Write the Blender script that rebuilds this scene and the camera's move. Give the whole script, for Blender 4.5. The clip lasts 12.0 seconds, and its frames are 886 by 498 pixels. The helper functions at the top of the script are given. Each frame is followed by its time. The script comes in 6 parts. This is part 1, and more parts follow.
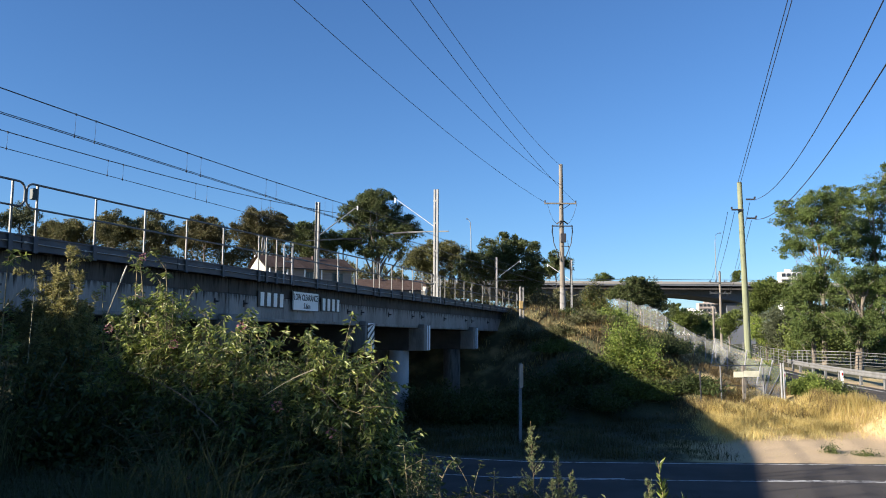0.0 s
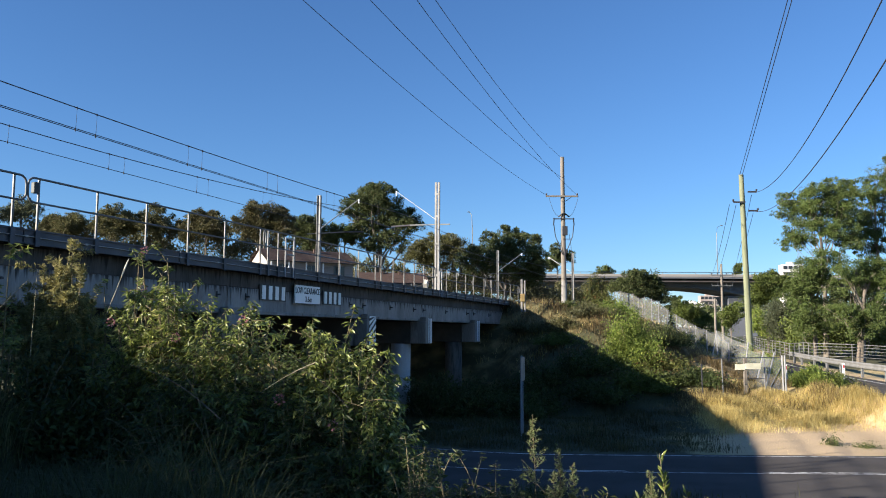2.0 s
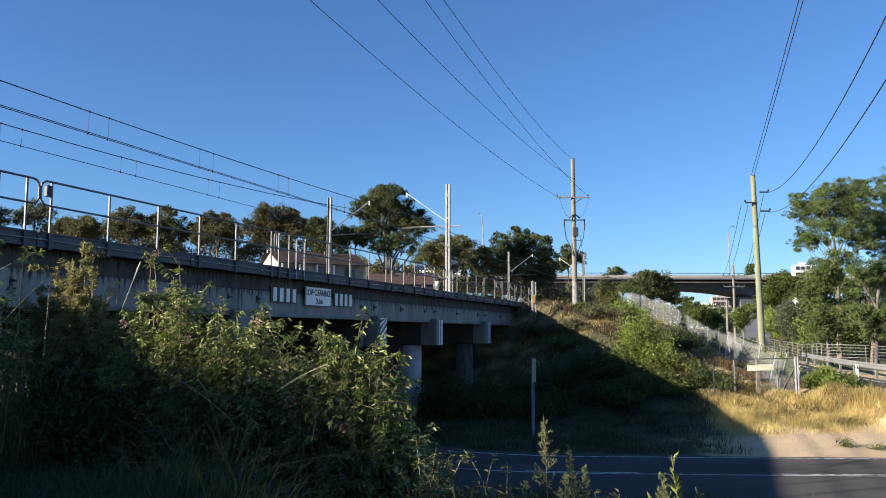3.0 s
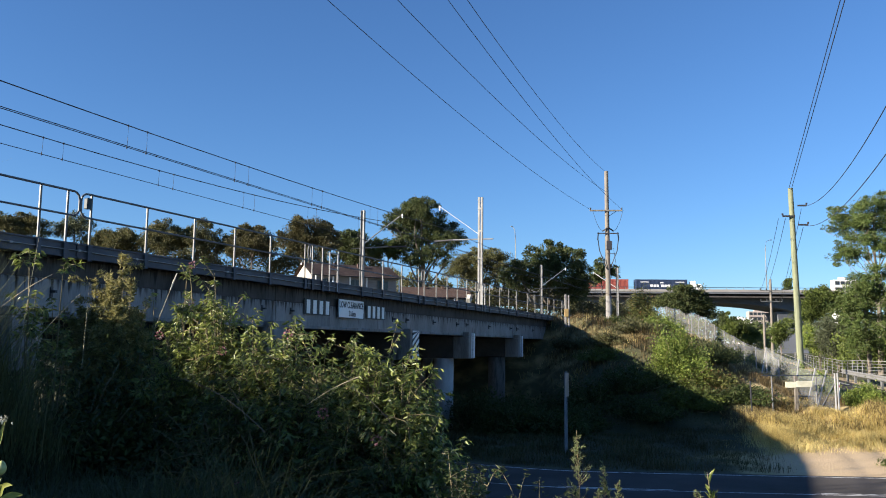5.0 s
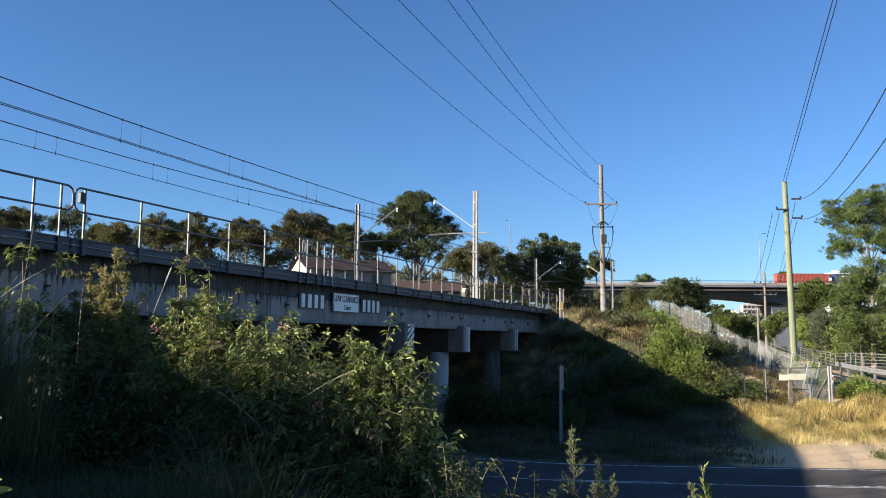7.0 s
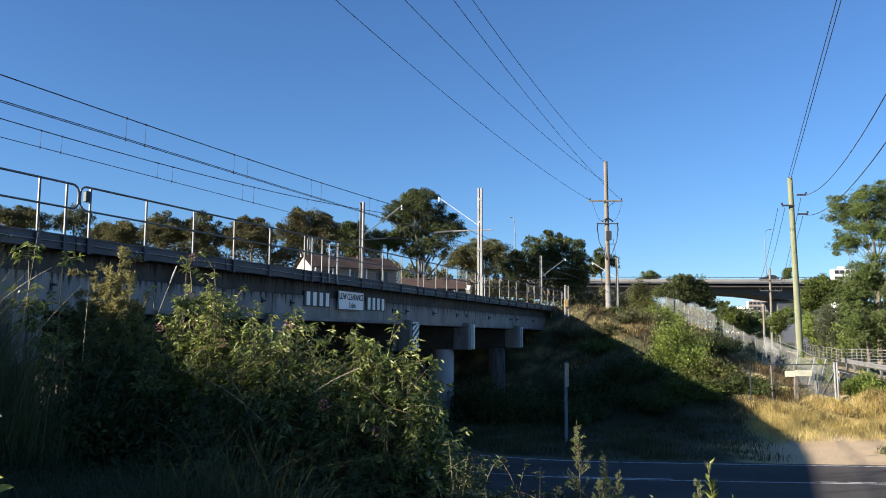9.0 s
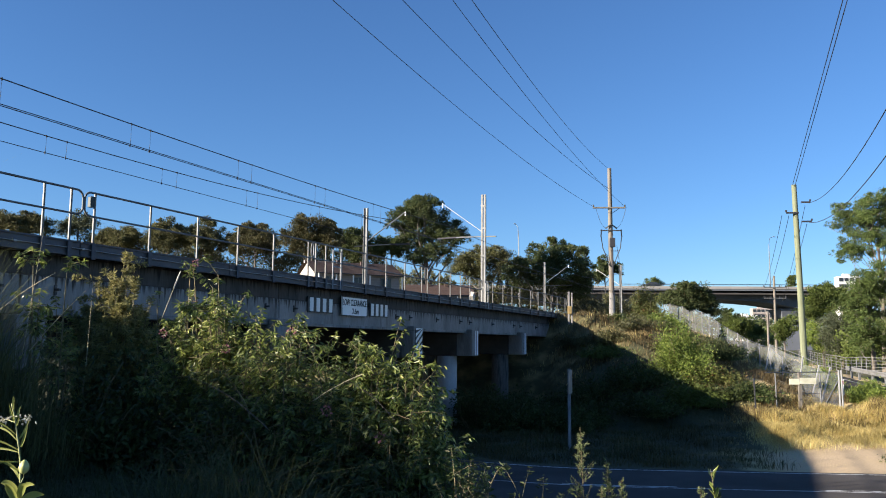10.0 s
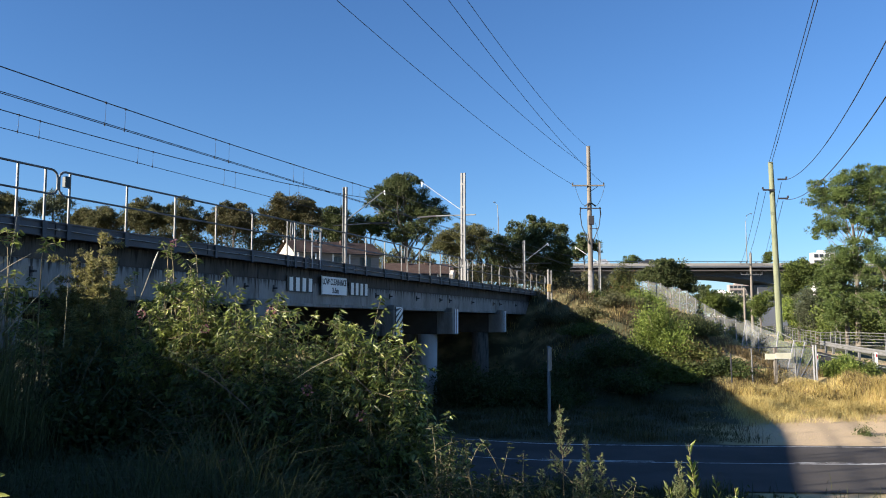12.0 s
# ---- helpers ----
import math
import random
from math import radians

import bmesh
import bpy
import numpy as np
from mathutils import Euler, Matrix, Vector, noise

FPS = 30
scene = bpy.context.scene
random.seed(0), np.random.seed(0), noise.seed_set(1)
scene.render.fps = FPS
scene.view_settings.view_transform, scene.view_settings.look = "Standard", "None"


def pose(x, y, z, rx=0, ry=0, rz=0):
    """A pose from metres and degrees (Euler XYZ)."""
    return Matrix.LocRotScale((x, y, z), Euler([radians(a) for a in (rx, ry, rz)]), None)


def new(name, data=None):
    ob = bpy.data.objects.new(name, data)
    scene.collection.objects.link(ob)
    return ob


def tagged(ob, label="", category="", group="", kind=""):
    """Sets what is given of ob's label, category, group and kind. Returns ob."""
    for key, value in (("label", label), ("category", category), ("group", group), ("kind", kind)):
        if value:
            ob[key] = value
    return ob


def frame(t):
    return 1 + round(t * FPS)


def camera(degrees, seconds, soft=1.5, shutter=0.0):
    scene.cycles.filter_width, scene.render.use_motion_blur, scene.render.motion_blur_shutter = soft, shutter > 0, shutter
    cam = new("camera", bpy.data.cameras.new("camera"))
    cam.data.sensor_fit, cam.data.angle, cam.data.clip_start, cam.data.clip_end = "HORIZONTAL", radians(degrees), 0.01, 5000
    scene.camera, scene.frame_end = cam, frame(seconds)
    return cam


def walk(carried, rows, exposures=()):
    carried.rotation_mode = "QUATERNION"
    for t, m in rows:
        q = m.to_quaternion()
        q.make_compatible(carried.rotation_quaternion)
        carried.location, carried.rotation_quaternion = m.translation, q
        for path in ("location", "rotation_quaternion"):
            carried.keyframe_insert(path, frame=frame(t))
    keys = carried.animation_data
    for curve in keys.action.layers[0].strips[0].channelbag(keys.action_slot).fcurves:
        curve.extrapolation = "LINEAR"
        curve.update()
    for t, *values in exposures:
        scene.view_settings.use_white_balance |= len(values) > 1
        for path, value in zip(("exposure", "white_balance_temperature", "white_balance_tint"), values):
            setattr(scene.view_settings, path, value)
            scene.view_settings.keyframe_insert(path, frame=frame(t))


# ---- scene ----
EYE = (0.0, 0.0, 3.7)
PATH = [  # seconds, yaw, pitch, roll
    (0.0, -0.21, 6.28, 0.32), (0.5, -0.22, 6.10, 0.21), (1.0, -0.38, 5.92, 0.18), (1.5, -0.27, 5.93, 0.10),
    (2.0, -0.11, 5.79, 0.24), (2.5, 0.00, 5.70, 0.05), (3.0, 0.63, 5.90, 0.13), (3.5, 2.13, 6.12, 0.31),
    (3.7, 2.66, 6.26, 0.35), (5.5, 2.93, 6.83, 0.59), (6.0, 2.86, 6.55, 0.55), (6.5, 2.67, 6.45, 0.56),
    (7.0, 2.56, 6.36, 0.46), (9.0, 2.89, 6.18, 0.28), (9.5, 3.73, 6.52, 0.52), (10.0, 3.14, 6.62, 0.48),
    (10.5, 1.23, 5.67, 0.13), (11.0, 0.47, 5.18, 0.16), (11.5, 0.82, 5.04, 0.05), (12.0, 1.71, 5.13, 0.01)]
cam = camera(56.78, 12.0, soft=1.0)
walk(cam, [(t, pose(*EYE, 90 + p, 0, yw) @ pose(0, 0, 0, 0, 0, r)) for t, yw, p, r in PATH], exposures=[(0.0, 1.66, 5950, 13), (12.0, 1.66, 5950, 13)])

# ---- light ----
SUN_AZ, SUN_EL = 247.0, 17.0          # bearing from +y clockwise, height above the horizon
world = bpy.data.worlds.new("sky")
scene.world = world
world.use_nodes = True
wn = world.node_tree.nodes
sky = wn.new("ShaderNodeTexSky")
sky.sky_type = "NISHITA"
sky.sun_disc = False
sky.sun_elevation = radians(SUN_EL)
sky.sun_rotation = radians(SUN_AZ)
sky.air_density, sky.dust_density, sky.ozone_density = 1.0, 0.0, 6.0
wn["Background"].inputs[1].default_value = 0.051
world.node_tree.links.new(sky.outputs[0], wn["Background"].inputs[0])

sun_data = bpy.data.lights.new("sun", "SUN")
sun_data.energy, sun_data.angle, sun_data.color = 5.0, radians(0.55), (1.0, 0.86, 0.66)
sun = new("sun", sun_data)
to_sun = Vector((math.sin(radians(SUN_AZ)) * math.cos(radians(SUN_EL)), math.cos(radians(SUN_AZ)) * math.cos(radians(SUN_EL)), math.sin(radians(SUN_EL))))
sun.matrix_world = Matrix.Translation(to_sun * 200) @ to_sun.to_track_quat("Z", "Y").to_matrix().to_4x4()

# ---- materials ----


def mixed(name, a, b, scale=4.0, rough=0.7, bump=0.15, metal=0.0, fine=40.0, spots=None, stretch=(1, 1, 1), vary=0.0, gloss=0.5, drip=None):
    """A surface of two colours mixed at two scales of noise, with relief; spots adds a third colour in patches."""
    m = bpy.data.materials.new(name)
    m.use_nodes = True
    nt = m.node_tree
    n, link = nt.nodes, nt.links.new
    bsdf = n["Principled BSDF"]
    bsdf.inputs["Roughness"].default_value = rough
    bsdf.inputs["Metallic"].default_value = metal
    bsdf.inputs["Specular IOR Level"].default_value = gloss
    co, mp = n.new("ShaderNodeTexCoord"), n.new("ShaderNodeMapping")
    mp.inputs["Scale"].default_value = stretch
    link(co.outputs["Object"], mp.inputs[0])
    big, small = n.new("ShaderNodeTexNoise"), n.new("ShaderNodeTexNoise")
    big.inputs["Scale"].default_value, big.inputs["Detail"].default_value = scale, 6
    small.inputs["Scale"].default_value, small.inputs["Detail"].default_value = fine, 4
    for t in (big, small):
        link(mp.outputs[0], t.inputs["Vector"])
    add = n.new("ShaderNodeMath")
    add.operation = "MULTIPLY_ADD"
    link(small.outputs[0], add.inputs[0])
    add.inputs[1].default_value = 0.5
    link(big.outputs[0], add.inputs[2])
    ramp = n.new("ShaderNodeValToRGB")
    ramp.color_ramp.elements[0].position, ramp.color_ramp.elements[1].position = 0.55, 0.95
    ramp.color_ramp.elements[0].color, ramp.color_ramp.elements[1].color = (*a, 1), (*b, 1)
    link(add.outputs[0], ramp.inputs[0])
    colour = ramp.outputs[0]
    if spots:
        third = n.new("ShaderNodeTexNoise")
        third.inputs["Scale"].default_value, third.inputs["Detail"].default_value = spots[1], 7
        link(mp.outputs[0], third.inputs["Vector"])
        r2 = n.new("ShaderNodeValToRGB")
        r2.color_ramp.elements[0].position, r2.color_ramp.elements[1].position = spots[2], spots[2] + 0.12
        link(third.outputs[0], r2.inputs[0])
        mx = n.new("ShaderNodeMix")
        mx.data_type = "RGBA"
        link(r2.outputs[0], mx.inputs[0])
        link(colour, mx.inputs[6])
        mx.inputs[7].default_value = (*spots[0], 1)
        colour = mx.outputs[2]
    if drip:
        # narrow runs of dirty water: colour, height where they start, longest run, how many
        m2, run = n.new("ShaderNodeMapping"), n.new("ShaderNodeTexNoise")
        m2.inputs["Scale"].default_value = (5.5, 5.5, 0.12)
        run.inputs["Scale"].default_value, run.inputs["Detail"].default_value = 1.6, 5
        link(co.outputs["Object"], m2.inputs[0])
        link(m2.outputs[0], run.inputs["Vector"])
        sep, dn = n.new("ShaderNodeSeparateXYZ"), n.new("ShaderNodeMapRange")
        link(co.outputs["Object"], sep.inputs[0])
        link(sep.outputs[2], dn.inputs[0])
        dn.inputs["From Min"].default_value, dn.inputs["From Max"].default_value = drip[1] - drip[2], drip[1]
        dn.inputs["To Min"].default_value, dn.inputs["To Max"].default_value = -0.30, drip[3]
        sm = n.new("ShaderNodeMath")
        link(run.outputs[0], sm.inputs[0])
        link(dn.outputs[0], sm.inputs[1])
        r3 = n.new("ShaderNodeValToRGB")
        r3.color_ramp.elements[0].position, r3.color_ramp.elements[1].position = 0.50, 0.62
        link(sm.outputs[0], r3.inputs[0])
        m3 = n.new("ShaderNodeMix")
        m3.data_type = "RGBA"
        link(r3.outputs[0], m3.inputs[0])
        link(colour, m3.inputs[6])
        m3.inputs[7].default_value = (*drip[0], 1)
        colour = m3.outputs[2]
    if vary:
        info, hsv = n.new("ShaderNodeObjectInfo"), n.new("ShaderNodeHueSaturation")
        mr = n.new("ShaderNodeMapRange")
        mr.inputs["To Min"].default_value, mr.inputs["To Max"].default_value = 1 - vary, 1 + vary
        link(info.outputs["Random"], mr.inputs[0])
        link(mr.outputs[0], hsv.inputs["Value"])
        link(colour, hsv.inputs["Color"])
        colour = hsv.outputs[0]
    link(colour, bsdf.inputs["Base Color"])
    if bump:
        b_ = n.new("ShaderNodeBump")
        b_.inputs["Strength"].default_value, b_.inputs["Distance"].default_value = bump, 0.02
        link(small.outputs[0], b_.inputs["Height"])
        link(b_.outputs[0], bsdf.inputs["Normal"])
    return m


def leafy(name, dark, light, third=None, through_=0.35, rough=0.45, shine=0.22):
    """Leaves: colour varies leaf by leaf, some light passes through."""
    m = bpy.data.materials.new(name)
    m.use_nodes = True
    nt = m.node_tree
    n, link = nt.nodes, nt.links.new
    bsdf, out = n["Principled BSDF"], n["Material Output"]
    bsdf.inputs["Roughness"].default_value = rough
    bsdf.inputs["Specular IOR Level"].default_value = shine
    geo = n.new("ShaderNodeNewGeometry")
    ramp = n.new("ShaderNodeValToRGB")
    e = ramp.color_ramp.elements
    e[0].color, e[1].color = (*dark, 1), (*light, 1)
    if third:
        x = e.new(0.93)
        x.color = (*light, 1)
        e[-1].color = (*third, 1)
    link(geo.outputs["Random Per Island"], ramp.inputs[0])
    co, big = n.new("ShaderNodeTexCoord"), n.new("ShaderNodeTexNoise")
    big.inputs["Scale"].default_value = 0.45
    link(co.outputs["Object"], big.inputs["Vector"])
    hsv, mr = n.new("ShaderNodeHueSaturation"), n.new("ShaderNodeMapRange")
    mr.inputs["From Min"].default_value, mr.inputs["From Max"].default_value = 0.3, 0.7
    mr.inputs["To Min"].default_value, mr.inputs["To Max"].default_value = 0.7, 1.3
    link(big.outputs[0], mr.inputs[0])
    link(mr.outputs[0], hsv.inputs["Value"])
    link(ramp.outputs[0], hsv.inputs["Color"])
    link(hsv.outputs[0], bsdf.inputs["Base Color"])
    tr, mix = n.new("ShaderNodeBsdfTranslucent"), n.new("ShaderNodeMixShader")
    link(hsv.outputs[0], tr.inputs[0])
    mix.inputs[0].default_value = through_
    link(bsdf.outputs[0], mix.inputs[1])
    link(tr.outputs[0], mix.inputs[2])
    link(mix.outputs[0], out.inputs[0])
    return m


def plain(name, c, rough=0.5, metal=0.0):
    m = bpy.data.materials.new(name)
    m.use_nodes = True
    b_ = m.node_tree.nodes["Principled BSDF"]
    b_.inputs["Base Color"].default_value = (*c, 1)
    b_.inputs["Roughness"].default_value, b_.inputs["Metallic"].default_value = rough, metal
    return m


CONCRETE = mixed("aged_concrete", (0.15, 0.143, 0.13), (0.29, 0.278, 0.26), 1.2, 0.85, 0.3, fine=22, spots=((0.085, 0.078, 0.066), 2.2, 0.56), stretch=(1.4, 1.4, 0.22))
CONCRETE_FACE = mixed("girder_concrete", (0.175, 0.169, 0.157), (0.31, 0.30, 0.285), 1.2, 0.85, 0.3, fine=22, spots=((0.11, 0.102, 0.09), 2.0, 0.6), stretch=(1.4, 1.4, 0.3), drip=((0.045, 0.04, 0.034), 4.97, 0.62, 0.09))
# Base colour darkened for the deep shadow under the walkway, besides the stains.
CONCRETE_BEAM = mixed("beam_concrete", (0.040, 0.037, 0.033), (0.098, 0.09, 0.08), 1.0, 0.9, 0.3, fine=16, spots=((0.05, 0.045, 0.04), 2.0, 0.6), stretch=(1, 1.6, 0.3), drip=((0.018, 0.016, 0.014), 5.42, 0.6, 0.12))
CONCRETE_DIRTY = mixed("stained_concrete", (0.07, 0.065, 0.058), (0.20, 0.185, 0.165), 1.0, 0.9, 0.3, fine=14, spots=((0.03, 0.027, 0.024), 2.2, 0.52), stretch=(1, 2.2, 0.25))
WHITE_CONCRETE = mixed("whitewashed_concrete", (0.32, 0.32, 0.32), (0.48, 0.48, 0.475), 2.0, 0.8, 0.2, spots=((0.24, 0.23, 0.21), 2.5, 0.62), stretch=(1, 1, 0.4))
# Grime and the shade under the deck, both put into one dark colour.
CONCRETE_GRIME_SHADE = mixed("grimy_shaded_concrete", (0.035, 0.033, 0.03), (0.085, 0.08, 0.073), 1.2, 0.9, 0.3)
STEEL_GREY = mixed("weathered_grey_steel", (0.048, 0.049, 0.057), (0.088, 0.091, 0.102), 1.5, 0.6, 0.15, metal=0.1, spots=((0.10, 0.075, 0.06), 3.0, 0.66))
GALV = mixed("galvanised_steel", (0.145, 0.145, 0.14), (0.235, 0.235, 0.225), 3, 0.6, 0.05, metal=0.3)
GALV_DULL = mixed("dull_galvanised_steel", (0.105, 0.108, 0.108), (0.17, 0.174, 0.17), 3, 0.6, 0.05, metal=0.3)
WOOD_POLE = mixed("weathered_pole_timber", (0.105, 0.092, 0.074), (0.215, 0.192, 0.158), 3, 0.85, 0.5, fine=30, stretch=(6, 6, 0.35))
WOOD_GREEN = mixed("treated_green_timber", (0.115, 0.13, 0.075), (0.20, 0.215, 0.128), 3, 0.85, 0.5, fine=30, stretch=(6, 6, 0.35))
WIRE = plain("dark_cable", (0.018, 0.018, 0.02), 0.6)
ASPHALT = mixed("worn_asphalt", (0.060, 0.056, 0.053), (0.097, 0.090, 0.084), 0.5, 0.92, 0.25, fine=60, spots=((0.065, 0.061, 0.057), 0.9, 0.62), gloss=0.05)
WHITE_LINE = mixed("worn_road_paint", (0.42, 0.42, 0.40), (0.68, 0.68, 0.66), 6, 0.7, 0.1, spots=((0.10, 0.10, 0.095), 4, 0.50))
WHITE = mixed("white_painted_metal", (0.78, 0.78, 0.76), (0.86, 0.86, 0.85), 2, 0.4, 0.02)
BLACK = plain("black_paint", (0.02, 0.02, 0.022), 0.5)
DARK_STEEL = plain("dark_steel", (0.05, 0.05, 0.055), 0.5, 0.4)
BARK = mixed("grey_brown_bark", (0.075, 0.06, 0.046), (0.17, 0.142, 0.112), 4, 0.9, 0.5, stretch=(2, 2, 0.4))
BARK_PALE = mixed("pale_gum_bark", (0.095, 0.078, 0.06), (0.21, 0.18, 0.14), 2, 0.85, 0.3, stretch=(1, 1, 0.4))
STEM = mixed("green_brown_stem", (0.10, 0.09, 0.04), (0.20, 0.16, 0.08), 8, 0.8, 0.2)
LEAF_BUSH = leafy("shrub_leaf", (0.045, 0.068, 0.016), (0.30, 0.345, 0.08), (0.58, 0.54, 0.19), 0.34, 0.34, 0.5)
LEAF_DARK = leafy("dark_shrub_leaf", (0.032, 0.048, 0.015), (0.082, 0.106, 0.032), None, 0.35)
LEAF_LIME = leafy("lime_shrub_leaf", (0.095, 0.135, 0.028), (0.26, 0.33, 0.068), (0.38, 0.38, 0.10), 0.42)
WEED_BROWN = leafy("dry_brown_weed", (0.10, 0.075, 0.035), (0.22, 0.165, 0.08), None, 0.3)
LEAF_TREE = leafy("tree_leaf", (0.036, 0.052, 0.019), (0.104, 0.126, 0.046), (0.14, 0.12, 0.06), 0.34)
LEAF_OLIVE = leafy("olive_tree_leaf", (0.062, 0.066, 0.029), (0.138, 0.135, 0.060), (0.17, 0.12, 0.065), 0.34)
LEAF_GREY = leafy("grey_green_leaf", (0.055, 0.068, 0.038), (0.135, 0.15, 0.085), None, 0.34)
LEAF_RUSSET = leafy("russet_olive_leaf", (0.046, 0.047, 0.021), (0.118, 0.110, 0.050), (0.155, 0.105, 0.056), 0.34)
LEAF_FEATHER = leafy("casuarina_needle", (0.07, 0.072, 0.028), (0.15, 0.15, 0.062), None, 0.3)
LEAF_GREEN = leafy("bright_tree_leaf", (0.060, 0.084, 0.020), (0.125, 0.155, 0.036), None, 0.28)
LEAF_GUM = leafy("gum_leaf", (0.056, 0.086, 0.024), (0.130, 0.172, 0.048), (0.15, 0.135, 0.05), 0.3)
GRASS_DRY = leafy("dry_grass", (0.46, 0.37, 0.13), (0.72, 0.61, 0.28), (0.34, 0.35, 0.11), 0.45, 0.6)
GRASS_STRAW = leafy("straw_verge_grass", (0.34, 0.27, 0.095), (0.60, 0.49, 0.20), (0.27, 0.19, 0.08), 0.42, 0.6)
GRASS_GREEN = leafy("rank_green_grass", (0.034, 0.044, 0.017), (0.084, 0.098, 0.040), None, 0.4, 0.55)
REED = leafy("reed_grass", (0.105, 0.125, 0.052), (0.22, 0.235, 0.10), (0.34, 0.31, 0.14), 0.45, 0.5)
ROOF_TILE = mixed("brown_roof_tile", (0.05, 0.03, 0.022), (0.092, 0.056, 0.041), 3, 0.8, 0.3, fine=30)
RENDER_WALL = mixed("pale_rendered_wall", (0.27, 0.25, 0.215), (0.35, 0.33, 0.285), 1, 0.85, 0.1)
GLASS_DARK = plain("dark_window_glass", (0.03, 0.035, 0.04), 0.1)

# ---- mesh helpers ----
rng = np.random.default_rng(7)


def from_arrays(name, verts, faces, material, parent=None, label="", smooth=False):
    """A mesh object from arrays of vertices and of equal-sided faces."""
    verts, faces = np.asarray(verts, np.float32), np.asarray(faces, np.int32)
    me = bpy.data.meshes.new(name)
    k = faces.shape[1]
    me.vertices.add(len(verts))
    me.vertices.foreach_set("co", verts.ravel())
    me.loops.add(faces.size)
    me.loops.foreach_set("vertex_index", faces.ravel())
    me.polygons.add(len(faces))
    me.polygons.foreach_set("loop_start", np.arange(0, faces.size, k, dtype=np.int32))
    me.update(calc_edges=True)
    if smooth:
        me.polygons.foreach_set("use_smooth", np.ones(len(faces), bool))
    me.materials.append(material)
    ob = new(name, me)
    ob.parent = parent
    if label:
        ob["label"] = label
    return ob


def part(name, bm, material, parent=None, label="", smooth=False):
    """Links a bmesh as one mesh object under its thing."""
    me = bpy.data.meshes.new(name)
    if smooth:
        for f in bm.faces:
            f.smooth = True
    bm.to_mesh(me)
    bm.free()
    me.materials.append(material)
    ob = new(name, me)
    ob.parent = parent
    if label:
        ob["label"] = label
    return ob


def box(x0, x1, y0, y1, z0, z1, bevel=0.0, bm=None, m=None):
    bm = bm or bmesh.new()
    r = bmesh.ops.create_cube(bm, size=1.0)
    t = Matrix.Translation(((x0 + x1) / 2, (y0 + y1) / 2, (z0 + z1) / 2)) @ Matrix.Diagonal((x1 - x0, y1 - y0, z1 - z0, 1))
    bmesh.ops.transform(bm, matrix=(m @ t) if m else t, verts=r["verts"])
    if bevel:
        es = list({e for v in r["verts"] for e in v.link_edges})
        bmesh.ops.bevel(bm, geom=es, offset=bevel, segments=1, affect="EDGES")
    return bm


def tube_arrays(pts, radii, sides=6):
    """Vertices and quads of a tapered tube along points, closed at its ends by small rings."""
    pts = np.asarray(pts, float)
    n = len(pts)
    radii = np.broadcast_to(np.asarray(radii, float), (n,))
    d = np.gradient(pts, axis=0)
    d /= np.linalg.norm(d, axis=1, keepdims=True) + 1e-9
    ref = np.where(np.abs(d[:, 2:3]) > 0.9, [[1.0, 0, 0]], [[0, 0, 1.0]])
    u = np.cross(d, ref)
    u /= np.linalg.norm(u, axis=1, keepdims=True)
    v = np.cross(d, u)
    a = np.linspace(0, 2 * np.pi, sides, endpoint=False)
    ring = np.cos(a)[None, :, None] * u[:, None] + np.sin(a)[None, :, None] * v[:, None]
    verts = (pts[:, None] + ring * radii[:, None, None]).reshape(-1, 3)
    i, j = np.meshgrid(np.arange(n - 1), np.arange(sides), indexing="ij")
    k = (j + 1) % sides
    f = np.stack([i * sides + j, i * sides + k, (i + 1) * sides + k, (i + 1) * sides + j], -1).reshape(-1, 4)
    caps = []
    for s0 in (0, (n - 1) * sides):
        for h in range(1, sides - 2, 2):
            caps.append([s0, s0 + h, s0 + h + 1, s0 + h + 2])
    return verts, np.concatenate([f, np.array(caps, int).reshape(-1, 4)])


def tubes(name, runs, material, parent=None, label="", sides=6):
    """Several tubes (points, radii) that belong to one piece."""
    vs, fs, k = [], [], 0
    for pts, r in runs:
        v, f = tube_arrays(pts, r, sides)
        vs.append(v), fs.append(f + k)
        k += len(v)
    return from_arrays(name, np.concatenate(vs), np.concatenate(fs), material, parent, label, True)


def thing(name, label, category, m=None, group="", kind=""):
    ob = new(name)
    ob.empty_display_size = 0.2
    if m:
        ob.matrix_basis = m
    return tagged(ob, label, category, group, kind)


def unit(v):
    return v / (np.linalg.norm(v, axis=-1, keepdims=True) + 1e-9)


def leaf_arrays(c, d, length, width, fold=0.25, r=rng):
    """Folded leaves at c that point along d: two triangles each, joined at the midrib."""
    n = len(c)
    d = unit(d)
    side = unit(np.cross(d, unit(r.normal(size=(n, 3)))))
    up = np.cross(side, d)
    ln = (np.broadcast_to(length, (n,)) * r.uniform(0.7, 1.25, n))[:, None]
    wd = (np.broadcast_to(width, (n,)) * r.uniform(0.75, 1.2, n))[:, None]
    mid = c + d * ln * 0.45
    v = np.stack([c, mid + side * wd * 0.5 + up * wd * fold, c + d * ln - up * ln * 0.12, mid - side * wd * 0.5 + up * wd * fold], 1).reshape(-1, 3)
    b = np.arange(n)[:, None] * 4
    f = np.concatenate([b + [[0, 1, 2]], b + [[0, 2, 3]]], 1).reshape(-1, 3)
    return v, f


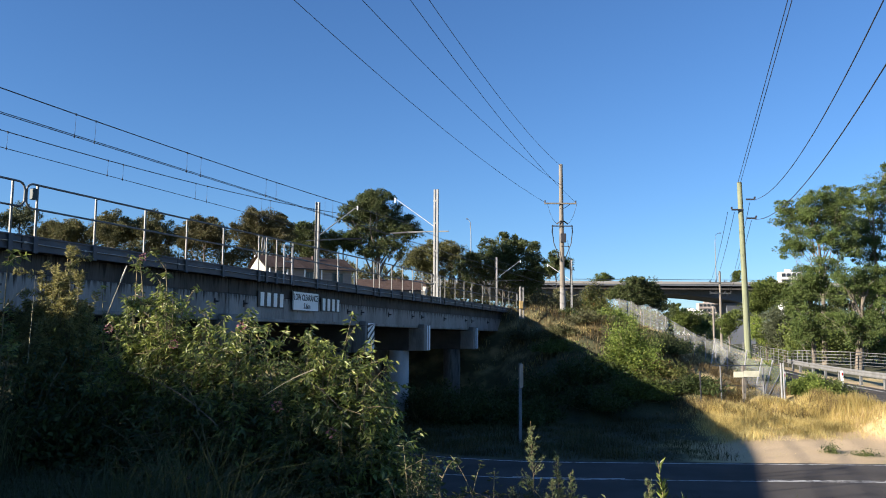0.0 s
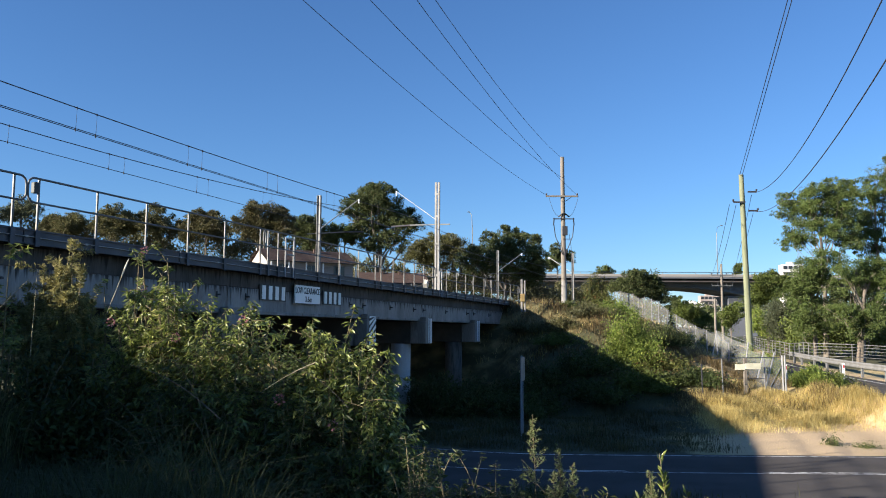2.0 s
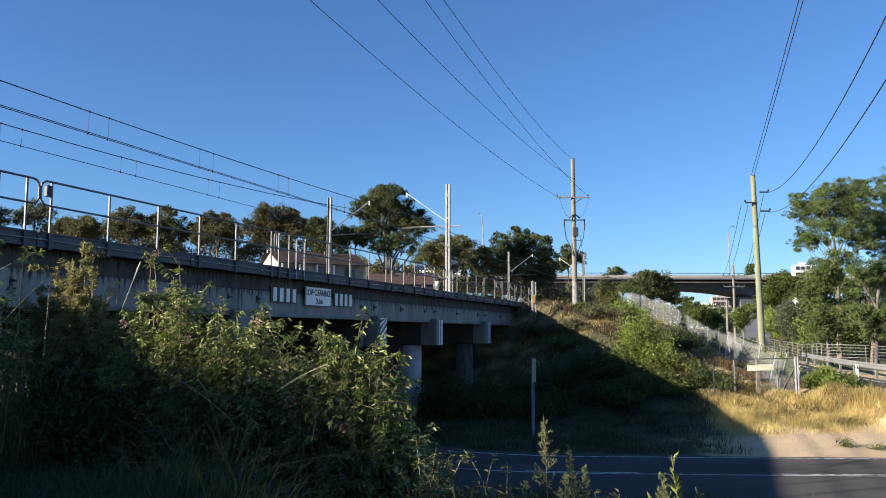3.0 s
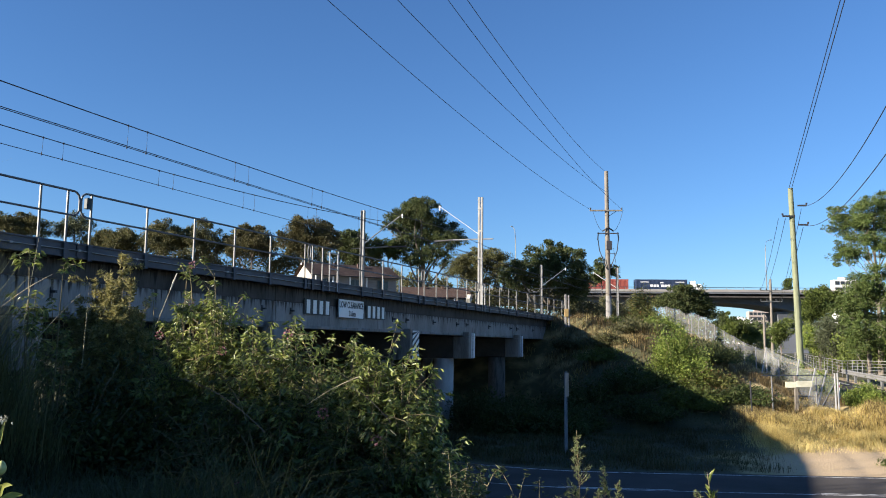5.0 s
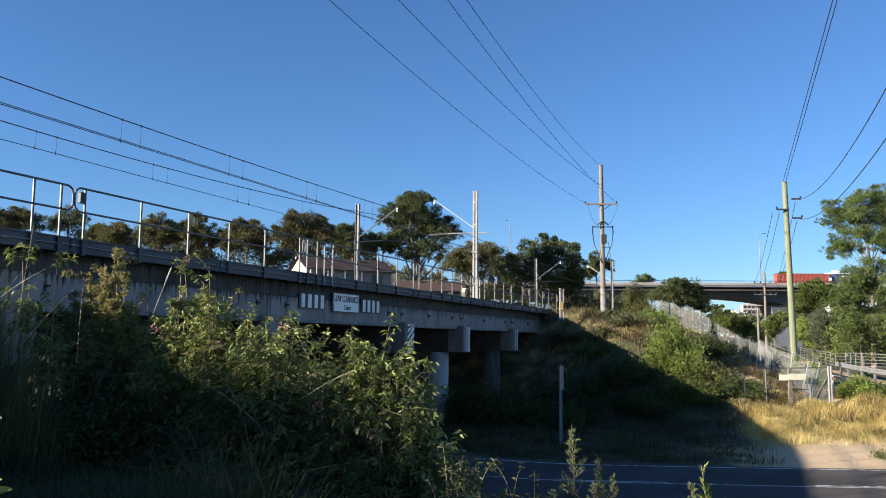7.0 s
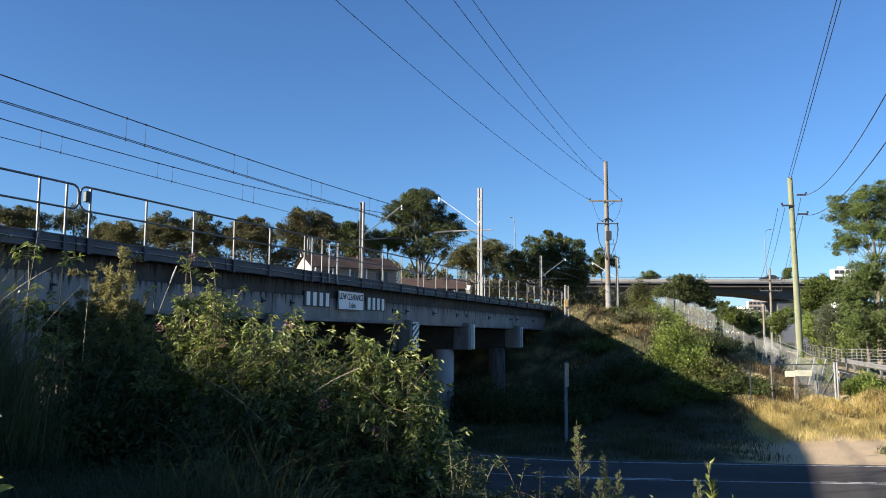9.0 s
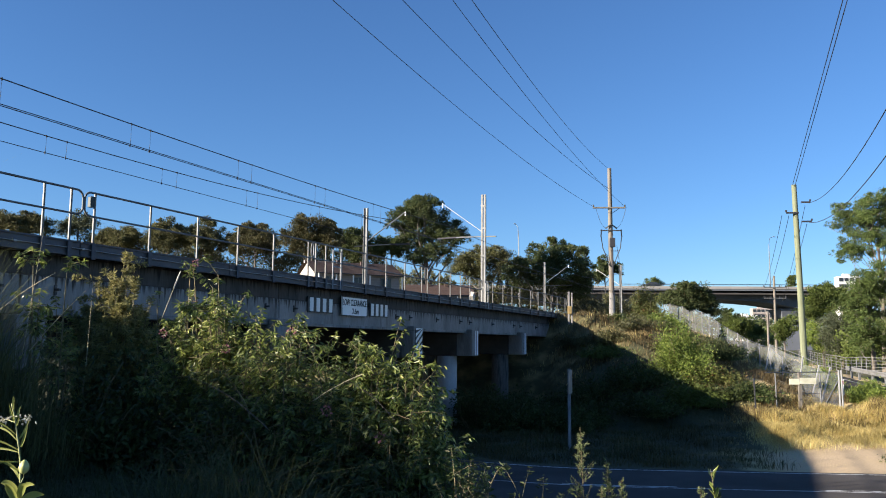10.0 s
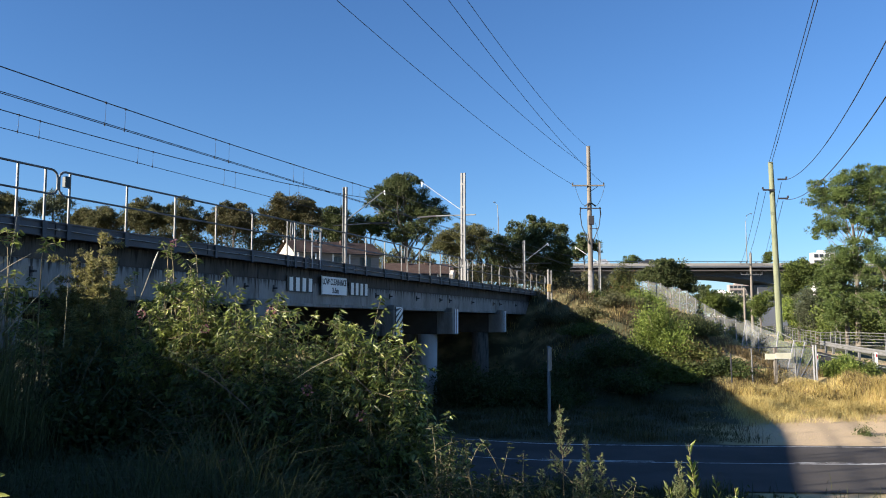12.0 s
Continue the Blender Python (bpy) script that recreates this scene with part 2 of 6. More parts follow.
def blade_arrays(base, height, width, lean, r=rng):
    """Grass blades: a tapering quad and a drooping tip each."""
    n = len(base)
    a = r.uniform(0, 2 * np.pi, n)
    dirn = np.stack([np.cos(a), np.sin(a), 0 * a], 1)
    side = np.stack([-np.sin(a), np.cos(a), 0 * a], 1) * (np.broadcast_to(width, (n,)) * r.uniform(0.7, 1.3, n))[:, None]
    h = (np.broadcast_to(height, (n,)) * r.uniform(0.55, 1.25, n))[:, None]
    ln = (np.broadcast_to(lean, (n,)) * r.uniform(0.3, 1.5, n))[:, None]
    z = np.array([[0, 0, 1.0]])
    m1 = base + z * h * 0.55 + dirn * h * ln * 0.25
    tip = base + z * h * (1 - 0.3 * ln) + dirn * h * ln * 0.8
    v = np.stack([base - side, base + side, m1 + side * 0.7, m1 - side * 0.7, tip], 1).reshape(-1, 3)
    b = np.arange(n)[:, None] * 5
    f = np.concatenate([b + [[0, 1, 2]], b + [[0, 2, 3]], b + [[3, 2, 4]]], 1).reshape(-1, 3)
    return v, f


# ---- the line of the bridge: x away from the track, y along it, z up ----
BR = pose(-12.27, 4.297, 0, 0, 0, -19.3)


def along(x, y):
    """Distance behind the bridge's face and along it."""
    return -((x + 12.27) * 0.9438 - (y - 4.297) * 0.3305), (x + 12.27) * 0.3305 + (y - 4.297) * 0.9438


def smooth_line(pts, step=1.0):
    """A rounded polyline through points (Catmull-Rom)."""
    p = np.asarray(pts, float)
    p = np.vstack([2 * p[0] - p[1], p, 2 * p[-1] - p[-2]])
    out = []
    for i in range(1, len(p) - 2):
        n = max(2, int(np.linalg.norm(p[i + 1] - p[i]) / step))
        t = np.linspace(0, 1, n, endpoint=False)[:, None]
        out.append(0.5 * (2 * p[i] + (p[i + 1] - p[i - 1]) * t + (2 * p[i - 1] - 5 * p[i] + 4 * p[i + 1] - p[i + 2]) * t ** 2 + (3 * p[i] - p[i - 1] - 3 * p[i + 1] + p[i + 2]) * t ** 3))
    return np.vstack(out + [p[-2][None]])


LANE = smooth_line([(75, 19.0), (40, 21.4), (13, 22.2), (6, 22.4), (2, 22.7), (-1.2, 23.8), (-4.6, 25.7), (-9, 27.6), (-20, 31.4), (-45, 40)], 0.7)
STREET = smooth_line([(75, 10), (50, 13), (33, 19), (24.5, 26), (20.7, 32), (19.4, 36), (19.7, 40), (20.8, 48), (22.9, 58), (27.0, 75), (35.5, 105), (47, 150), (62, 205), (110, 420)], 1.5)
STREET_Z = ((-10, 22, 27, 33, 40, 60, 110, 200, 420), (-0.008, -0.008, 0.4, 1.30, 1.38, 1.6, 2.3, 3.0, 6.0))


def near_line(x, y, line):
    d = np.full(np.shape(x), 1e9)
    for a in line:
        d = np.minimum(d, (x - a[0]) ** 2 + (y - a[1]) ** 2)
    return np.sqrt(d)


def step(v, a, b):
    t = np.clip((v - a) / (b - a), 0, 1)
    return t * t * (3 - 2 * t)


def ground_z(x, y, roads=True):
    x, y = np.asarray(x, float), np.asarray(y, float)
    q, s = along(x, y)
    base = np.interp(y, [28, 31, 34, 37.5, 60, 110, 200, 600], [0, 0.1, 0.50, 1.1, 1.5, 2.2, 3.0, 8.0]) * step(x, 6, 12)
    bank = np.interp(-q, [-400, -19, 0.3, 1.6, 7.4, 10.9, 15.1, 18.5], [7, 5.3, 5.35, 5.4, 4.25, 2.55, 1.1, 0.0])
    start = np.interp(-q, [0.5, 6], [43.5, 36.4])
    right = np.minimum(bank, np.clip((s - start) * np.interp(-q, [0.5, 6], [0.8, 0.47]), 0, 20))
    bank2 = np.interp(-q, [-400, -19, 0.3, 1.5, 6.6, 9, 13, 15, 19], [7, 5.3, 5.2, 4.7, 2.75, 2.2, 1.8, 0.7, 0.0])
    left = bank2 * np.clip((12.5 - s) / 8, 0, 1)
    back = np.clip((q - 20) * 0.5, 0, 5.3) * step(np.abs(s - 24), 5, 14)
    z = np.maximum.reduce([base, right, left, back])
    wob = 0.22 * np.sin(x * 0.9 + 1.3 * np.sin(y * 0.5)) * np.cos(y * 0.8 + np.sin(x * 0.37)) + 0.1 * np.sin(x * 2.3 + y * 1.9)
    z = z + wob * np.clip(z * 0.5, 0, 1) * 0.8
    if roads:
        d = near_line(x, y, LANE)
        k = step(d, 3.3, 5.5)
        z = z * k - 0.03 * (1 - k)
        d = near_line(x, y, STREET[STREET[:, 1] < 230])
        k = step(d, 2.9, 4.2)
        z = z * k + (np.interp(y, *STREET_Z) - 0.04) * (1 - k)
    return z

# ---- ground ----


def ground_material():
    """Soil, dry straw and green by the float attribute 'soil' (0 green, 1 straw, 2 bare dirt)."""
    m = bpy.data.materials.new("ground_soil_and_grass")
    m.use_nodes = True
    nt = m.node_tree
    n, link = nt.nodes, nt.links.new
    bsdf = n["Principled BSDF"]
    bsdf.inputs["Roughness"].default_value = 0.95
    at = n.new("ShaderNodeAttribute")
    at.attribute_name = "soil"
    co = n.new("ShaderNodeTexCoord")
    big, small = n.new("ShaderNodeTexNoise"), n.new("ShaderNodeTexNoise")
    big.inputs["Scale"].default_value, big.inputs["Detail"].default_value = 0.9, 8
    small.inputs["Scale"].default_value, small.inputs["Detail"].default_value = 14, 6
    link(co.outputs["Object"], big.inputs["Vector"])
    link(co.outputs["Object"], small.inputs["Vector"])
    k = n.new("ShaderNodeMath")
    k.operation = "MULTIPLY_ADD"
    link(big.outputs[0], k.inputs[0])
    k.inputs[1].default_value = 1.5
    link(at.outputs["Fac"], k.inputs[2])
    sub = n.new("ShaderNodeMath")
    sub.operation = "MULTIPLY_ADD"
    link(k.outputs[0], sub.inputs[0])
    sub.inputs[1].default_value, sub.inputs[2].default_value = 0.5, -0.375
    ramp = n.new("ShaderNodeValToRGB")
    e = ramp.color_ramp.elements
    e[0].position, e[0].color = 0.0, (0.03, 0.036, 0.014, 1)
    e[1].position, e[1].color = 1.0, (0.56, 0.42, 0.25, 1)
    for p, c in ((0.25, (0.075, 0.072, 0.028, 1)), (0.5, (0.42, 0.33, 0.15, 1)), (0.75, (0.52, 0.385, 0.215, 1))):
        x = e.new(p)
        x.color = c
    link(sub.outputs[0], ramp.inputs[0])
    mx = n.new("ShaderNodeMix")
    mx.data_type, mx.blend_type = "RGBA", "MULTIPLY"
    mx.inputs[0].default_value = 0.28
    r2 = n.new("ShaderNodeValToRGB")
    r2.color_ramp.elements[0].position, r2.color_ramp.elements[1].position = 0.3, 0.65
    r2.color_ramp.elements[0].color = (0.35, 0.33, 0.30, 1)
    link(small.outputs[0], r2.inputs[0])
    link(ramp.outputs[0], mx.inputs[6])
    link(r2.outputs[0], mx.inputs[7])
    link(mx.outputs[2], bsdf.inputs["Base Color"])
    b_ = n.new("ShaderNodeBump")
    b_.inputs["Strength"].default_value, b_.inputs["Distance"].default_value = 0.7, 0.06
    link(small.outputs[0], b_.inputs["Height"])
    link(b_.outputs[0], bsdf.inputs["Normal"])
    return m


def dirt_at(x, y):
    """Bare ground on the lane's sunny shoulder."""
    w = 0.6 * np.sin(x * 0.7 + 0.6) + 0.35 * np.sin(x * 1.9)
    return step(x, 7.0, 9.0) * step(y, 24.5, 25.4) * (1 - step(y + w, 29.4 + 0.12 * (x - 10), 31.6 + 0.12 * (x - 10)))


def soil_and_shade_at(x, y):
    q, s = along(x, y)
    # Straw begins along the bridge's shadow edge; the shade is put into the green.
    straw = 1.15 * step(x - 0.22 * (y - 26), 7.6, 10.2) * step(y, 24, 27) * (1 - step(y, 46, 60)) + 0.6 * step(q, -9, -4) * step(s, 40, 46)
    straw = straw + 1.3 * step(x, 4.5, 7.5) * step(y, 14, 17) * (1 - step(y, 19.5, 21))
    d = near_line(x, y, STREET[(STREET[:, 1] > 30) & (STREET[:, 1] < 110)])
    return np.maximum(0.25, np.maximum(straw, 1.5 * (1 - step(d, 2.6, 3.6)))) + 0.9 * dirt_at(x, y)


def build_ground():
    def axis(lo, a, b, hi, fine):
        out = list(np.arange(a, b, fine))
        d, v = fine, b
        while v < hi:
            out.append(v)
            d *= 1.22
            v += d
        d, v = fine, a - fine
        while v > lo:
            out.insert(0, v)
            d *= 1.22
            v -= d
        return np.array([lo - 50] + out + [hi + 50])
    xs, ys = axis(-3000, -26, 34, 3000, 0.45), axis(-2500, -6, 76, 4500, 0.45)
    X, Y_ = np.meshgrid(xs, ys, indexing="ij")
    Z_ = ground_z(X, Y_)
    nx, ny = X.shape
    i, j = np.meshgrid(np.arange(nx - 1), np.arange(ny - 1), indexing="ij")
    f = np.stack([i * ny + j, (i + 1) * ny + j, (i + 1) * ny + j + 1, i * ny + j + 1], -1).reshape(-1, 4)
    ob = from_arrays("ground", np.stack([X, Y_, Z_], -1).reshape(-1, 3), f, ground_material(), smooth=True)
    at = ob.data.attributes.new("soil", "FLOAT", "POINT")
    at.data.foreach_set("value", soil_and_shade_at(X, Y_).ravel().astype(np.float32))
    return tagged(ob, "uneven grassy ground with bare dirt beside the lane", "ground", kind="structure")


def strip(name, line, o0, o1, zf, material, parent=None, label="", z_add=0.0):
    """A ribbon along a line between two offsets to its right-hand side."""
    p = np.asarray(line, float)
    d = unit(np.gradient(p, axis=0))
    nrm = np.stack([d[:, 1], -d[:, 0]], 1)
    a, b = p + nrm * o0, p + nrm * o1
    za, zb = (zf(a[:, 1]), zf(b[:, 1])) if callable(zf) else (np.full(len(p), zf), np.full(len(p), zf))
    zc = (za + zb) / 2 + z_add
    v = np.concatenate([np.c_[a, zc], np.c_[b, zc]])
    n = len(p)
    i = np.arange(n - 1)
    return from_arrays(name, v, np.stack([i, i + n, i + n + 1, i + 1], 1), material, parent, label)


def build_roads():
    road = tagged(strip("lane_road", LANE, -3.8, 3.25, 0.0, ASPHALT), "worn two-lane asphalt road running under the bridge", "road", kind="structure")
    strip("edge_line", LANE, 2.92, 3.02, 0.005, WHITE_LINE, road)
    strip("centre_line", LANE[:-30], -0.13, -0.05, 0.005, WHITE_LINE, road)
    k = 0
    while k + 5 < len(LANE) - 30:
        strip("centre_dash", LANE[k:k + 5], 0.05, 0.13, 0.005, WHITE_LINE, road)
        k += 11
    zf = lambda y: np.interp(y, *STREET_Z)
    st = tagged(strip("street_road", STREET, -2.6, 1.9, zf, ASPHALT), "asphalt street with white lines beside the guardrail", "road", kind="structure")
    NEAR = STREET[STREET[:, 1] < 95]
    strip("edge_line", NEAR, 1.15, 1.28, zf, WHITE_LINE, st, z_add=0.006)
    strip("centre_line", NEAR, -1.95, -1.83, zf, WHITE_LINE, st, z_add=0.006)
    return road, st


build_ground()
build_roads()

# ---- railway bridge ----
TOP = 5.69


def build_bridge():
    br = thing("railway_bridge", "grey concrete railway bridge with dark stained girders and low clearance", "bridge", BR, kind="structure")
    part("deck", box(-17.5, -0.75, -6, 53, 4.95, 5.45, bm=None), CONCRETE_DIRTY, br, "stained concrete deck slab")
    part("ballast_wall", box(-0.75, -0.62, -6, 53, 5.3, 5.62), CONCRETE_DIRTY, br)
    # walkway edge, in lengths
    edges = [-6, -1.2, 3.6, 8.4, 12.36, 17.2, 21.14, 25.4, 29.6, 33.9, 37.5, 41.6, 45.2, 49, 53]
    for a, b in zip(edges, edges[1:]):
        bm = box(-0.62, -0.07, a + 0.02, b - 0.02, TOP - 0.07, TOP - 0.012, 0.008)
        box(-0.07, 0.0, a + 0.012, b - 0.012, TOP - 0.30, TOP, 0.008, bm)
        box(0.0, 0.035, a + 0.012, b - 0.012, TOP - 0.03, TOP, 0.0, bm)
        box(0.0, 0.03, a + 0.012, b - 0.012, TOP - 0.165, TOP - 0.14, 0.0, bm)
        box(0.0, 0.035, a + 0.012, b - 0.012, TOP - 0.30, TOP - 0.275, 0.0, bm)
        part("walkway_edge", bm, STEEL_GREY, br, "blue-grey steel walkway channel")
    # brackets under the walkway
    for s in np.arange(-5.2, 52.6, 1.62):
        part("walkway_bracket", box(-0.62, -0.06, s - 0.04, s + 0.04, TOP - 0.30, TOP - 0.075), STEEL_GREY, br)
    # upper beam and girders span by span
    joints = [-6, 3.0, 11.3, 20.0, 29.0, 35.3, 43.05, 50.3]
    for a, b in zip(joints, joints[1:]):
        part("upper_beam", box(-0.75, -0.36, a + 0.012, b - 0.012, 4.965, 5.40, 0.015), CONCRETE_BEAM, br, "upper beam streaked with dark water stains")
        for q in (0.33, 3.6, 6.9, 10.2, 13.5, 16.6):
            part("girder", box(-q - 0.42, -q, a + 0.015, b - 0.015, 4.20, 4.96, 0.02), CONCRETE_FACE if q < 1 else CONCRETE_GRIME_SHADE, br)
        part("girder_flange", box(-0.80, -0.29, a + 0.015, b - 0.015, 4.20, 4.30, 0.012), CONCRETE, br)
    # drain stubs on the face
    stub = None
    for s in (19.3, 20.75, 27.7, 28.9, 31.6, 34.3, 35.5, 38.7, 42.2, 43.4, 10.8, 12.1, 46.5):
        bm = box(-0.33, -0.30, s - 0.03, s + 0.03, 4.60, 4.80)
        box(-0.31, -0.19, s - 0.03, s + 0.03, 4.68, 4.73, bm=bm)
        part("drain_stub", bm, DARK_STEEL, br)
    # piers
    for s in (11.3, 19.75, 28.98, 35.35, 43.05):
        pier = part("pier", box(-0.75, 0.02, s - 0.36, s + 0.37, 3.17, 4.19, 0.03), CONCRETE, br, "concrete crosshead pier on round columns")
        part("bearing_block", box(-0.285, 0.012, s - 0.34, s + 0.35, 4.192, 4.37, 0.02), CONCRETE, pier)
        part("crossbeam", box(-17.3, -0.752, s - 0.35, s + 0.36, 3.175, 4.185, 0.03), CONCRETE_GRIME_SHADE, pier, "crossbeam darkened by grime and deck shade")
        for q in (1.35, 5.6, 9.9, 14.2):
            bm = bmesh.new()
            bmesh.ops.create_cone(bm, cap_ends=True, segments=24, radius1=0.46, radius2=0.46, depth=3.75,
                                  matrix=Matrix.Translation((-q, s, 3.168 - 1.875)))
            part("column", bm, WHITE_CONCRETE if s == 35.35 and q < 2 else CONCRETE_DIRTY, pier, "whitewashed round concrete column" if s == 35.35 and q < 2 else "", True)
    part("abutment", box(-17.4, -0.4, 50.3, 53, 2.5, 4.94, 0.03), CONCRETE, br)
    return br


def hazard_plate(name, s0, s1, z0, z1, q, diagonal, label):
    """A board of black and white bars on the bridge's face, facing away from the track."""
    t = thing(name, label, "hazard board", BR @ pose(-q, s0, z0), group="hazard boards on the bridge")
    w, h = s1 - s0, z1 - z0
    part("backing", box(0, 0.02, 0, w, 0, h), BLACK, t, "black backing plate")
    if not diagonal:
        n = 4
        for i in range(n):
            c = (i * 2 + 0.6) * w / (2 * n)
            part("white_bar", box(0.02, 0.032, c, c + w / (2 * n) * 1.05, 0.03, h - 0.03), WHITE, t)
    else:
        for i in range(-3, 6):
            bm = bmesh.new()
            z = i * 0.26
            pts = [(0.0, z), (0.0, z + 0.14), (w, z + 0.14 + 0.42), (w, z + 0.42)]
            pts = [(y, min(max(zz, 0.0), h)) for y, zz in pts]
            if abs(pts[0][1] - pts[1][1]) + abs(pts[2][1] - pts[3][1]) < 0.02:
                bm.free()
                continue
            vs = [bm.verts.new((0.0225, y, zz)) for y, zz in pts] + [bm.verts.new((0.03, y, zz)) for y, zz in pts]
            for a, b, c, d in ((3, 2, 1, 0), (4, 5, 6, 7), (0, 1, 5, 4), (1, 2, 6, 5), (2, 3, 7, 6), (3, 0, 4, 7)):
                bm.faces.new((vs[a], vs[b], vs[c], vs[d]))
            bmesh.ops.recalc_face_normals(bm, faces=bm.faces)
            part("white_stripe", bm, WHITE, t)
    return t


def words(text, size, m, parent, material, name="lettering", squeeze=1.0):
    cu = bpy.data.curves.new(name, "FONT")
    cu.body, cu.size, cu.extrude, cu.align_x, cu.offset = text, size, 0.003, "CENTER", 0.005
    ob = new(name, cu)
    cu.materials.append(material)
    ob.parent = parent
    ob.matrix_basis = m @ Matrix.Diagonal((squeeze, 1, 1, 1))
    return ob


def build_clearance_sign():
    t = thing("clearance_sign", "white low clearance sign with black lettering on the bridge face", "sign", BR @ pose(-0.24, 23.42, 4.60))
    part("board", box(0, 0.03, 0, 1.76, 0, 0.63, 0.004), WHITE, t, "white board")
    for b in ((0, 1.76, 0.0, 0.022), (0, 1.76, 0.608, 0.63), (0, 0.022, 0.022, 0.608), (1.738, 1.76, 0.022, 0.608)):
        part("border", box(0.03, 0.036, *b), BLACK, t)
    words("LOW CLEARANCE", 0.285, Matrix.Translation((0.033, 0.88, 0.345)) @ pose(0, 0, 0, 90, 0, 90), t, BLACK, squeeze=0.70)
    words("3.6m", 0.25, Matrix.Translation((0.033, 0.93, 0.08)) @ pose(0, 0, 0, 90, 0, 90), t, BLACK, squeeze=0.95)
    return t


RAIL_Z, MID_Z = 6.72, 6.23
GALV_POST = mixed("pale_galvanised_post", (0.095, 0.093, 0.086), (0.16, 0.157, 0.146), 3, 0.55, 0.05, metal=0.3)
PANELS = [(-5.2, [-5.2, -3.6, -2.0, -0.4, 1.2, 2.8, 4.4]), (0, [4.95, 6.6, 8.2, 9.8, 11.4, 12.05]), (0, [12.66, 14.28, 15.9, 17.5, 19.12, 20.93]),
          (0, [21.36, 21.95, 22.95, 24.56, 26.15, 27.74, 29.3]), (0, [29.86, 31.1, 32.3, 33.5, 34.68, 35.9]), (0, [37.15, 37.86, 39.45, 40.95, 42.35, 44.4]),
          (0, [45.95, 47.4, 48.8, 50.3, 52.3])]


def build_railing():
    for _, posts in PANELS:
        t = thing("bridge_railing", "grey tubular steel handrail panel along the bridge walkway", "railing", BR, group="handrail panels on the bridge")
        a, b = posts[0] - 0.285, posts[-1] + 0.285
        r = 0.16
        arc = [(0, -r * math.sin(x), -r * (1 - math.cos(x))) for x in np.linspace(0, math.pi / 2, 6)]
        loop = [(0, a + r + p[1], RAIL_Z + p[2]) for p in arc] + [(0, a + r + p[1], MID_Z - p[2]) for p in arc[::-1]]
        right = [(0, b - r - p[1], RAIL_Z + p[2]) for p in arc] + [(0, b - r - p[1], MID_Z - p[2]) for p in arc[::-1]]
        path = loop[::-1] + right
        tubes("rail", [(np.array(path) + [0.03, 0, 0], 0.023)], GALV_DULL, t, "bent tube of top and middle rail", 8)
        tubes("rail", [(np.array([loop[-1], right[-1]]) + [0.03, 0, 0], 0.021)], GALV_DULL, t, "", 8)
        for p in posts:
            part("post", box(-0.006, 0.03, p - 0.022, p + 0.022, TOP - 0.33, RAIL_Z - 0.01, 0.004), GALV_POST, t)
            part("post_foot", box(0.036, 0.06, p - 0.055, p + 0.055, TOP - 0.34, TOP - 0.02, 0.004), STEEL_GREY, t)


def build_gate_frame(s, w, h):
    """A narrow ladder-like frame of pale tube between two handrail panels."""
    t = thing("gate_frame", "pale tubular access gate frame between handrail panels", "gate", BR @ pose(0.04, s, TOP - 0.3), group="gate frames on the walkway")
    for k in (0, w):
        tubes("upright", [(np.array([(0, k, 0), (0, k, h)]), 0.024)], GALV_PALE, t, "", 8)
    for z in (h - 0.024, h - 0.52):
        tubes("crossbar", [(np.array([(0, 0, z), (0, w, z)]), 0.022)], GALV_PALE, t, "", 8)
    return t


def build_walkway_cable():
    """A thin pale cable clipped along the walkway's edge."""
    t = thing("edge_cable", "thin pale cable clipped along the walkway edge", "cable", BR)
    s = np.arange(-6, 52.6, 0.8)
    z = TOP - 0.155 + 0.008 * np.sin(s * 2.7)
    tubes("cable", [(np.stack([0 * s + 0.04, s, z], 1), 0.009)], GALV_PALE, t, "", 5)
    for k in range(1, len(s), 2):
        part("clip", box(0.03, 0.055, s[k] - 0.03, s[k] + 0.03, z[k] - 0.02, z[k] + 0.02), GALV_PALE, t)


GALV_PALE = mixed("bright_galvanised_steel", (0.27, 0.27, 0.255), (0.40, 0.40, 0.38), 3, 0.5, 0.05, metal=0.3)
build_gate_frame(22.35, 0.50, 1.22)
build_gate_frame(36.75, 0.34, 1.22)
build_walkway_cable()
build_bridge()
build_clearance_sign()
hazard_plate("hazard_board", 21.45, 22.98, 4.64, 5.12, 0.30, False, "black and white striped board beside the clearance sign")
hazard_plate("hazard_board", 25.5, 26.95, 4.64, 5.12, 0.30, False, "black and white striped board beside the clearance sign")
hazard_plate("pier_marker", 28.72, 29.34, 3.18, 4.30, -0.022, True, "diagonal black and white hazard marker on a bridge pier")
for s in (35.35, 43.05):
    t = thing("pier_plate", "pale vertical striped marker plate on a bridge pier", "hazard board", BR @ pose(0.022, s - 0.1, 3.2), group="marker plates on piers")
    part("backing", box(0, 0.015, 0, 0.46, 0, 1.12), plain("grey_plate", (0.16, 0.17, 0.19), 0.6), t)
    part("white_bar", box(0.015, 0.022, 0.28, 0.46, 0.0, 1.12), WHITE, t)
    part("white_bar", box(0.015, 0.022, 0.03, 0.12, 0.0, 1.12), WHITE, t)
build_railing()
GREEN_BOX = plain("dark_green_box_paint", (0.022, 0.036, 0.034), 0.6)
t = thing("switch_box", "small grey box clamped to a handrail post", "box", BR @ pose(-0.02, 12.58, 6.42))
part("case", box(-0.04, 0.05, -0.05, 0.05, 0, 0.22, 0.01), GREEN_BOX, t)
part("lid", box(0.05, 0.06, -0.055, 0.055, -0.005, 0.225, 0.004), GREEN_BOX, t)
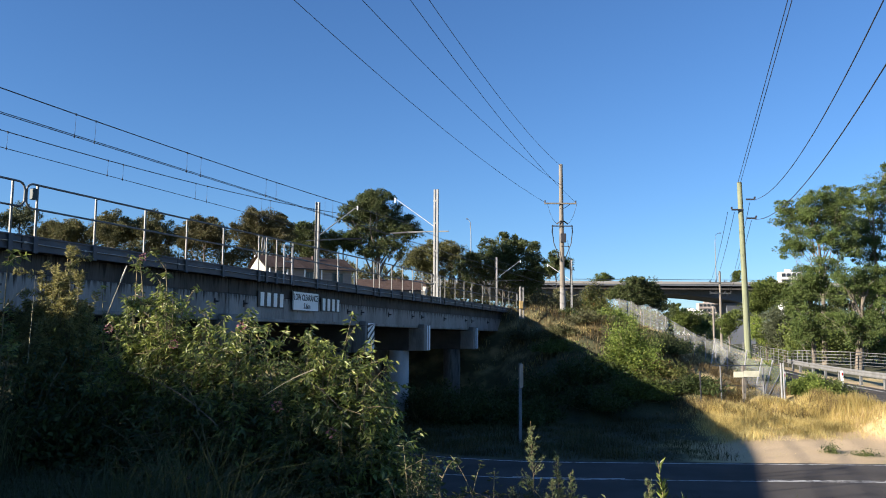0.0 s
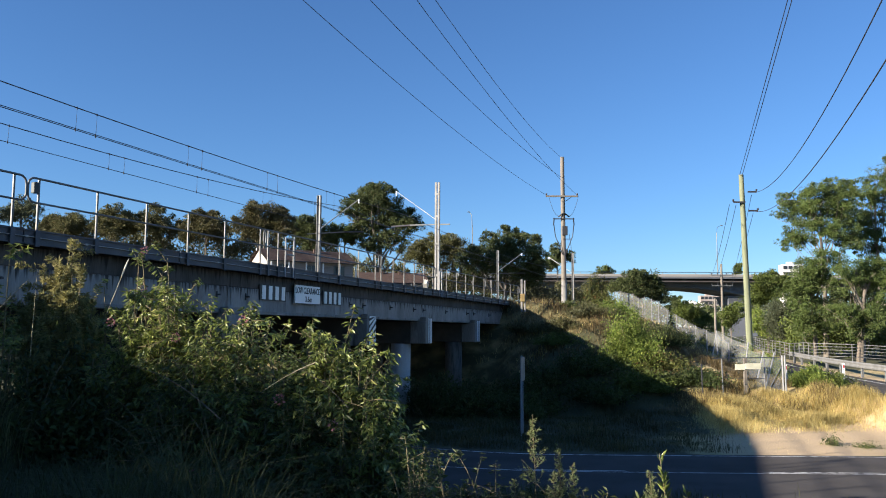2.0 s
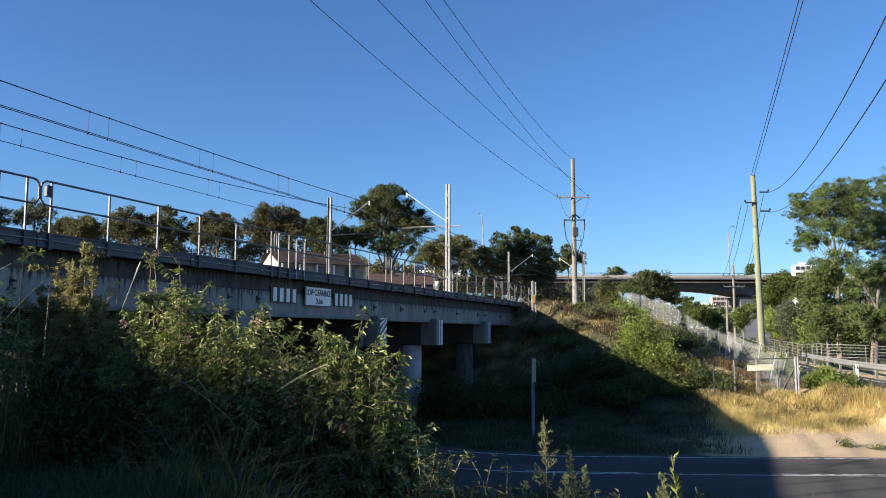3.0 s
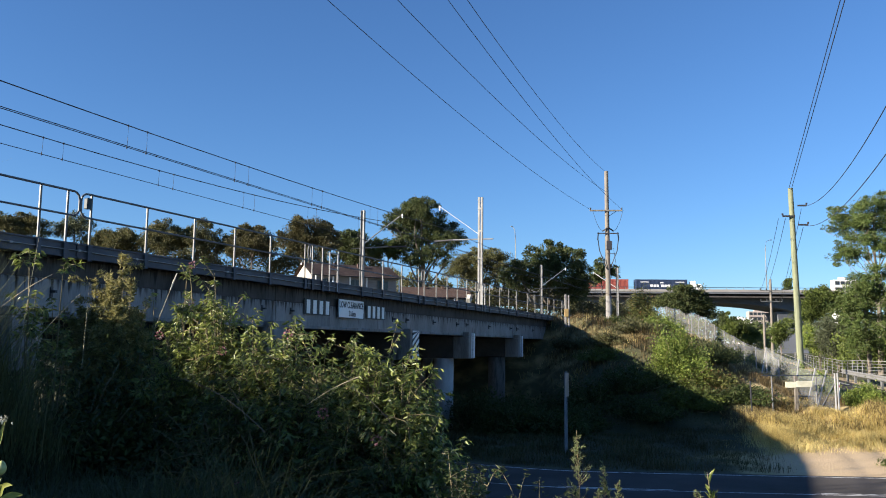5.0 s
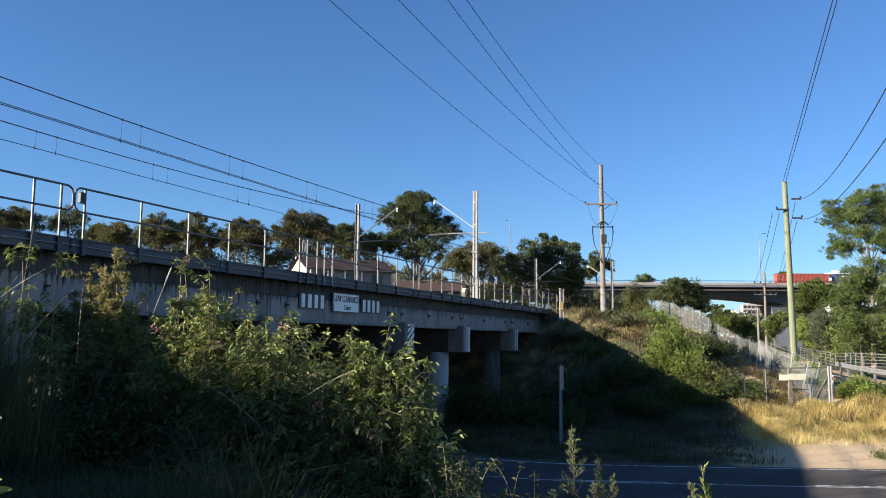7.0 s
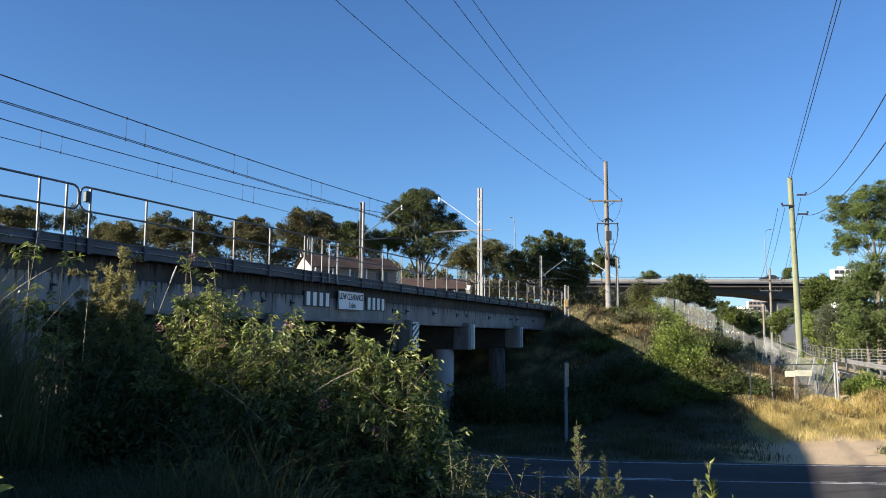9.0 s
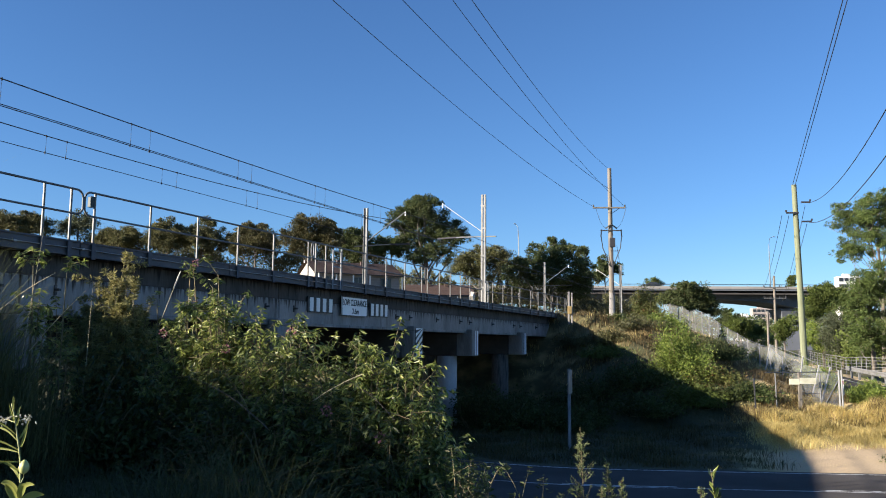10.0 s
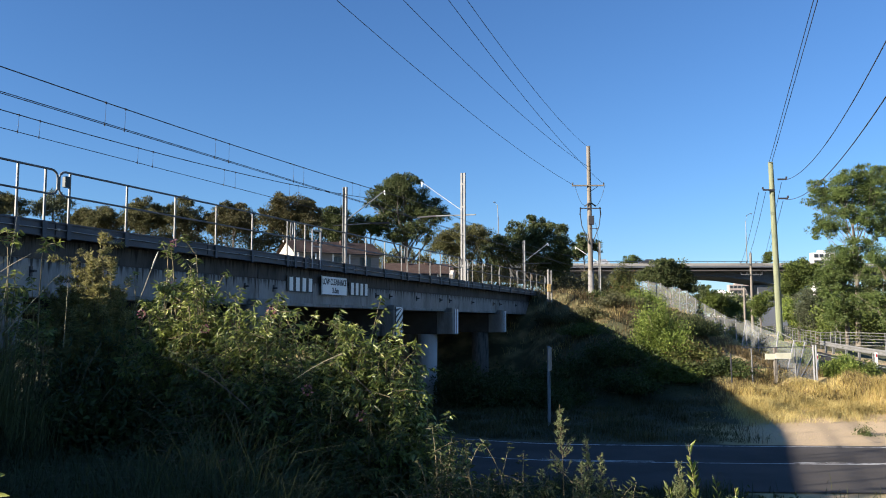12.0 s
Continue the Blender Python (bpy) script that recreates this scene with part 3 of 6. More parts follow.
t = thing("end_post", "pale concrete post with a yellow box at the bridge end", "post", pose(4.75, 48.2, 5.2))
part("post", box(-0.07, 0.05, -0.08, 0.08, -0.3, 1.6, 0.02), CONCRETE, t)
part("post", box(0.12, 0.21, -0.06, 0.06, -0.3, 1.55, 0.02), CONCRETE, t)
part("box", box(-0.1, 0.15, -0.2, -0.09, 0.3, 0.75, 0.02), plain("faded_yellow_paint", (0.30, 0.21, 0.08), 0.7), t, "faded yellow box")

# ---- overhead line of the railway ----


def ohle_mast(s, q, top, reach, double=False, label=""):
    """A steel mast beside the track, its bracket arm reaching over the track."""
    t = thing("overhead_line_mast", label or "slim galvanised railway mast with a bracket arm", "mast", BR @ pose(-q, s, 5.3), group="overhead line masts")
    h = top - 5.3
    if double:
        part("column", box(-0.165, -0.035, -0.08, 0.08, 0, h, 0.006), GALV, t)
        part("column", box(0.035, 0.165, -0.08, 0.08, 0, h, 0.006), GALV, t)
        for z in (0.25, 0.5, 0.72, 0.9):
            part("batten", box(-0.17, 0.17, -0.09, -0.08, h * z, h * z + 0.12), GALV, t)
    else:
        bm = box(-0.14, 0.14, -0.012, 0.012, 0, h)
        box(-0.14, -0.12, -0.11, 0.11, 0, h, bm=bm)
        box(0.12, 0.14, -0.11, 0.11, 0, h, bm=bm)
        part("column", bm, GALV, t)
    sg = 1 if reach > 0 else -1
    tubes("arm", [(np.array([(-sg * 0.9, 0, h * 0.66), (sg * abs(reach) * 0.62, 0, h * 0.665)]), 0.045)], GALV_DULL, t)
    tubes("arm", [(np.array([(sg * abs(reach) * 0.62, 0, h * 0.665), (reach * 1.05, 0, h * 0.66)]), 0.06)], DARK_STEEL, t, "dark insulated arm")
    tubes("stay", [(np.array([(sg * 0.1, 0, h * 0.70), (reach * 0.94, 0, h * 0.945)]), 0.022 if double else 0.04)], GALV_PALE, t, "pale steel stay")
    bm = bmesh.new()
    for i in range(4):
        bmesh.ops.create_cone(bm, cap_ends=True, segments=12, radius1=0.055, radius2=0.035, depth=0.07, matrix=Matrix.Translation((reach * 0.94, 0, h * 0.945 - 0.08 * i)))
    part("insulator", bm, WHITE, t, "white insulator stack")
    return t


ohle_mast(51.6, 14.3, 13.35, 3.3)
ohle_mast(51.7, 5.4, 13.8, -3.2, True, "paired galvanised railway mast with a bracket arm")
ohle_mast(99.5, 14.3, 14.0, 3.3)
ohle_mast(102.6, 5.4, 13.7, -3.2)
ohle_mast(152, 14.3, 14.0, 3.3)


def sag_line(a, b, sag, n=24):
    t = np.linspace(0, 1, n)[:, None]
    p = np.asarray(a, float) * (1 - t) + np.asarray(b, float) * t
    p[:, 2] -= (4 * sag * t * (1 - t))[:, 0]
    return p


def catenary(q, top, sag, low, name="overhead_wire"):
    """Contact wire, catenary and droppers over one track."""
    t = thing(name, "dark overhead contact wire and catenary above a railway track", "overhead wire", BR, group="overhead wires")
    xs = -q
    con = np.array([(xs, s, low) for s in (-60, 0, 52, 100, 152, 190)], float)
    tubes("contact_wire", [(con, 0.015)], WIRE, t, "", 5)
    if q < 10:
        tubes("contact_wire", [(con + [0.06, 0, 0.03], 0.015)], WIRE, t, "", 5)
    for a, b in ((-60, -4), (-4, 52), (52, 100), (100, 152), (152, 190)):
        tubes("catenary_wire", [(sag_line((xs, a, top), (xs, b, top), sag), 0.02)], WIRE, t, "", 5)
    for s in np.arange(-9.1, 52, 6.2):
        for k in (0, 0.95):
            w = (s + k + 4) % 56 / 56
            zt = top - 4 * sag * w * (1 - w)
            tubes("dropper", [(np.array([(xs, s + k, low), (xs, s + k + 0.02, low + 0.25), (xs, s + k + 0.03, zt)]), (0.014, 0.009, 0.004))], WIRE, t, "", 4)
            tubes("dropper_clip", [(np.array([(xs, s + k, low - 0.05), (xs, s + k, low + 0.06)]), 0.022)], WIRE, t, "", 5)
            tubes("dropper_clip", [(np.array([(xs, s + k + 0.03, zt - 0.05), (xs, s + k + 0.03, zt + 0.04)]), 0.024)], WIRE, t, "", 5)
    return t


catenary(8.0, 11.78, 0.45, 10.55)
catenary(12.05, 12.4, 1.14, 10.63)

# ---- overpass ----


def build_overpass():
    t = thing("motorway_overpass", "long grey concrete motorway overpass with a pale barrier", "overpass", pose(0, 200, 0), kind="structure")
    OV = mixed("grey_overpass_concrete", (0.085, 0.094, 0.115), (0.125, 0.137, 0.16), 0.15, 0.85, 0.1, fine=3)
    PALE = mixed("pale_parapet_concrete", (0.20, 0.192, 0.18), (0.28, 0.268, 0.25), 0.3, 0.85, 0.1, fine=4)
    spans = [(-150, -60), (-60, 24), (24, 76), (76, 130), (130, 220), (220, 330), (330, 440)]
    for a, b in spans:
        bm = bmesh.new()
        n = 17
        rows = []
        for i in range(n):
            u = i / (n - 1)
            h = 2.4 + 2.3 * abs(2 * u - 1) ** 2.6
            x = a + (b - a) * u
            rows.append([bm.verts.new((x, y, z)) for y, z in ((3.2, 16.96), (3.2, 17.3 - h + 0.3), (4.0, 17.3 - h), (14.6, 17.3 - h), (15.4, 17.3 - h + 0.3), (15.4, 16.0))])
        for r0, r1 in zip(rows, rows[1:]):
            for k in range(5):
                bm.faces.new((r0[k], r0[k + 1], r1[k + 1], r1[k]))
        bmesh.ops.recalc_face_normals(bm, faces=bm.faces)
        part("girder", bm, OV, t, "grey haunched box girder")
        bm = bmesh.new()
        v = [bm.verts.new((x, y, z)) for x in (a, b) for y, z in ((-0.45, 16.1), (-0.45, 16.4), (8.2, 16.9), (8.2, 16.6))]
        for f in ((0, 1, 2, 3), (7, 6, 5, 4), (1, 5, 6, 2), (0, 4, 5, 1), (3, 2, 6, 7), (0, 3, 7, 4)):
            bm.faces.new([v[i] for i in f])
        part("deck_slab", bm, ASPHALT, t, "asphalt carriageway")
        part("parapet", box(a + 0.03, b - 0.03, -0.7, -0.45, 17.35, 17.95, 0.03), PALE, t, "pale concrete parapet")
        part("edge_beam", box(a, b, -0.6, 3.3, 16.95, 17.345, 0.03), OV, t)
        part("median_wall", box(a + 0.02, b - 0.02, 8.2, 8.5, 16.4, 18.5, 0.03), PALE, t)
        part("deck_slab", box(a, b, 8.5, 17.4, 17.95, 18.38), ASPHALT, t, "higher asphalt carriageway")
        part("parapet", box(a + 0.03, b - 0.03, 17.4, 17.65, 17.9, 19.3, 0.03), PALE, t)
        tubes("barrier_rail", [(np.array([(a, -0.58, 18.45), (b, -0.58, 18.45)]), 0.07)], GALV, t)
        for x in np.arange(a + 2, b, 4.0):
            part("rail_post", box(x - 0.06, x + 0.06, -0.64, -0.52, 17.95, 18.45), GALV, t)
    for a, b in spans[:-1]:
        w = 3.2 if b == 76 else 2.2
        bm = bmesh.new()
        v = [bm.verts.new((b + sx * (w * k + 0.0), 8.5 + sy * (4.5 * (0.55 + 0.45 * (k - 1) / 0.5 if k > 1 else 0.55)), z)) for z, k in ((-2, 1.0), (8.5, 1.0), (13.0, 1.5)) for sx, sy in ((-1, -1), (1, -1), (1, 1), (-1, 1))]
        for r in (0, 4):
            for i in range(4):
                j = (i + 1) % 4
                bm.faces.new((v[r + i], v[r + j], v[r + 4 + j], v[r + 4 + i]))
        bmesh.ops.recalc_face_normals(bm, faces=bm.faces)
        part("pier", bm, OV, t)
    return t


build_overpass()

# ---- poles and their cables ----


def timber_pole(name, base, top, r0, r1, material, label):
    t = thing(name, label, "utility pole", Matrix.Translation(base))
    p = np.linspace(0, 1, 10)[:, None] * (np.array(top) - np.array(base))[None]
    tubes("shaft", [(p, np.linspace(r0, r1, 10))], material, t, "", 14)
    return t


def build_left_pole():
    t = timber_pole("utility_pole", (12.15, 81, 5.2), (12.09, 81, 21.25), 0.27, 0.19, WOOD_POLE, "tall weathered timber power pole with cable terminations")
    tubes("painted_base", [(np.array([(0, 0, 0.0), (0, 0, 3.6)]), (0.285, 0.275))], CONCRETE, t, "pale grey lower sleeve", 14)
    part("crossarm", box(-1.78, 1.42, -0.32, -0.2, 11.95, 12.1, 0.01), WOOD_POLE, t)
    for x in (-1.70, 1.36):
        part("insulator", box(x - 0.07, x + 0.07, -0.33, -0.19, 12.1, 12.32, 0.02), DARK_STEEL, t)
    tubes("brace", [(np.array([(0, -0.25, 11.4), (0.8, -0.26, 11.95)]), 0.03)], DARK_STEEL, t)
    for sg in (-1, 1):
        part("bracket", box(min(0, sg * 1.05), max(0, sg * 1.05), -0.3, -0.22, 9.7, 9.8), DARK_STEEL, t)
        tubes("termination", [(np.array([(sg * 0.1, -0.26, 10.3), (sg * 0.55, -0.26, 9.95)]), 0.07)], DARK_STEEL, t)
        tubes("termination", [(np.array([(sg * 0.95, -0.26, 9.85), (sg * 1.02, -0.26, 9.1)]), 0.06)], DARK_STEEL, t)
        tubes("cable", [(np.array([(sg * 1.0, -0.28, 9.2), (sg * 0.85, -0.28, 8.0), (sg * 0.45, -0.28, 7.0), (sg * 0.15, -0.28, 6.2)]), 0.045)], WIRE, t)
        tubes("cable", [(sag_line((sg * 1.5, -0.28, 12.1), (sg * 0.5, -0.28, 10.0), 0.5, 8), 0.018)], WIRE, t)
    part("junction_box", box(-0.2, 0.35, -0.45, -0.2, 8.1, 9.0, 0.03), DARK_STEEL, t)
    part("clamp", box(-0.1, 0.75, -0.3, -0.22, 7.7, 7.76), DARK_STEEL, t)
    tubes("cable", [(np.array([(0.5, -0.3, 8.3), (0.75, -0.3, 6.5), (1.1, -0.2, 2.5)]), 0.02)], WIRE, t)
    tubes("conduit", [(np.array([(0.1, -0.27, 3.4), (0.1, -0.25, 9.5)]), 0.06)], DARK_STEEL, t)
    return t


def build_right_pole():
    t = timber_pole("utility_pole", (21.75, 58, 1.3), (21.5, 58, 15.03), 0.24, 0.17, WOOD_GREEN, "greenish leaning timber power pole beside the street")
    for x0, x1, z in ((-0.95, -0.1, 11.65), (0.1, 0.72, 12.4), (0.1, 0.78, 11.04)):
        part("crossarm", box(x0, x1, -0.3, -0.2, z, z + 0.11), DARK_STEEL, t)
        e = x0 if x0 < 0 else x1
        part("insulator", box(e - 0.05, e + 0.05, -0.31, -0.19, z + 0.11, z + 0.25), DARK_STEEL, t)
    return t


build_left_pole()
build_right_pole()


def line_wire(label, ends, sag, r=0.018):
    t = thing("power_cable", label, "cable", group="overhead power cables")
    tubes("strand", [(sag_line(*ends, sag, 40), r)], WIRE, t, "", 5)


def beyond(a, b, k):
    """A point on the line from a through b, k times as far."""
    return tuple(np.array(a) + (np.array(b) - np.array(a)) * k)


for a, b in (((12.0, 81, 21.2), (-0.26, 34, 21.15)), ((13.5, 81, 17.45), (-1.06, 34, 21.15)), ((12.0, 81, 19.2), (-3.06, 34, 21.15)), ((10.45, 81, 17.4), (-5.96, 34, 21.15))):
    line_wire("dark power cable strung from the tall timber pole", (a, beyond(a, b, 2.4)), 3.4, 0.016)
for a, b, sg in (((21.55, 58, 14.9), (13.24, 30, 16.2), 0.0), ((21.4, 58, 15.0), (13.08, 30, 16.2), 0.0), ((22.25, 58, 13.75), (5.0, 0, 14.5), 2.75), ((22.33, 58, 12.4), (4.5, 0, 11.5), 2.25)):
    line_wire("dark power cable strung from the greenish timber pole", (a, beyond(a, b, 1.0 if sg else 2.6)), sg)

# ---- trees and shrubs ----


def limb_path(a, b, bend, r, n=6):
    t = np.linspace(0, 1, n)[:, None]
    p = np.asarray(a) * (1 - t) + np.asarray(b) * t
    off = r.normal(size=3) * bend
    return p + np.sin(t * np.pi) * off


def build_tree(name, x, y, lobes, leaf, bark, label, seed, group="", thin=1.0, gap=0.95, limb=0.2, trunk_r=None, feathery=0, size=None, plump=1.0):
    """A tapered trunk, limbs to each lobe of the crown, and lobes (offset, height, half width, half height) made of leaf tufts."""
    r = np.random.default_rng(seed)
    g = float(ground_z(x, y))
    t = thing(name, label, "tree", Matrix.Translation((x, y, g)), group=group)
    L = np.array(lobes, float)
    L[:, 1] -= g
    L[:, 2:] *= plump
    H = (L[:, 1] + L[:, 3]).max()
    wide = (L[:, 0] + L[:, 2]).max() - (L[:, 0] - L[:, 2]).min()
    size = size or np.clip(0.0022 * y, 0.13, 0.42)
    mid = np.average(L[:, 0], weights=L[:, 2])
    low = np.percentile(L[:, 1], 15)
    depth = r.uniform(-0.16, 0.16, len(L)) * wide
    c = np.stack([L[:, 0], depth, L[:, 1]], 1)
    tr = trunk_r or max(0.12, H * 0.016)
    trunk = smooth_line(np.array([(0, 0, -0.3), (mid * 0.1 + 0.1, 0, low * 0.5), (mid * 0.5, 0.1, low), (mid, 0, H * 0.86)]), H / 10)
    runs = [(trunk, np.linspace(tr, tr * 0.18, len(trunk)))]
    for p in c:
        k = np.clip((p[2] - 0.12 * H - 0.35 * abs(p[0] - mid)) / H, 0.2, 0.85)
        a = trunk[int(k * (len(trunk) - 1))]
        runs.append((limb_path(a, p, 0.045 * wide, r, 7), np.linspace(tr * limb * 1.4, tr * 0.06, 7)))
        for _ in range(2):
            q = p + r.normal(size=3) * [0.5, 0.5, 0.35] * L[0, 2]
            runs.append((limb_path(a * 0.35 + p * 0.65, q, 0.02 * wide, r, 5), np.linspace(tr * limb * 0.6, tr * 0.04, 5)))
    tubes("trunk", runs, bark, t, "", 6)
    ps, ds = [], []
    gaps = np.linalg.norm((c[:, None] - c[None]) * [1, 0.6, 1], axis=2)
    for h, (p, (_, _, a, b)) in enumerate(zip(c, L)):
        dims = np.array([a, (a + b) * 0.6, b]) * 1.25
        n = int(thin * 11.0 * math.pi * a * b / (0.34 * size * size))
        k = max(8, int(6 + 6 * math.sqrt(a * b) / (size * 4)))
        v = unit(r.normal(size=(k, 3)) + [0, -0.12, 0.25])
        cen = v * r.uniform(0.4, 0.95, (k, 1)) * dims * gap
        rad = r.uniform(0.26, 0.52, k) * math.sqrt(a * b)
        # thinner tufts bridge to the lobes next to this one
        near = np.argsort(gaps[h])[1:5]
        m = int(k * 0.8)
        to = c[r.choice(near, m)] - p
        cen = np.concatenate([cen, to * r.uniform(0.3, 0.6, (m, 1)) + r.normal(size=(m, 3)) * dims * 0.35])
        rad = np.concatenate([rad, r.uniform(0.4, 0.75, m) * math.sqrt(a * b)])
        i = r.choice(k + m, n, p=np.r_[np.full(k, 0.64 / k), np.full(m, 0.36 / m)])
        w = unit(r.normal(size=(n, 3)))
        at = cen[i] + w * (rad[i] * r.uniform(0.02, 1.0, n) ** 0.55)[:, None] * [1.15, 1.0, 0.72]
        ps.append(p + at)
        d = w * 0.6 + unit(at / dims) * 0.5 + r.normal(size=(n, 3)) * 0.6
        d[:, 2] += -0.25 + 0.9 * feathery
        ds.append(d)
    va, fa = leaf_arrays(np.concatenate(ps), np.concatenate(ds), size * (1.3 if feathery else 1), size * (0.26 if feathery else 0.5), r=r)
    from_arrays("crown", va, fa, leaf, t)
    return t


def build_shrub(name, x, y, w, dpt, h, leaf, label, seed, n=5000, size=0.12, ground=None, group="", spiky=0.0):
    """Stems from the root fanning out to leaf sprays."""
    r = np.random.default_rng(seed)
    g = float(ground_z(x, y)) if ground is None else ground
    t = thing(name, label, "shrub", Matrix.Translation((x, y, g)), group=group)
    k = max(10, int(14 + w * 4))
    tips = np.stack([r.uniform(-0.5, 0.5, k) * w, r.uniform(-0.5, 0.5, k) * dpt, np.zeros(k)], 1)
    e = 1 - np.clip((tips[:, 0] / (w / 2)) ** 2 + (tips[:, 1] / (dpt / 2)) ** 2, 0, 0.85)
    tips[:, 2] = h * np.sqrt(e) * r.uniform(0.55, 1.0, k)
    tubes("stem", [(limb_path((tp[0] * 0.25, tp[1] * 0.25, -0.1), tp, 0.1 * h, r), np.linspace(0.03, 0.008, 6) * (0.5 + h * 0.3)) for tp in tips], STEM, t, "", 5)
    i = r.integers(0, k, n)
    u = r.uniform(0.25, 1.05, n)[:, None]
    pos = tips[i] * np.concatenate([0.25 + 0.75 * u, 0.25 + 0.75 * u, u], 1) + r.normal(size=(n, 3)) * np.array([0.13 * w / 3 + 0.12, 0.13 * dpt / 3 + 0.12, 0.10 * h + 0.05])
    pos[:, 2] = np.maximum(pos[:, 2], 0.02)
    d = r.normal(size=(n, 3)) + unit(tips[i]) * (0.6 + spiky) + [0, 0, 0.1]
    va, fa = leaf_arrays(pos, d, size, size * 0.42, r=r)
    from_arrays("foliage", va, fa, leaf, t)
    return t


FAR = "trees behind the railway"
RT = "trees beside the street"
build_tree("tree", -62.5, 106, [(-2.0, 19.9, 1.6, 0.9), (-0.0, 20.1, 1.8, 0.8), (1.9, 19.5, 1.4, 0.9), (-1.0, 18.8, 2.3, 1.1), (1.2, 18.4, 2.3, 1.1)], LEAF_OLIVE, BARK, "dark olive tree behind the railway embankment", 150, group=FAR)
build_tree("tree", -68.7, 106, [(-1.2, 21.0, 1.9, 1.1), (1.2, 20.4, 1.8, 1.1), (-2.7, 19.9, 1.8, 1.2), (0.1, 19.1, 3.0, 1.2), (2.7, 19.3, 1.4, 1.1)], LEAF_TREE, BARK, "dark green tree behind the railway embankment", 151, group=FAR)
build_tree("tree", -75.8, 106, [(-1.4, 21.4, 2.1, 1.2), (1.1, 20.8, 1.9, 1.1), (-2.8, 19.9, 2.1, 1.2), (0.4, 19.3, 3.0, 1.4), (2.7, 19.6, 1.6, 1.2)], LEAF_RUSSET, BARK, "russet olive tree behind the railway embankment", 152, group=FAR)
build_tree("tree", -56.9, 110, [(-1.7, 19.6, 1.7, 1.1), (0.3, 20.6, 1.4, 1.0), (2.1, 19.9, 1.2, 1.0), (-0.0, 19.0, 2.3, 0.9)], LEAF_GREY, BARK, "thin grey-green tree behind the railway", 100, group=FAR, thin=0.6)
build_tree("tree", -48.3, 104, [(-0.2, 17.9, 1.9, 1.0), (1.6, 17.3, 1.3, 1.0), (-1.9, 17.2, 1.2, 0.9), (0.2, 16.7, 2.7, 1.2)], LEAF_OLIVE, BARK, "brownish olive tree behind the railway", 101, group=FAR)
build_tree("tree", -41.7, 104, [(0.4, 18.8, 1.6, 0.8), (-1.5, 17.9, 1.3, 0.9), (-2.4, 17.2, 1.0, 1.0), (-0.5, 16.7, 2.4, 1.2), (1.5, 17.5, 1.3, 1.3), (1.8, 16.3, 1.6, 1.2)], LEAF_OLIVE, BARK, "dark olive tree behind the railway", 102, group=FAR)
build_tree("tree", -37.9, 106, [(0.9, 18.9, 1.4, 0.9), (-0.6, 17.8, 1.5, 0.9), (1.1, 17.3, 1.7, 1.2), (3.4, 17.7, 1.1, 0.6), (3.0, 16.7, 2.0, 1.1), (0.1, 16.4, 1.8, 1.1), (-8.8, 16.7, 1.4, 1.1)], LEAF_OLIVE, BARK, "dark olive tree with a domed top behind the railway", 103, group=FAR)
build_tree("tree", -30.1, 104, [(0.4, 18.1, 1.8, 0.9), (-0.9, 18.5, 1.0, 0.7), (-1.3, 17.3, 1.2, 0.9), (1.4, 17.3, 1.0, 1.1), (0.1, 16.3, 2.5, 1.3), (-1.9, 16.0, 1.3, 1.0), (2.5, 16.2, 1.0, 1.0)], LEAF_RUSSET, BARK, "russet-brown tree behind the railway", 104, group=FAR)
build_tree("tree", -21.8, 100, [(-1.4, 19.3, 0.9, 0.6), (1.0, 18.8, 1.6, 0.6), (-0.6, 18.2, 1.7, 0.9), (1.9, 17.9, 1.0, 0.9), (-2.1, 17.2, 1.4, 1.0), (3.1, 17.1, 0.6, 0.8), (0.8, 17.2, 2.0, 1.0), (-2.8, 16.2, 1.1, 1.1), (-1.0, 15.7, 2.1, 1.3), (2.1, 15.8, 1.7, 1.1)], LEAF_RUSSET, BARK, "russet-tinged tree behind the railway", 105, group=FAR)
build_tree("tree", -17.5, 108, [(0.2, 18.7, 1.3, 0.6), (-0.9, 17.9, 1.2, 0.9), (0.4, 17.6, 1.7, 1.0), (-1.5, 16.6, 1.4, 1.1), (1.7, 16.3, 1.5, 1.1), (-0.2, 15.7, 2.0, 1.1)], LEAF_TREE, BARK, "dark green spreading tree behind the house", 106, group=FAR)
build_tree("tree", -12.4, 104, [(-0.9, 16.9, 1.6, 0.5), (1.0, 16.6, 1.5, 0.6), (-0.0, 16.0, 2.1, 0.7), (-1.6, 15.6, 1.0, 0.6), (1.4, 15.3, 1.3, 0.7)], LEAF_DARK, BARK, "dark flat-topped tree behind the house", 107, group=FAR)
build_tree("tree", -8.1, 105, [(-0.7, 22.3, 1.3, 0.7), (-1.7, 21.5, 1.3, 0.7), (0.7, 21.7, 1.3, 0.8), (-2.6, 20.3, 1.3, 0.7), (-3.8, 19.4, 0.9, 0.9), (-0.7, 20.3, 1.8, 1.0), (1.5, 19.7, 1.5, 1.0), (3.1, 18.7, 1.5, 1.0), (4.3, 17.5, 0.9, 0.8), (-3.0, 18.3, 1.2, 0.8), (-1.0, 18.3, 1.8, 1.0), (1.2, 17.8, 1.5, 0.8), (3.3, 17.0, 1.3, 0.7), (-2.1, 16.8, 1.3, 0.7), (-0.1, 16.3, 1.3, 0.6), (-0.4, 14.7, 1.8, 0.7), (2.2, 15.0, 1.2, 0.7)], LEAF_TREE, BARK, "tall dark eucalyptus behind the railway", 108, group=FAR, limb=0.3, trunk_r=0.36, gap=1.0, plump=1.15)
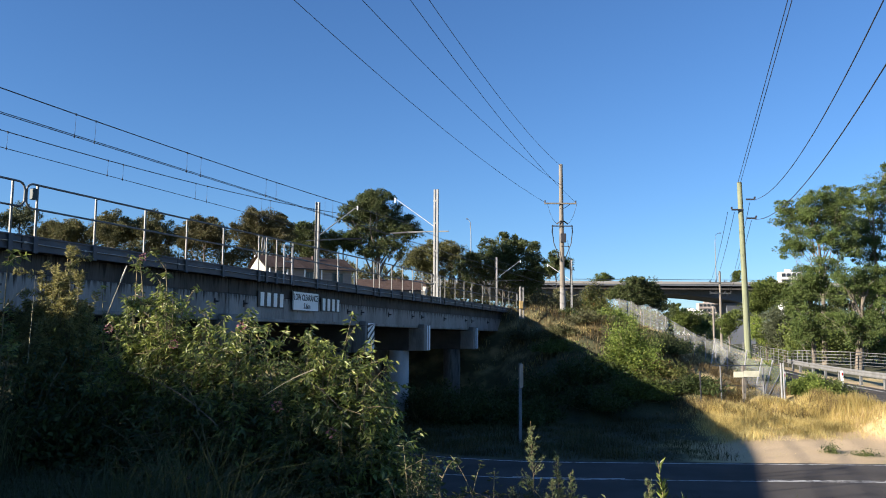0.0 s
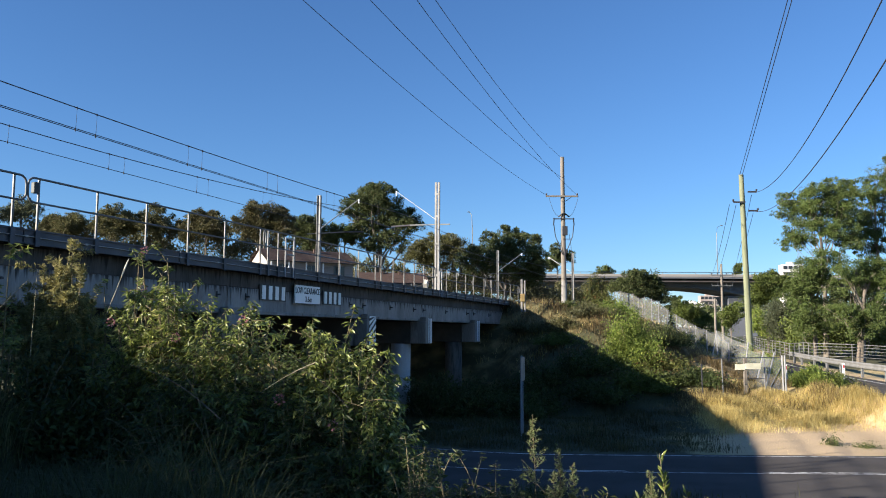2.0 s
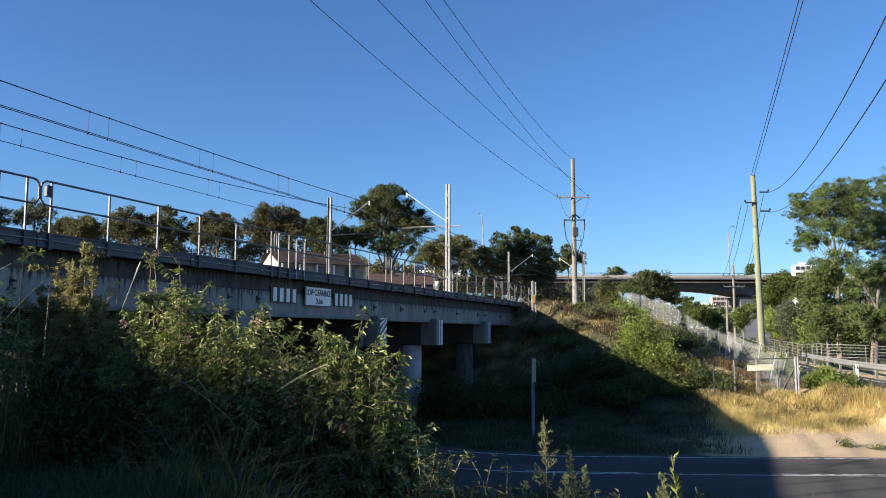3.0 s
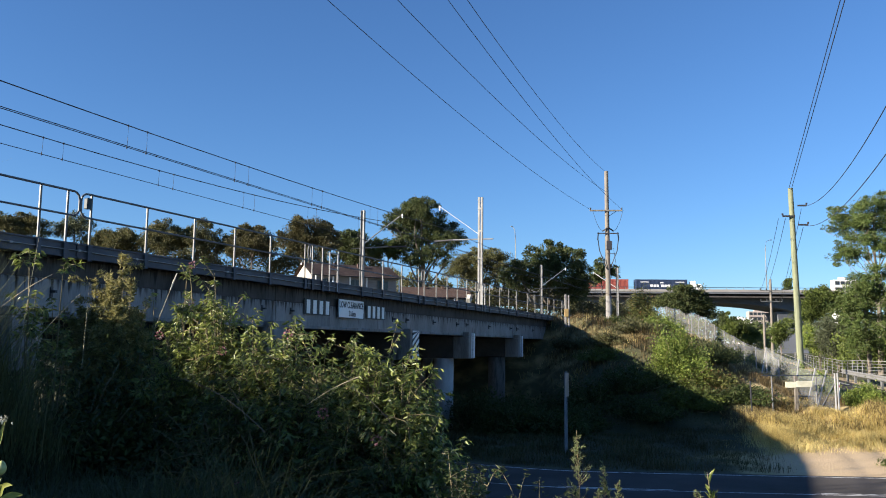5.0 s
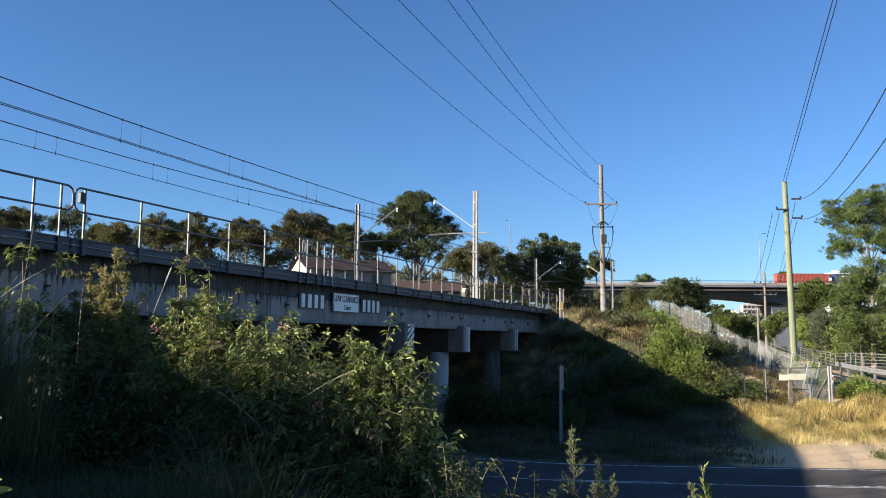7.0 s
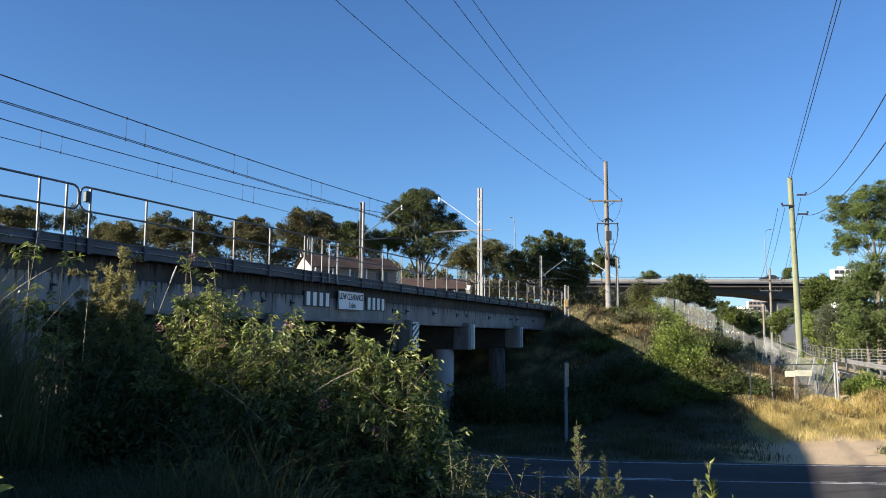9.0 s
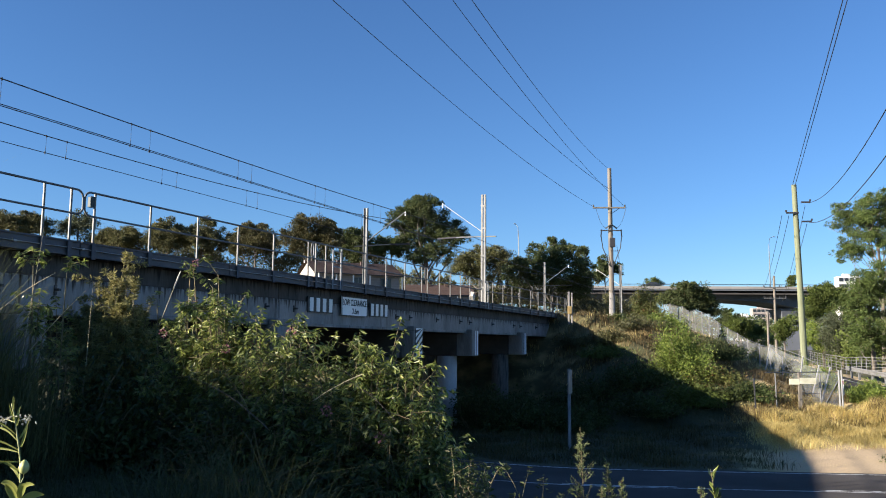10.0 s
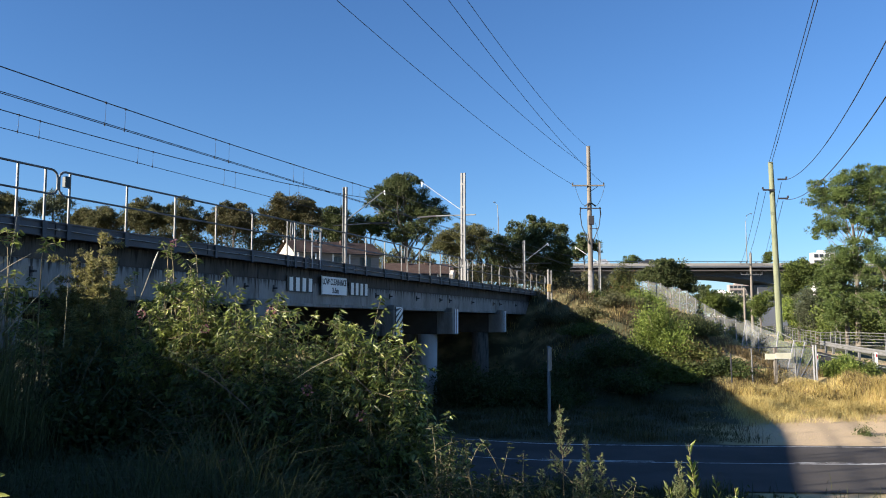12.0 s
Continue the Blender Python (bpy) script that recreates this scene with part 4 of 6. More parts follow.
build_tree("tree", -1.2, 120, [(0.1, 17.3, 1.4, 0.9), (-1.8, 16.3, 1.5, 1.0), (-3.6, 15.5, 1.5, 1.0), (-0.6, 15.3, 2.6, 1.2), (2.9, 17.3, 1.4, 0.9), (2.2, 16.1, 1.7, 1.2), (3.6, 15.4, 1.2, 1.4), (-2.4, 14.3, 2.9, 1.0), (1.7, 14.1, 2.6, 1.2)], LEAF_FEATHER, BARK, "low olive casuarina tree behind the railway", 109, group=FAR, feathery=1)
build_tree("tree", 9.0, 115, [(-2.1, 17.4, 1.1, 0.7), (0.4, 18.0, 1.6, 0.7), (1.9, 17.1, 1.5, 0.9), (-0.9, 16.2, 1.8, 0.9), (4.0, 16.4, 1.1, 1.1), (3.7, 15.3, 1.0, 0.7), (-5.0, 14.3, 1.6, 1.2), (-3.6, 15.1, 1.3, 1.0), (-6.1, 13.3, 0.9, 0.9), (-1.4, 14.7, 2.0, 1.1), (1.2, 14.9, 1.8, 1.1), (0.1, 13.2, 2.8, 1.5), (3.9, 13.7, 1.5, 1.5), (5.2, 12.7, 1.0, 1.5), (3.0, 11.6, 2.6, 1.3), (-3.6, 12.5, 2.1, 1.1)], LEAF_TREE, BARK, "broad round dark green tree behind the railway", 110, group=FAR, gap=0.92)
build_tree("tree", 21.3, 150, [(-0.2, 19.1, 1.3, 0.7), (-1.0, 18.0, 1.2, 0.9), (1.1, 17.9, 1.4, 0.9), (2.7, 17.4, 1.0, 0.7), (-0.2, 16.5, 1.9, 1.0), (-1.8, 15.7, 1.3, 1.3)], LEAF_TREE, BARK, "open-crowned tree beyond the railway", 111, group="", thin=0.8)
build_tree("tree", 53.1, 265, [(-0.7, 24.3, 2.4, 0.8), (1.9, 23.8, 1.5, 0.6), (-0.4, 22.3, 3.0, 1.7)], LEAF_GREEN, BARK, "tree crown showing above the overpass", 112, group="")
build_tree("tree", 96.2, 265, [(0.2, 25.3, 1.3, 1.1), (-0.2, 23.4, 1.5, 1.5)], LEAF_GREEN, BARK, "tree crown showing above the overpass", 113, group="")
build_tree("tree", 26.9, 110, [(-0.4, 11.8, 1.4, 0.4), (-1.2, 11.3, 1.6, 0.6), (0.9, 10.9, 1.6, 0.8), (-2.3, 10.3, 1.4, 0.8), (-3.5, 9.7, 1.1, 0.8), (0.1, 10.0, 2.2, 0.9), (2.1, 9.7, 1.2, 0.9), (1.4, 8.6, 1.4, 0.9), (2.6, 8.8, 1.0, 0.9), (3.7, 7.9, 0.9, 0.9), (-1.4, 9.0, 1.9, 0.9)], LEAF_TREE, BARK, "dark umbrella-shaped tree before the overpass", 114, group="")
build_tree("tree", 35.6, 118, [(-1.2, 8.2, 1.1, 0.8), (-0.4, 7.1, 1.4, 0.8), (0.8, 6.1, 1.4, 0.9), (-1.8, 7.2, 0.9, 0.9), (2.1, 5.2, 1.2, 0.8), (-0.1, 5.3, 1.8, 1.0)], LEAF_GREEN, BARK, "dense green tree before the overpass", 115, group="")
build_tree("tree", 38.0, 108, [(-0.2, 6.2, 1.3, 0.8), (0.9, 7.0, 0.9, 0.8), (-1.2, 6.0, 0.8, 0.6), (0.3, 5.2, 1.2, 0.8)], LEAF_GREEN, BARK, "leafy green tree with a crooked trunk beside the street", 116, group="")
build_tree("tree", 33.8, 85, [(0.4, 9.6, 1.0, 0.5), (-0.4, 8.9, 1.1, 0.6), (0.9, 8.6, 1.0, 0.7), (-1.0, 7.6, 1.0, 0.7), (0.2, 7.4, 1.2, 0.8), (1.6, 9.1, 0.7, 0.6), (-1.2, 6.4, 0.8, 0.7)], LEAF_GREEN, BARK, "dense bright green tree beside the street", 117, group=RT, plump=1.3, thin=0.75)
build_tree("tree", 31.7, 80, [(-0.4, 5.2, 0.9, 0.7), (0.3, 4.2, 0.9, 0.5), (-1.1, 4.4, 0.7, 0.7), (1.0, 3.5, 0.8, 0.5)], LEAF_LIME, BARK, "yellow-green young tree beside the street", 118, group=RT, plump=1.3, thin=0.75)
build_tree("tree", 31.8, 76, [(0.1, 5.8, 1.1, 0.7), (0.3, 4.7, 1.1, 0.8), (-0.5, 4.8, 0.8, 0.8), (0.9, 3.7, 0.9, 0.5), (-0.4, 3.6, 0.9, 0.5), (-0.9, 5.8, 0.5, 0.6)], LEAF_GREY, BARK, "dusky blue-green tree beside the street", 119, group=RT, plump=1.3, thin=0.75)
build_tree("gum_tree", 29.9, 66, [(0.0, 9.3, 0.8, 0.4), (1.0, 9.9, 0.7, 0.4), (-0.7, 8.4, 0.7, 0.4), (0.3, 8.4, 0.9, 0.4), (1.6, 9.3, 0.7, 0.4), (-0.4, 7.4, 0.9, 0.5), (-1.6, 7.3, 0.7, 0.5), (1.1, 7.8, 0.7, 0.3), (0.5, 6.3, 0.7, 0.4), (-1.1, 6.3, 0.8, 0.5), (-0.5, 5.3, 0.9, 0.5), (0.3, 4.1, 0.9, 0.4), (-0.8, 4.3, 0.7, 0.6)], LEAF_GUM, BARK_PALE, "spreading eucalyptus with pale twisted limbs", 120, group=RT, limb=0.13, trunk_r=0.22, plump=1.45, thin=0.72)
build_tree("gum_tree", 32.0, 63, [(-0.1, 8.7, 1.0, 0.4), (-0.8, 8.0, 0.7, 0.4), (0.7, 7.8, 0.8, 0.4), (1.5, 9.0, 0.8, 0.4), (1.9, 7.7, 0.7, 0.4), (-1.1, 5.6, 0.8, 0.3), (-0.6, 5.0, 0.7, 0.4), (0.0, 3.9, 0.8, 0.4), (1.7, 6.2, 0.6, 0.4), (0.6, 4.8, 0.8, 0.5), (2.5, 5.5, 0.7, 0.5), (3.0, 8.3, 0.8, 0.5)], LEAF_GUM, BARK_PALE, "eucalyptus with a thick pale trunk behind the footway railing", 121, group=RT, limb=0.2, trunk_r=0.36, plump=1.45, thin=0.72)
build_tree("gum_tree", 32.7, 70, [(-2.2, 15.3, 0.8, 0.4), (-0.2, 16.2, 1.0, 0.3), (1.4, 16.5, 1.0, 0.3), (-1.2, 15.2, 1.1, 0.4), (-2.6, 14.3, 0.5, 0.5), (-1.6, 13.9, 1.0, 0.4), (-0.0, 14.7, 1.1, 0.5), (1.5, 15.1, 1.0, 0.5), (-1.8, 12.5, 0.8, 0.5), (-2.1, 11.4, 0.6, 0.4), (-0.3, 12.9, 0.9, 0.4), (1.0, 13.8, 1.0, 0.5), (2.3, 14.0, 0.9, 0.5), (0.8, 12.0, 0.9, 0.4), (-0.9, 11.5, 0.6, 0.3), (2.3, 12.3, 0.8, 0.5), (2.0, 11.2, 0.7, 0.4)], LEAF_GUM, BARK_PALE, "large eucalyptus with pale limbs beside the street", 122, group=RT, limb=0.12, trunk_r=0.26, gap=1.0, plump=1.45, thin=0.72)
build_tree("gum_tree", 39.1, 73, [(-2.1, 16.6, 0.9, 0.4), (-1.0, 15.8, 1.0, 0.5), (-0.2, 17.5, 0.9, 0.3), (0.3, 16.3, 0.9, 0.5), (0.8, 19.1, 0.7, 0.3), (-1.1, 14.3, 0.9, 0.5), (0.1, 14.2, 0.9, 0.5), (-1.5, 12.6, 0.9, 0.5), (-0.2, 12.5, 0.8, 0.5), (1.8, 18.3, 0.9, 0.4), (1.7, 15.9, 0.9, 0.6), (1.5, 13.6, 0.9, 0.6), (-0.9, 11.1, 0.9, 0.5), (1.1, 11.6, 0.8, 0.5)], LEAF_GUM, BARK_PALE, "tall eucalyptus with pale limbs beside the street", 123, group=RT, limb=0.12, trunk_r=0.26, gap=1.0, plump=1.25, thin=0.72)
build_tree("tree", 37.0, 74, [(-1.4, 7.6, 1.2, 0.6), (-0.2, 6.6, 1.1, 0.7), (-2.0, 5.8, 1.1, 0.7), (-1.1, 4.0, 1.4, 0.7), (1.9, 7.1, 1.1, 0.6), (2.5, 4.5, 1.2, 0.8), (-2.9, 3.0, 1.2, 0.5), (3.7, 4.0, 0.9, 0.9), (0.4, 3.0, 1.4, 0.5)], LEAF_TREE, BARK, "dense dark green tree beside the street", 124, group=RT, plump=1.3, thin=0.75)

LEAF_REDTIP = leafy("red_tipped_leaf", (0.075, 0.085, 0.025), (0.17, 0.18, 0.055), (0.30, 0.12, 0.06), 0.36)
SL = "shrubs on the railway embankment"
for k, (x, y, w, h, lf) in enumerate([(17.9, 47, 2.4, 1.6, LEAF_LIME), (18.6, 52, 2.6, 1.9, LEAF_GREEN), (19.4, 58, 2.6, 1.9, LEAF_GREEN), (17.1, 43.5, 2.0, 1.1, LEAF_LIME), (20.6, 64, 2.6, 1.8, LEAF_GREEN), (17.7, 37.4, 1.8, 0.7, LEAF_GREEN), (16.6, 37.5, 1.0, 0.8, LEAF_LIME), (16.9, 37.6, 0.7, 1.2, LEAF_LIME)]):
    build_shrub("shrub", x, y, w, 1.8, h, lf, "green weeds between the fence and the street", 330 + k, 5000, 0.11, group="weeds beside the street")
build_shrub("shrub", 9.3, 40.2, 2.2, 2.0, 3.0, LEAF_LIME, "bright green leafy shrub on the embankment", 201, 15000, 0.12, group=SL)
build_shrub("shrub", 10.35, 49.0, 1.6, 1.6, 1.3, LEAF_LIME, "yellow-green shrub on the embankment beside the fence", 208, 7000, 0.13, group=SL)
build_shrub("shrub", 10.4, 39.6, 2.6, 1.8, 1.0, LEAF_REDTIP, "olive leafy shrub on the embankment", 206, 5000, 0.14, group=SL)
build_shrub("shrub", 11.35, 60, 2.5, 2.2, 3.1, LEAF_REDTIP, "olive shrub with reddish tips on the embankment crest", 202, 11000, 0.14, group=SL, spiky=0.6)
build_shrub("shrub", 12.4, 62, 2.2, 2.2, 1.3, LEAF_LIME, "pale green shrub on the embankment crest", 207, 4000, 0.17, group=SL)
build_shrub("shrub", 9.2, 37.8, 2.4, 1.8, 1.1, LEAF_GREEN, "low leafy shrub at the foot of the embankment", 203, 7000, 0.13, group=SL)
build_shrub("shrub", 11.7, 42.5, 2.2, 2.0, 1.0, LEAF_TREE, "grey-green shrub on the embankment", 205, 5000, 0.13, group=SL)
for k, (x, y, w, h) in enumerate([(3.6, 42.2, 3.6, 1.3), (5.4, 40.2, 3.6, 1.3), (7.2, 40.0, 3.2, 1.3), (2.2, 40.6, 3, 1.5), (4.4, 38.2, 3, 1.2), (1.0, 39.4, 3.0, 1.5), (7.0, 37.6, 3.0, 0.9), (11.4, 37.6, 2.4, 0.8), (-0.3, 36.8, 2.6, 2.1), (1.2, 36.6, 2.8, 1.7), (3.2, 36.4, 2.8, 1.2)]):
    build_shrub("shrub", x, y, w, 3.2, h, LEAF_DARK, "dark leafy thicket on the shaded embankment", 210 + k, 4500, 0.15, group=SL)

for k, (x, y, w, h) in enumerate([(6.4, 44.5, 3.0, 0.8), (5.2, 47.5, 3, 0.8), (8.4, 46.5, 3.0, 0.8), (7.6, 50, 3.0, 0.9), (10.4, 50, 3.0, 1.0), (12.5, 48, 2.6, 0.9), (13.6, 52, 2.6, 1.0), (6.8, 46, 2.4, 0.7), (9.3, 43.6, 1.8, 0.7), (9.6, 48, 2.2, 0.9), (8.9, 52.5, 2.4, 1.1), (11.4, 45.4, 2.2, 0.9), (11.6, 53.5, 2.4, 1.2)]):
    build_shrub("shrub", x, y, w * 0.85, 2.2, h * 0.75, LEAF_OLIVE if k % 3 else LEAF_GREEN, "low olive scrub on the embankment crest", 310 + k, 4000, 0.13, group=SL)

# Dark shrubs added to black out a sunlit strip showing under the deck.
for k, (x, y, h) in enumerate([(-7.6, 51.4, 2.4), (-9.8, 52.0, 2.6), (-12.0, 53.0, 2.8), (-14.6, 54.4, 3.0), (-17.6, 56.0, 3.0)]):
    build_shrub("shrub", x, y, 5.0, 3.0, h, LEAF_DARK, "added dark shrub hiding the bright bank behind the bridge", 350 + k, 4000, 0.22, group="shrubs behind the bridge")
for k, (x, y, w, h) in enumerate([(13.9, 27.2, 0.8, 0.16), (13.1, 27.9, 0.35, 0.3)]):
    build_shrub("shrub", x, y, w, 0.5, h, LEAF_GREEN, "low green weed on the bare dirt", 360 + k, 420, 0.06, group="weeds on the dirt")

# the thicket before the bridge


def build_spray_shrub(x, y, w, dpt, top, leaf, label, seed, stems=26, twigs=7, per=17, size=0.105, wide=0.30, flowers=0, low=0.28, droop=0.45, group="", reach=1.0):
    """Upright arching stems, each with side twigs that carry pairs of pointed leaves; top is the height of the highest shoots."""
    r = np.random.default_rng(seed)
    g = float(ground_z(x, y))
    h = top - g
    t = thing("shrub", label, "shrub", Matrix.Translation((x, y, g)), group=group)
    a, k = r.uniform(0, 2 * np.pi, stems), np.sqrt(r.uniform(0, 1, stems))
    tip = np.stack([np.cos(a) * k * w / 2, np.sin(a) * k * dpt / 2, h * (1 - 0.42 * k ** 2) * r.uniform(0.72, 1.0, stems)], 1)
    tip[0, 2] = h
    root = tip * [0.25, 0.25, 0] + [0, 0, -0.1]
    ctl = tip * [0.45, 0.45, 0.75]
    runs, pos, dirs = [], [], []
    for i in range(stems):
        u = np.linspace(0, 1, 8)[:, None]
        pth = (1 - u) ** 2 * root[i] + 2 * u * (1 - u) * ctl[i] + u ** 2 * tip[i]
        runs.append((pth, np.linspace(0.016, 0.004, 8)))
        for j in range(twigs):
            v = r.uniform(low, 1.0) if j else 0.9
            at = (1 - v) ** 2 * root[i] + 2 * v * (1 - v) * ctl[i] + v ** 2 * tip[i]
            d = r.normal(size=3) * [1, 1, 0.6] + [0, 0, 0.45]
            if j == 0:
                d = tip[i] - ctl[i]
            d = d / np.linalg.norm(d)
            ln = r.uniform(0.22, 0.55) * reach
            end = at + d * ln + [0, 0, -0.05]
            runs.append((np.array([at, (at + end) / 2 + [0, 0, 0.02], end]), np.array([0.005, 0.004, 0.002])))
            n = int(per * r.uniform(0.7, 1.3))
            f = (1.05 - 0.8 * r.random(n) ** 1.7)[:, None]
            pos.append(at + (end - at) * f + r.normal(size=(n, 3)) * 0.012)
            o = r.normal(size=(n, 3))
            o -= (o @ d)[:, None] * d
            dirs.append(unit(o) + d * 0.55 + [0, 0, -droop])
    pos, dirs = np.concatenate(pos), np.concatenate(dirs)
    pos[:, 2] = np.maximum(pos[:, 2], 0.0)
    tubes("stem", runs, STEM, t, "", 4)
    v, f = leaf_arrays(pos, dirs, size, size * wide, 0.2, r)
    from_arrays("foliage", v, f, leaf, t)
    if flowers:
        vs, fs, m = [], [], 0
        for i in r.choice(stems, flowers):
            c = tip[i] + r.normal(size=3) * [0.12, 0.12, 0.06]
            q = c + unit(r.normal(size=(24, 3))) * 0.035
            v, f = leaf_arrays(q, q - c, 0.03, 0.02, 0.2, r)
            vs.append(v), fs.append(f + m)
            m += len(v)
        tagged(from_arrays("flower", np.concatenate(vs), np.concatenate(fs), PINK, t, "small pink flower heads"), kind="stuff")
    return t


PINK = leafy("pink_petal", (0.30, 0.12, 0.14), (0.50, 0.26, 0.26), None, 0.3)
LEAF_FINE = leafy("fine_olive_leaf", (0.17, 0.165, 0.06), (0.42, 0.38, 0.145), None, 0.42)
BU = "shrubs in the thicket before the bridge"
PALE_LB = "leafy shrub with pale pointed leaves before the bridge"
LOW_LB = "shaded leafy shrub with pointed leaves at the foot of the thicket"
# Darker copy of the shrub leaf; its tone paints shade low in the thicket.
LEAF_BUSH_SHADED = leafy("shaded_shrub_leaf", (0.028, 0.042, 0.013), (0.085, 0.11, 0.034), None, 0.35)
for k, (px, py, w, dp, top, stems, lb, lf, fl) in enumerate([
        (-6.02, 12.60, 1.00, 0.90, 5.05, 84, "feathery olive shrub beside the bridge", LEAF_FINE, 0),
        (-5.50, 12.40, 0.60, 0.70, 4.85, 22, "feathery olive shrub beside the bridge", LEAF_FINE, 0),
        (-4.95, 11.20, 0.85, 0.80, 4.40, 46, "feathery olive shrub with yellowish twigs", LEAF_FINE, 0),
        (-5.25, 11.30, 0.60, 0.60, 4.05, 20, "feathery olive shrub with yellowish twigs", LEAF_FINE, 0),
        (-6.34, 12.00, 1.40, 1.40, 4.25, 20, PALE_LB, LEAF_BUSH, 0),
        (-4.57, 11.40, 1.10, 1.10, 4.30, 22, PALE_LB, LEAF_BUSH, 2),
        (-4.08, 11.00, 0.50, 0.60, 4.72, 12, "shrub with pink flower heads and drooping leaves", LEAF_BUSH, 5),
        (-3.49, 10.20, 0.80, 0.90, 4.67, 44, "tall shrub with bright yellow-green pointed leaves", LEAF_BUSH, 3),
        (-3.14, 9.80, 0.80, 0.90, 4.58, 46, "tall shrub with bright yellow-green pointed leaves", LEAF_BUSH, 2),
        (-3.72, 10.20, 1.30, 1.30, 4.27, 30, PALE_LB, LEAF_BUSH, 2),
        (-2.67, 9.60, 1.10, 1.10, 3.97, 42, PALE_LB, LEAF_BUSH, 0),
        (-2.26, 9.30, 1.10, 1.10, 3.86, 52, PALE_LB, LEAF_BUSH, 2),
        (-1.82, 9.00, 1.10, 1.10, 3.66, 46, PALE_LB, LEAF_BUSH, 1),
        (-1.45, 8.80, 1.00, 1.00, 3.62, 46, PALE_LB, LEAF_BUSH, 2),
        (-1.22, 8.70, 0.90, 0.90, 3.68, 44, PALE_LB, LEAF_BUSH, 1),
        (-1.00, 8.60, 0.90, 0.90, 3.62, 40, PALE_LB, LEAF_BUSH, 0),
        (-0.84, 8.50, 0.80, 0.90, 3.46, 34, PALE_LB, LEAF_BUSH, 0),
        (-0.70, 8.60, 0.40, 0.40, 3.50, 7, PALE_LB, LEAF_BUSH, 0),
        (-0.66, 8.30, 0.60, 0.80, 3.06, 18, PALE_LB, LEAF_BUSH, 0),
        (-0.42, 8.20, 0.60, 0.80, 2.66, 16, PALE_LB, LEAF_BUSH, 0),
        (-2.77, 8.90, 1.30, 1.30, 3.40, 20, LOW_LB, LEAF_BUSH_SHADED, 1),
        (-2.08, 8.60, 1.30, 1.30, 3.20, 20, LOW_LB, LEAF_BUSH_SHADED, 1),
        (-1.46, 8.40, 1.30, 1.30, 3.05, 20, LOW_LB, LEAF_BUSH_SHADED, 1),
        (-0.97, 8.20, 1.20, 1.20, 2.85, 20, LOW_LB, LEAF_BUSH_SHADED, 1)]):
    fine = lf is LEAF_FINE
    build_spray_shrub(px, py, w, dp, top, lf, lb, 230 + k, stems, 8, 76 if fine else 19, 0.075 if fine else 0.085, 0.22 if fine else 0.31, fl, droop=0.3 if fine else 0.95, group=BU, reach=0.8 if fine else 0.62 if px < -2.9 else 0.9)
# Unseen shrubs, added beside the bridge only to cast shade on the thicket.
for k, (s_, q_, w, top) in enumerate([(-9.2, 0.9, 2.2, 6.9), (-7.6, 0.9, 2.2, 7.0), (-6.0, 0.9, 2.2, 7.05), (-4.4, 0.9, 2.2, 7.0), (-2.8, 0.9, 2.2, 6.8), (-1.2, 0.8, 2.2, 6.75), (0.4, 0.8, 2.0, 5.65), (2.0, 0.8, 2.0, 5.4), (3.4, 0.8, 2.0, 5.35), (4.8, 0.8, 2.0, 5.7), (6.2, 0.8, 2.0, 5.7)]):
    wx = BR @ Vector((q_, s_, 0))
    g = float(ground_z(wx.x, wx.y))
    build_shrub("shrub", wx.x, wx.y, w, 1.6, top - g, LEAF_DARK, "unseen shrub added to shade the thicket", 280 + k, 3800, 0.18, group="shrubs on the near bank")
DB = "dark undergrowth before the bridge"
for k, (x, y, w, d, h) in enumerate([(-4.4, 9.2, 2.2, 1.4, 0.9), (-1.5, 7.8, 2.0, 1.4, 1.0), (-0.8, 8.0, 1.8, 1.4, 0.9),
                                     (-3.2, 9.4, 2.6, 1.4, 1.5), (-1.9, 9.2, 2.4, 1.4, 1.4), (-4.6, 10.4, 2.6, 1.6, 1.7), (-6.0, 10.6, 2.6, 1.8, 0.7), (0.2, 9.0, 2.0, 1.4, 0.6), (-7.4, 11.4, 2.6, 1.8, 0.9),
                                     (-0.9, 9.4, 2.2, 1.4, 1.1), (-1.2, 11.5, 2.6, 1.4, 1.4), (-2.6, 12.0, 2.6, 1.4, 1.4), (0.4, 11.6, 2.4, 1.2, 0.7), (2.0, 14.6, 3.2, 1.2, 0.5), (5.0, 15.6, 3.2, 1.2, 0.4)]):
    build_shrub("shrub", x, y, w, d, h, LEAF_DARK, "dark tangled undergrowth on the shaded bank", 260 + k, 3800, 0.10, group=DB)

# ---- grass ----


def grass_patch(name, label, material, xs, ys, n, height, width, lean, keep, seed, tuft=0.0):
    r = np.random.default_rng(seed)
    if tuft:
        m = max(1, n // 14)
        cx, cy = r.uniform(*xs, m), r.uniform(*ys, m)
        i = r.integers(0, m, n)
        x, y = cx[i] + r.normal(size=n) * tuft, cy[i] + r.normal(size=n) * tuft
    else:
        x, y = r.uniform(*xs, n), r.uniform(*ys, n)
    k = r.random(n) < keep(x, y)
    x, y = x[k], y[k]
    z = ground_z(x, y)
    height = height * (0.75 + 0.5 * (np.sin(x * 1.7 + 2 * np.sin(y * 0.9)) * np.cos(y * 1.3 + x * 0.4)))
    v, f = blade_arrays(np.stack([x, y, z - 0.02], 1), height, width, lean, r)
    ob = from_arrays(name, v, f, material)
    return tagged(ob, label, "grass", kind="stuff")


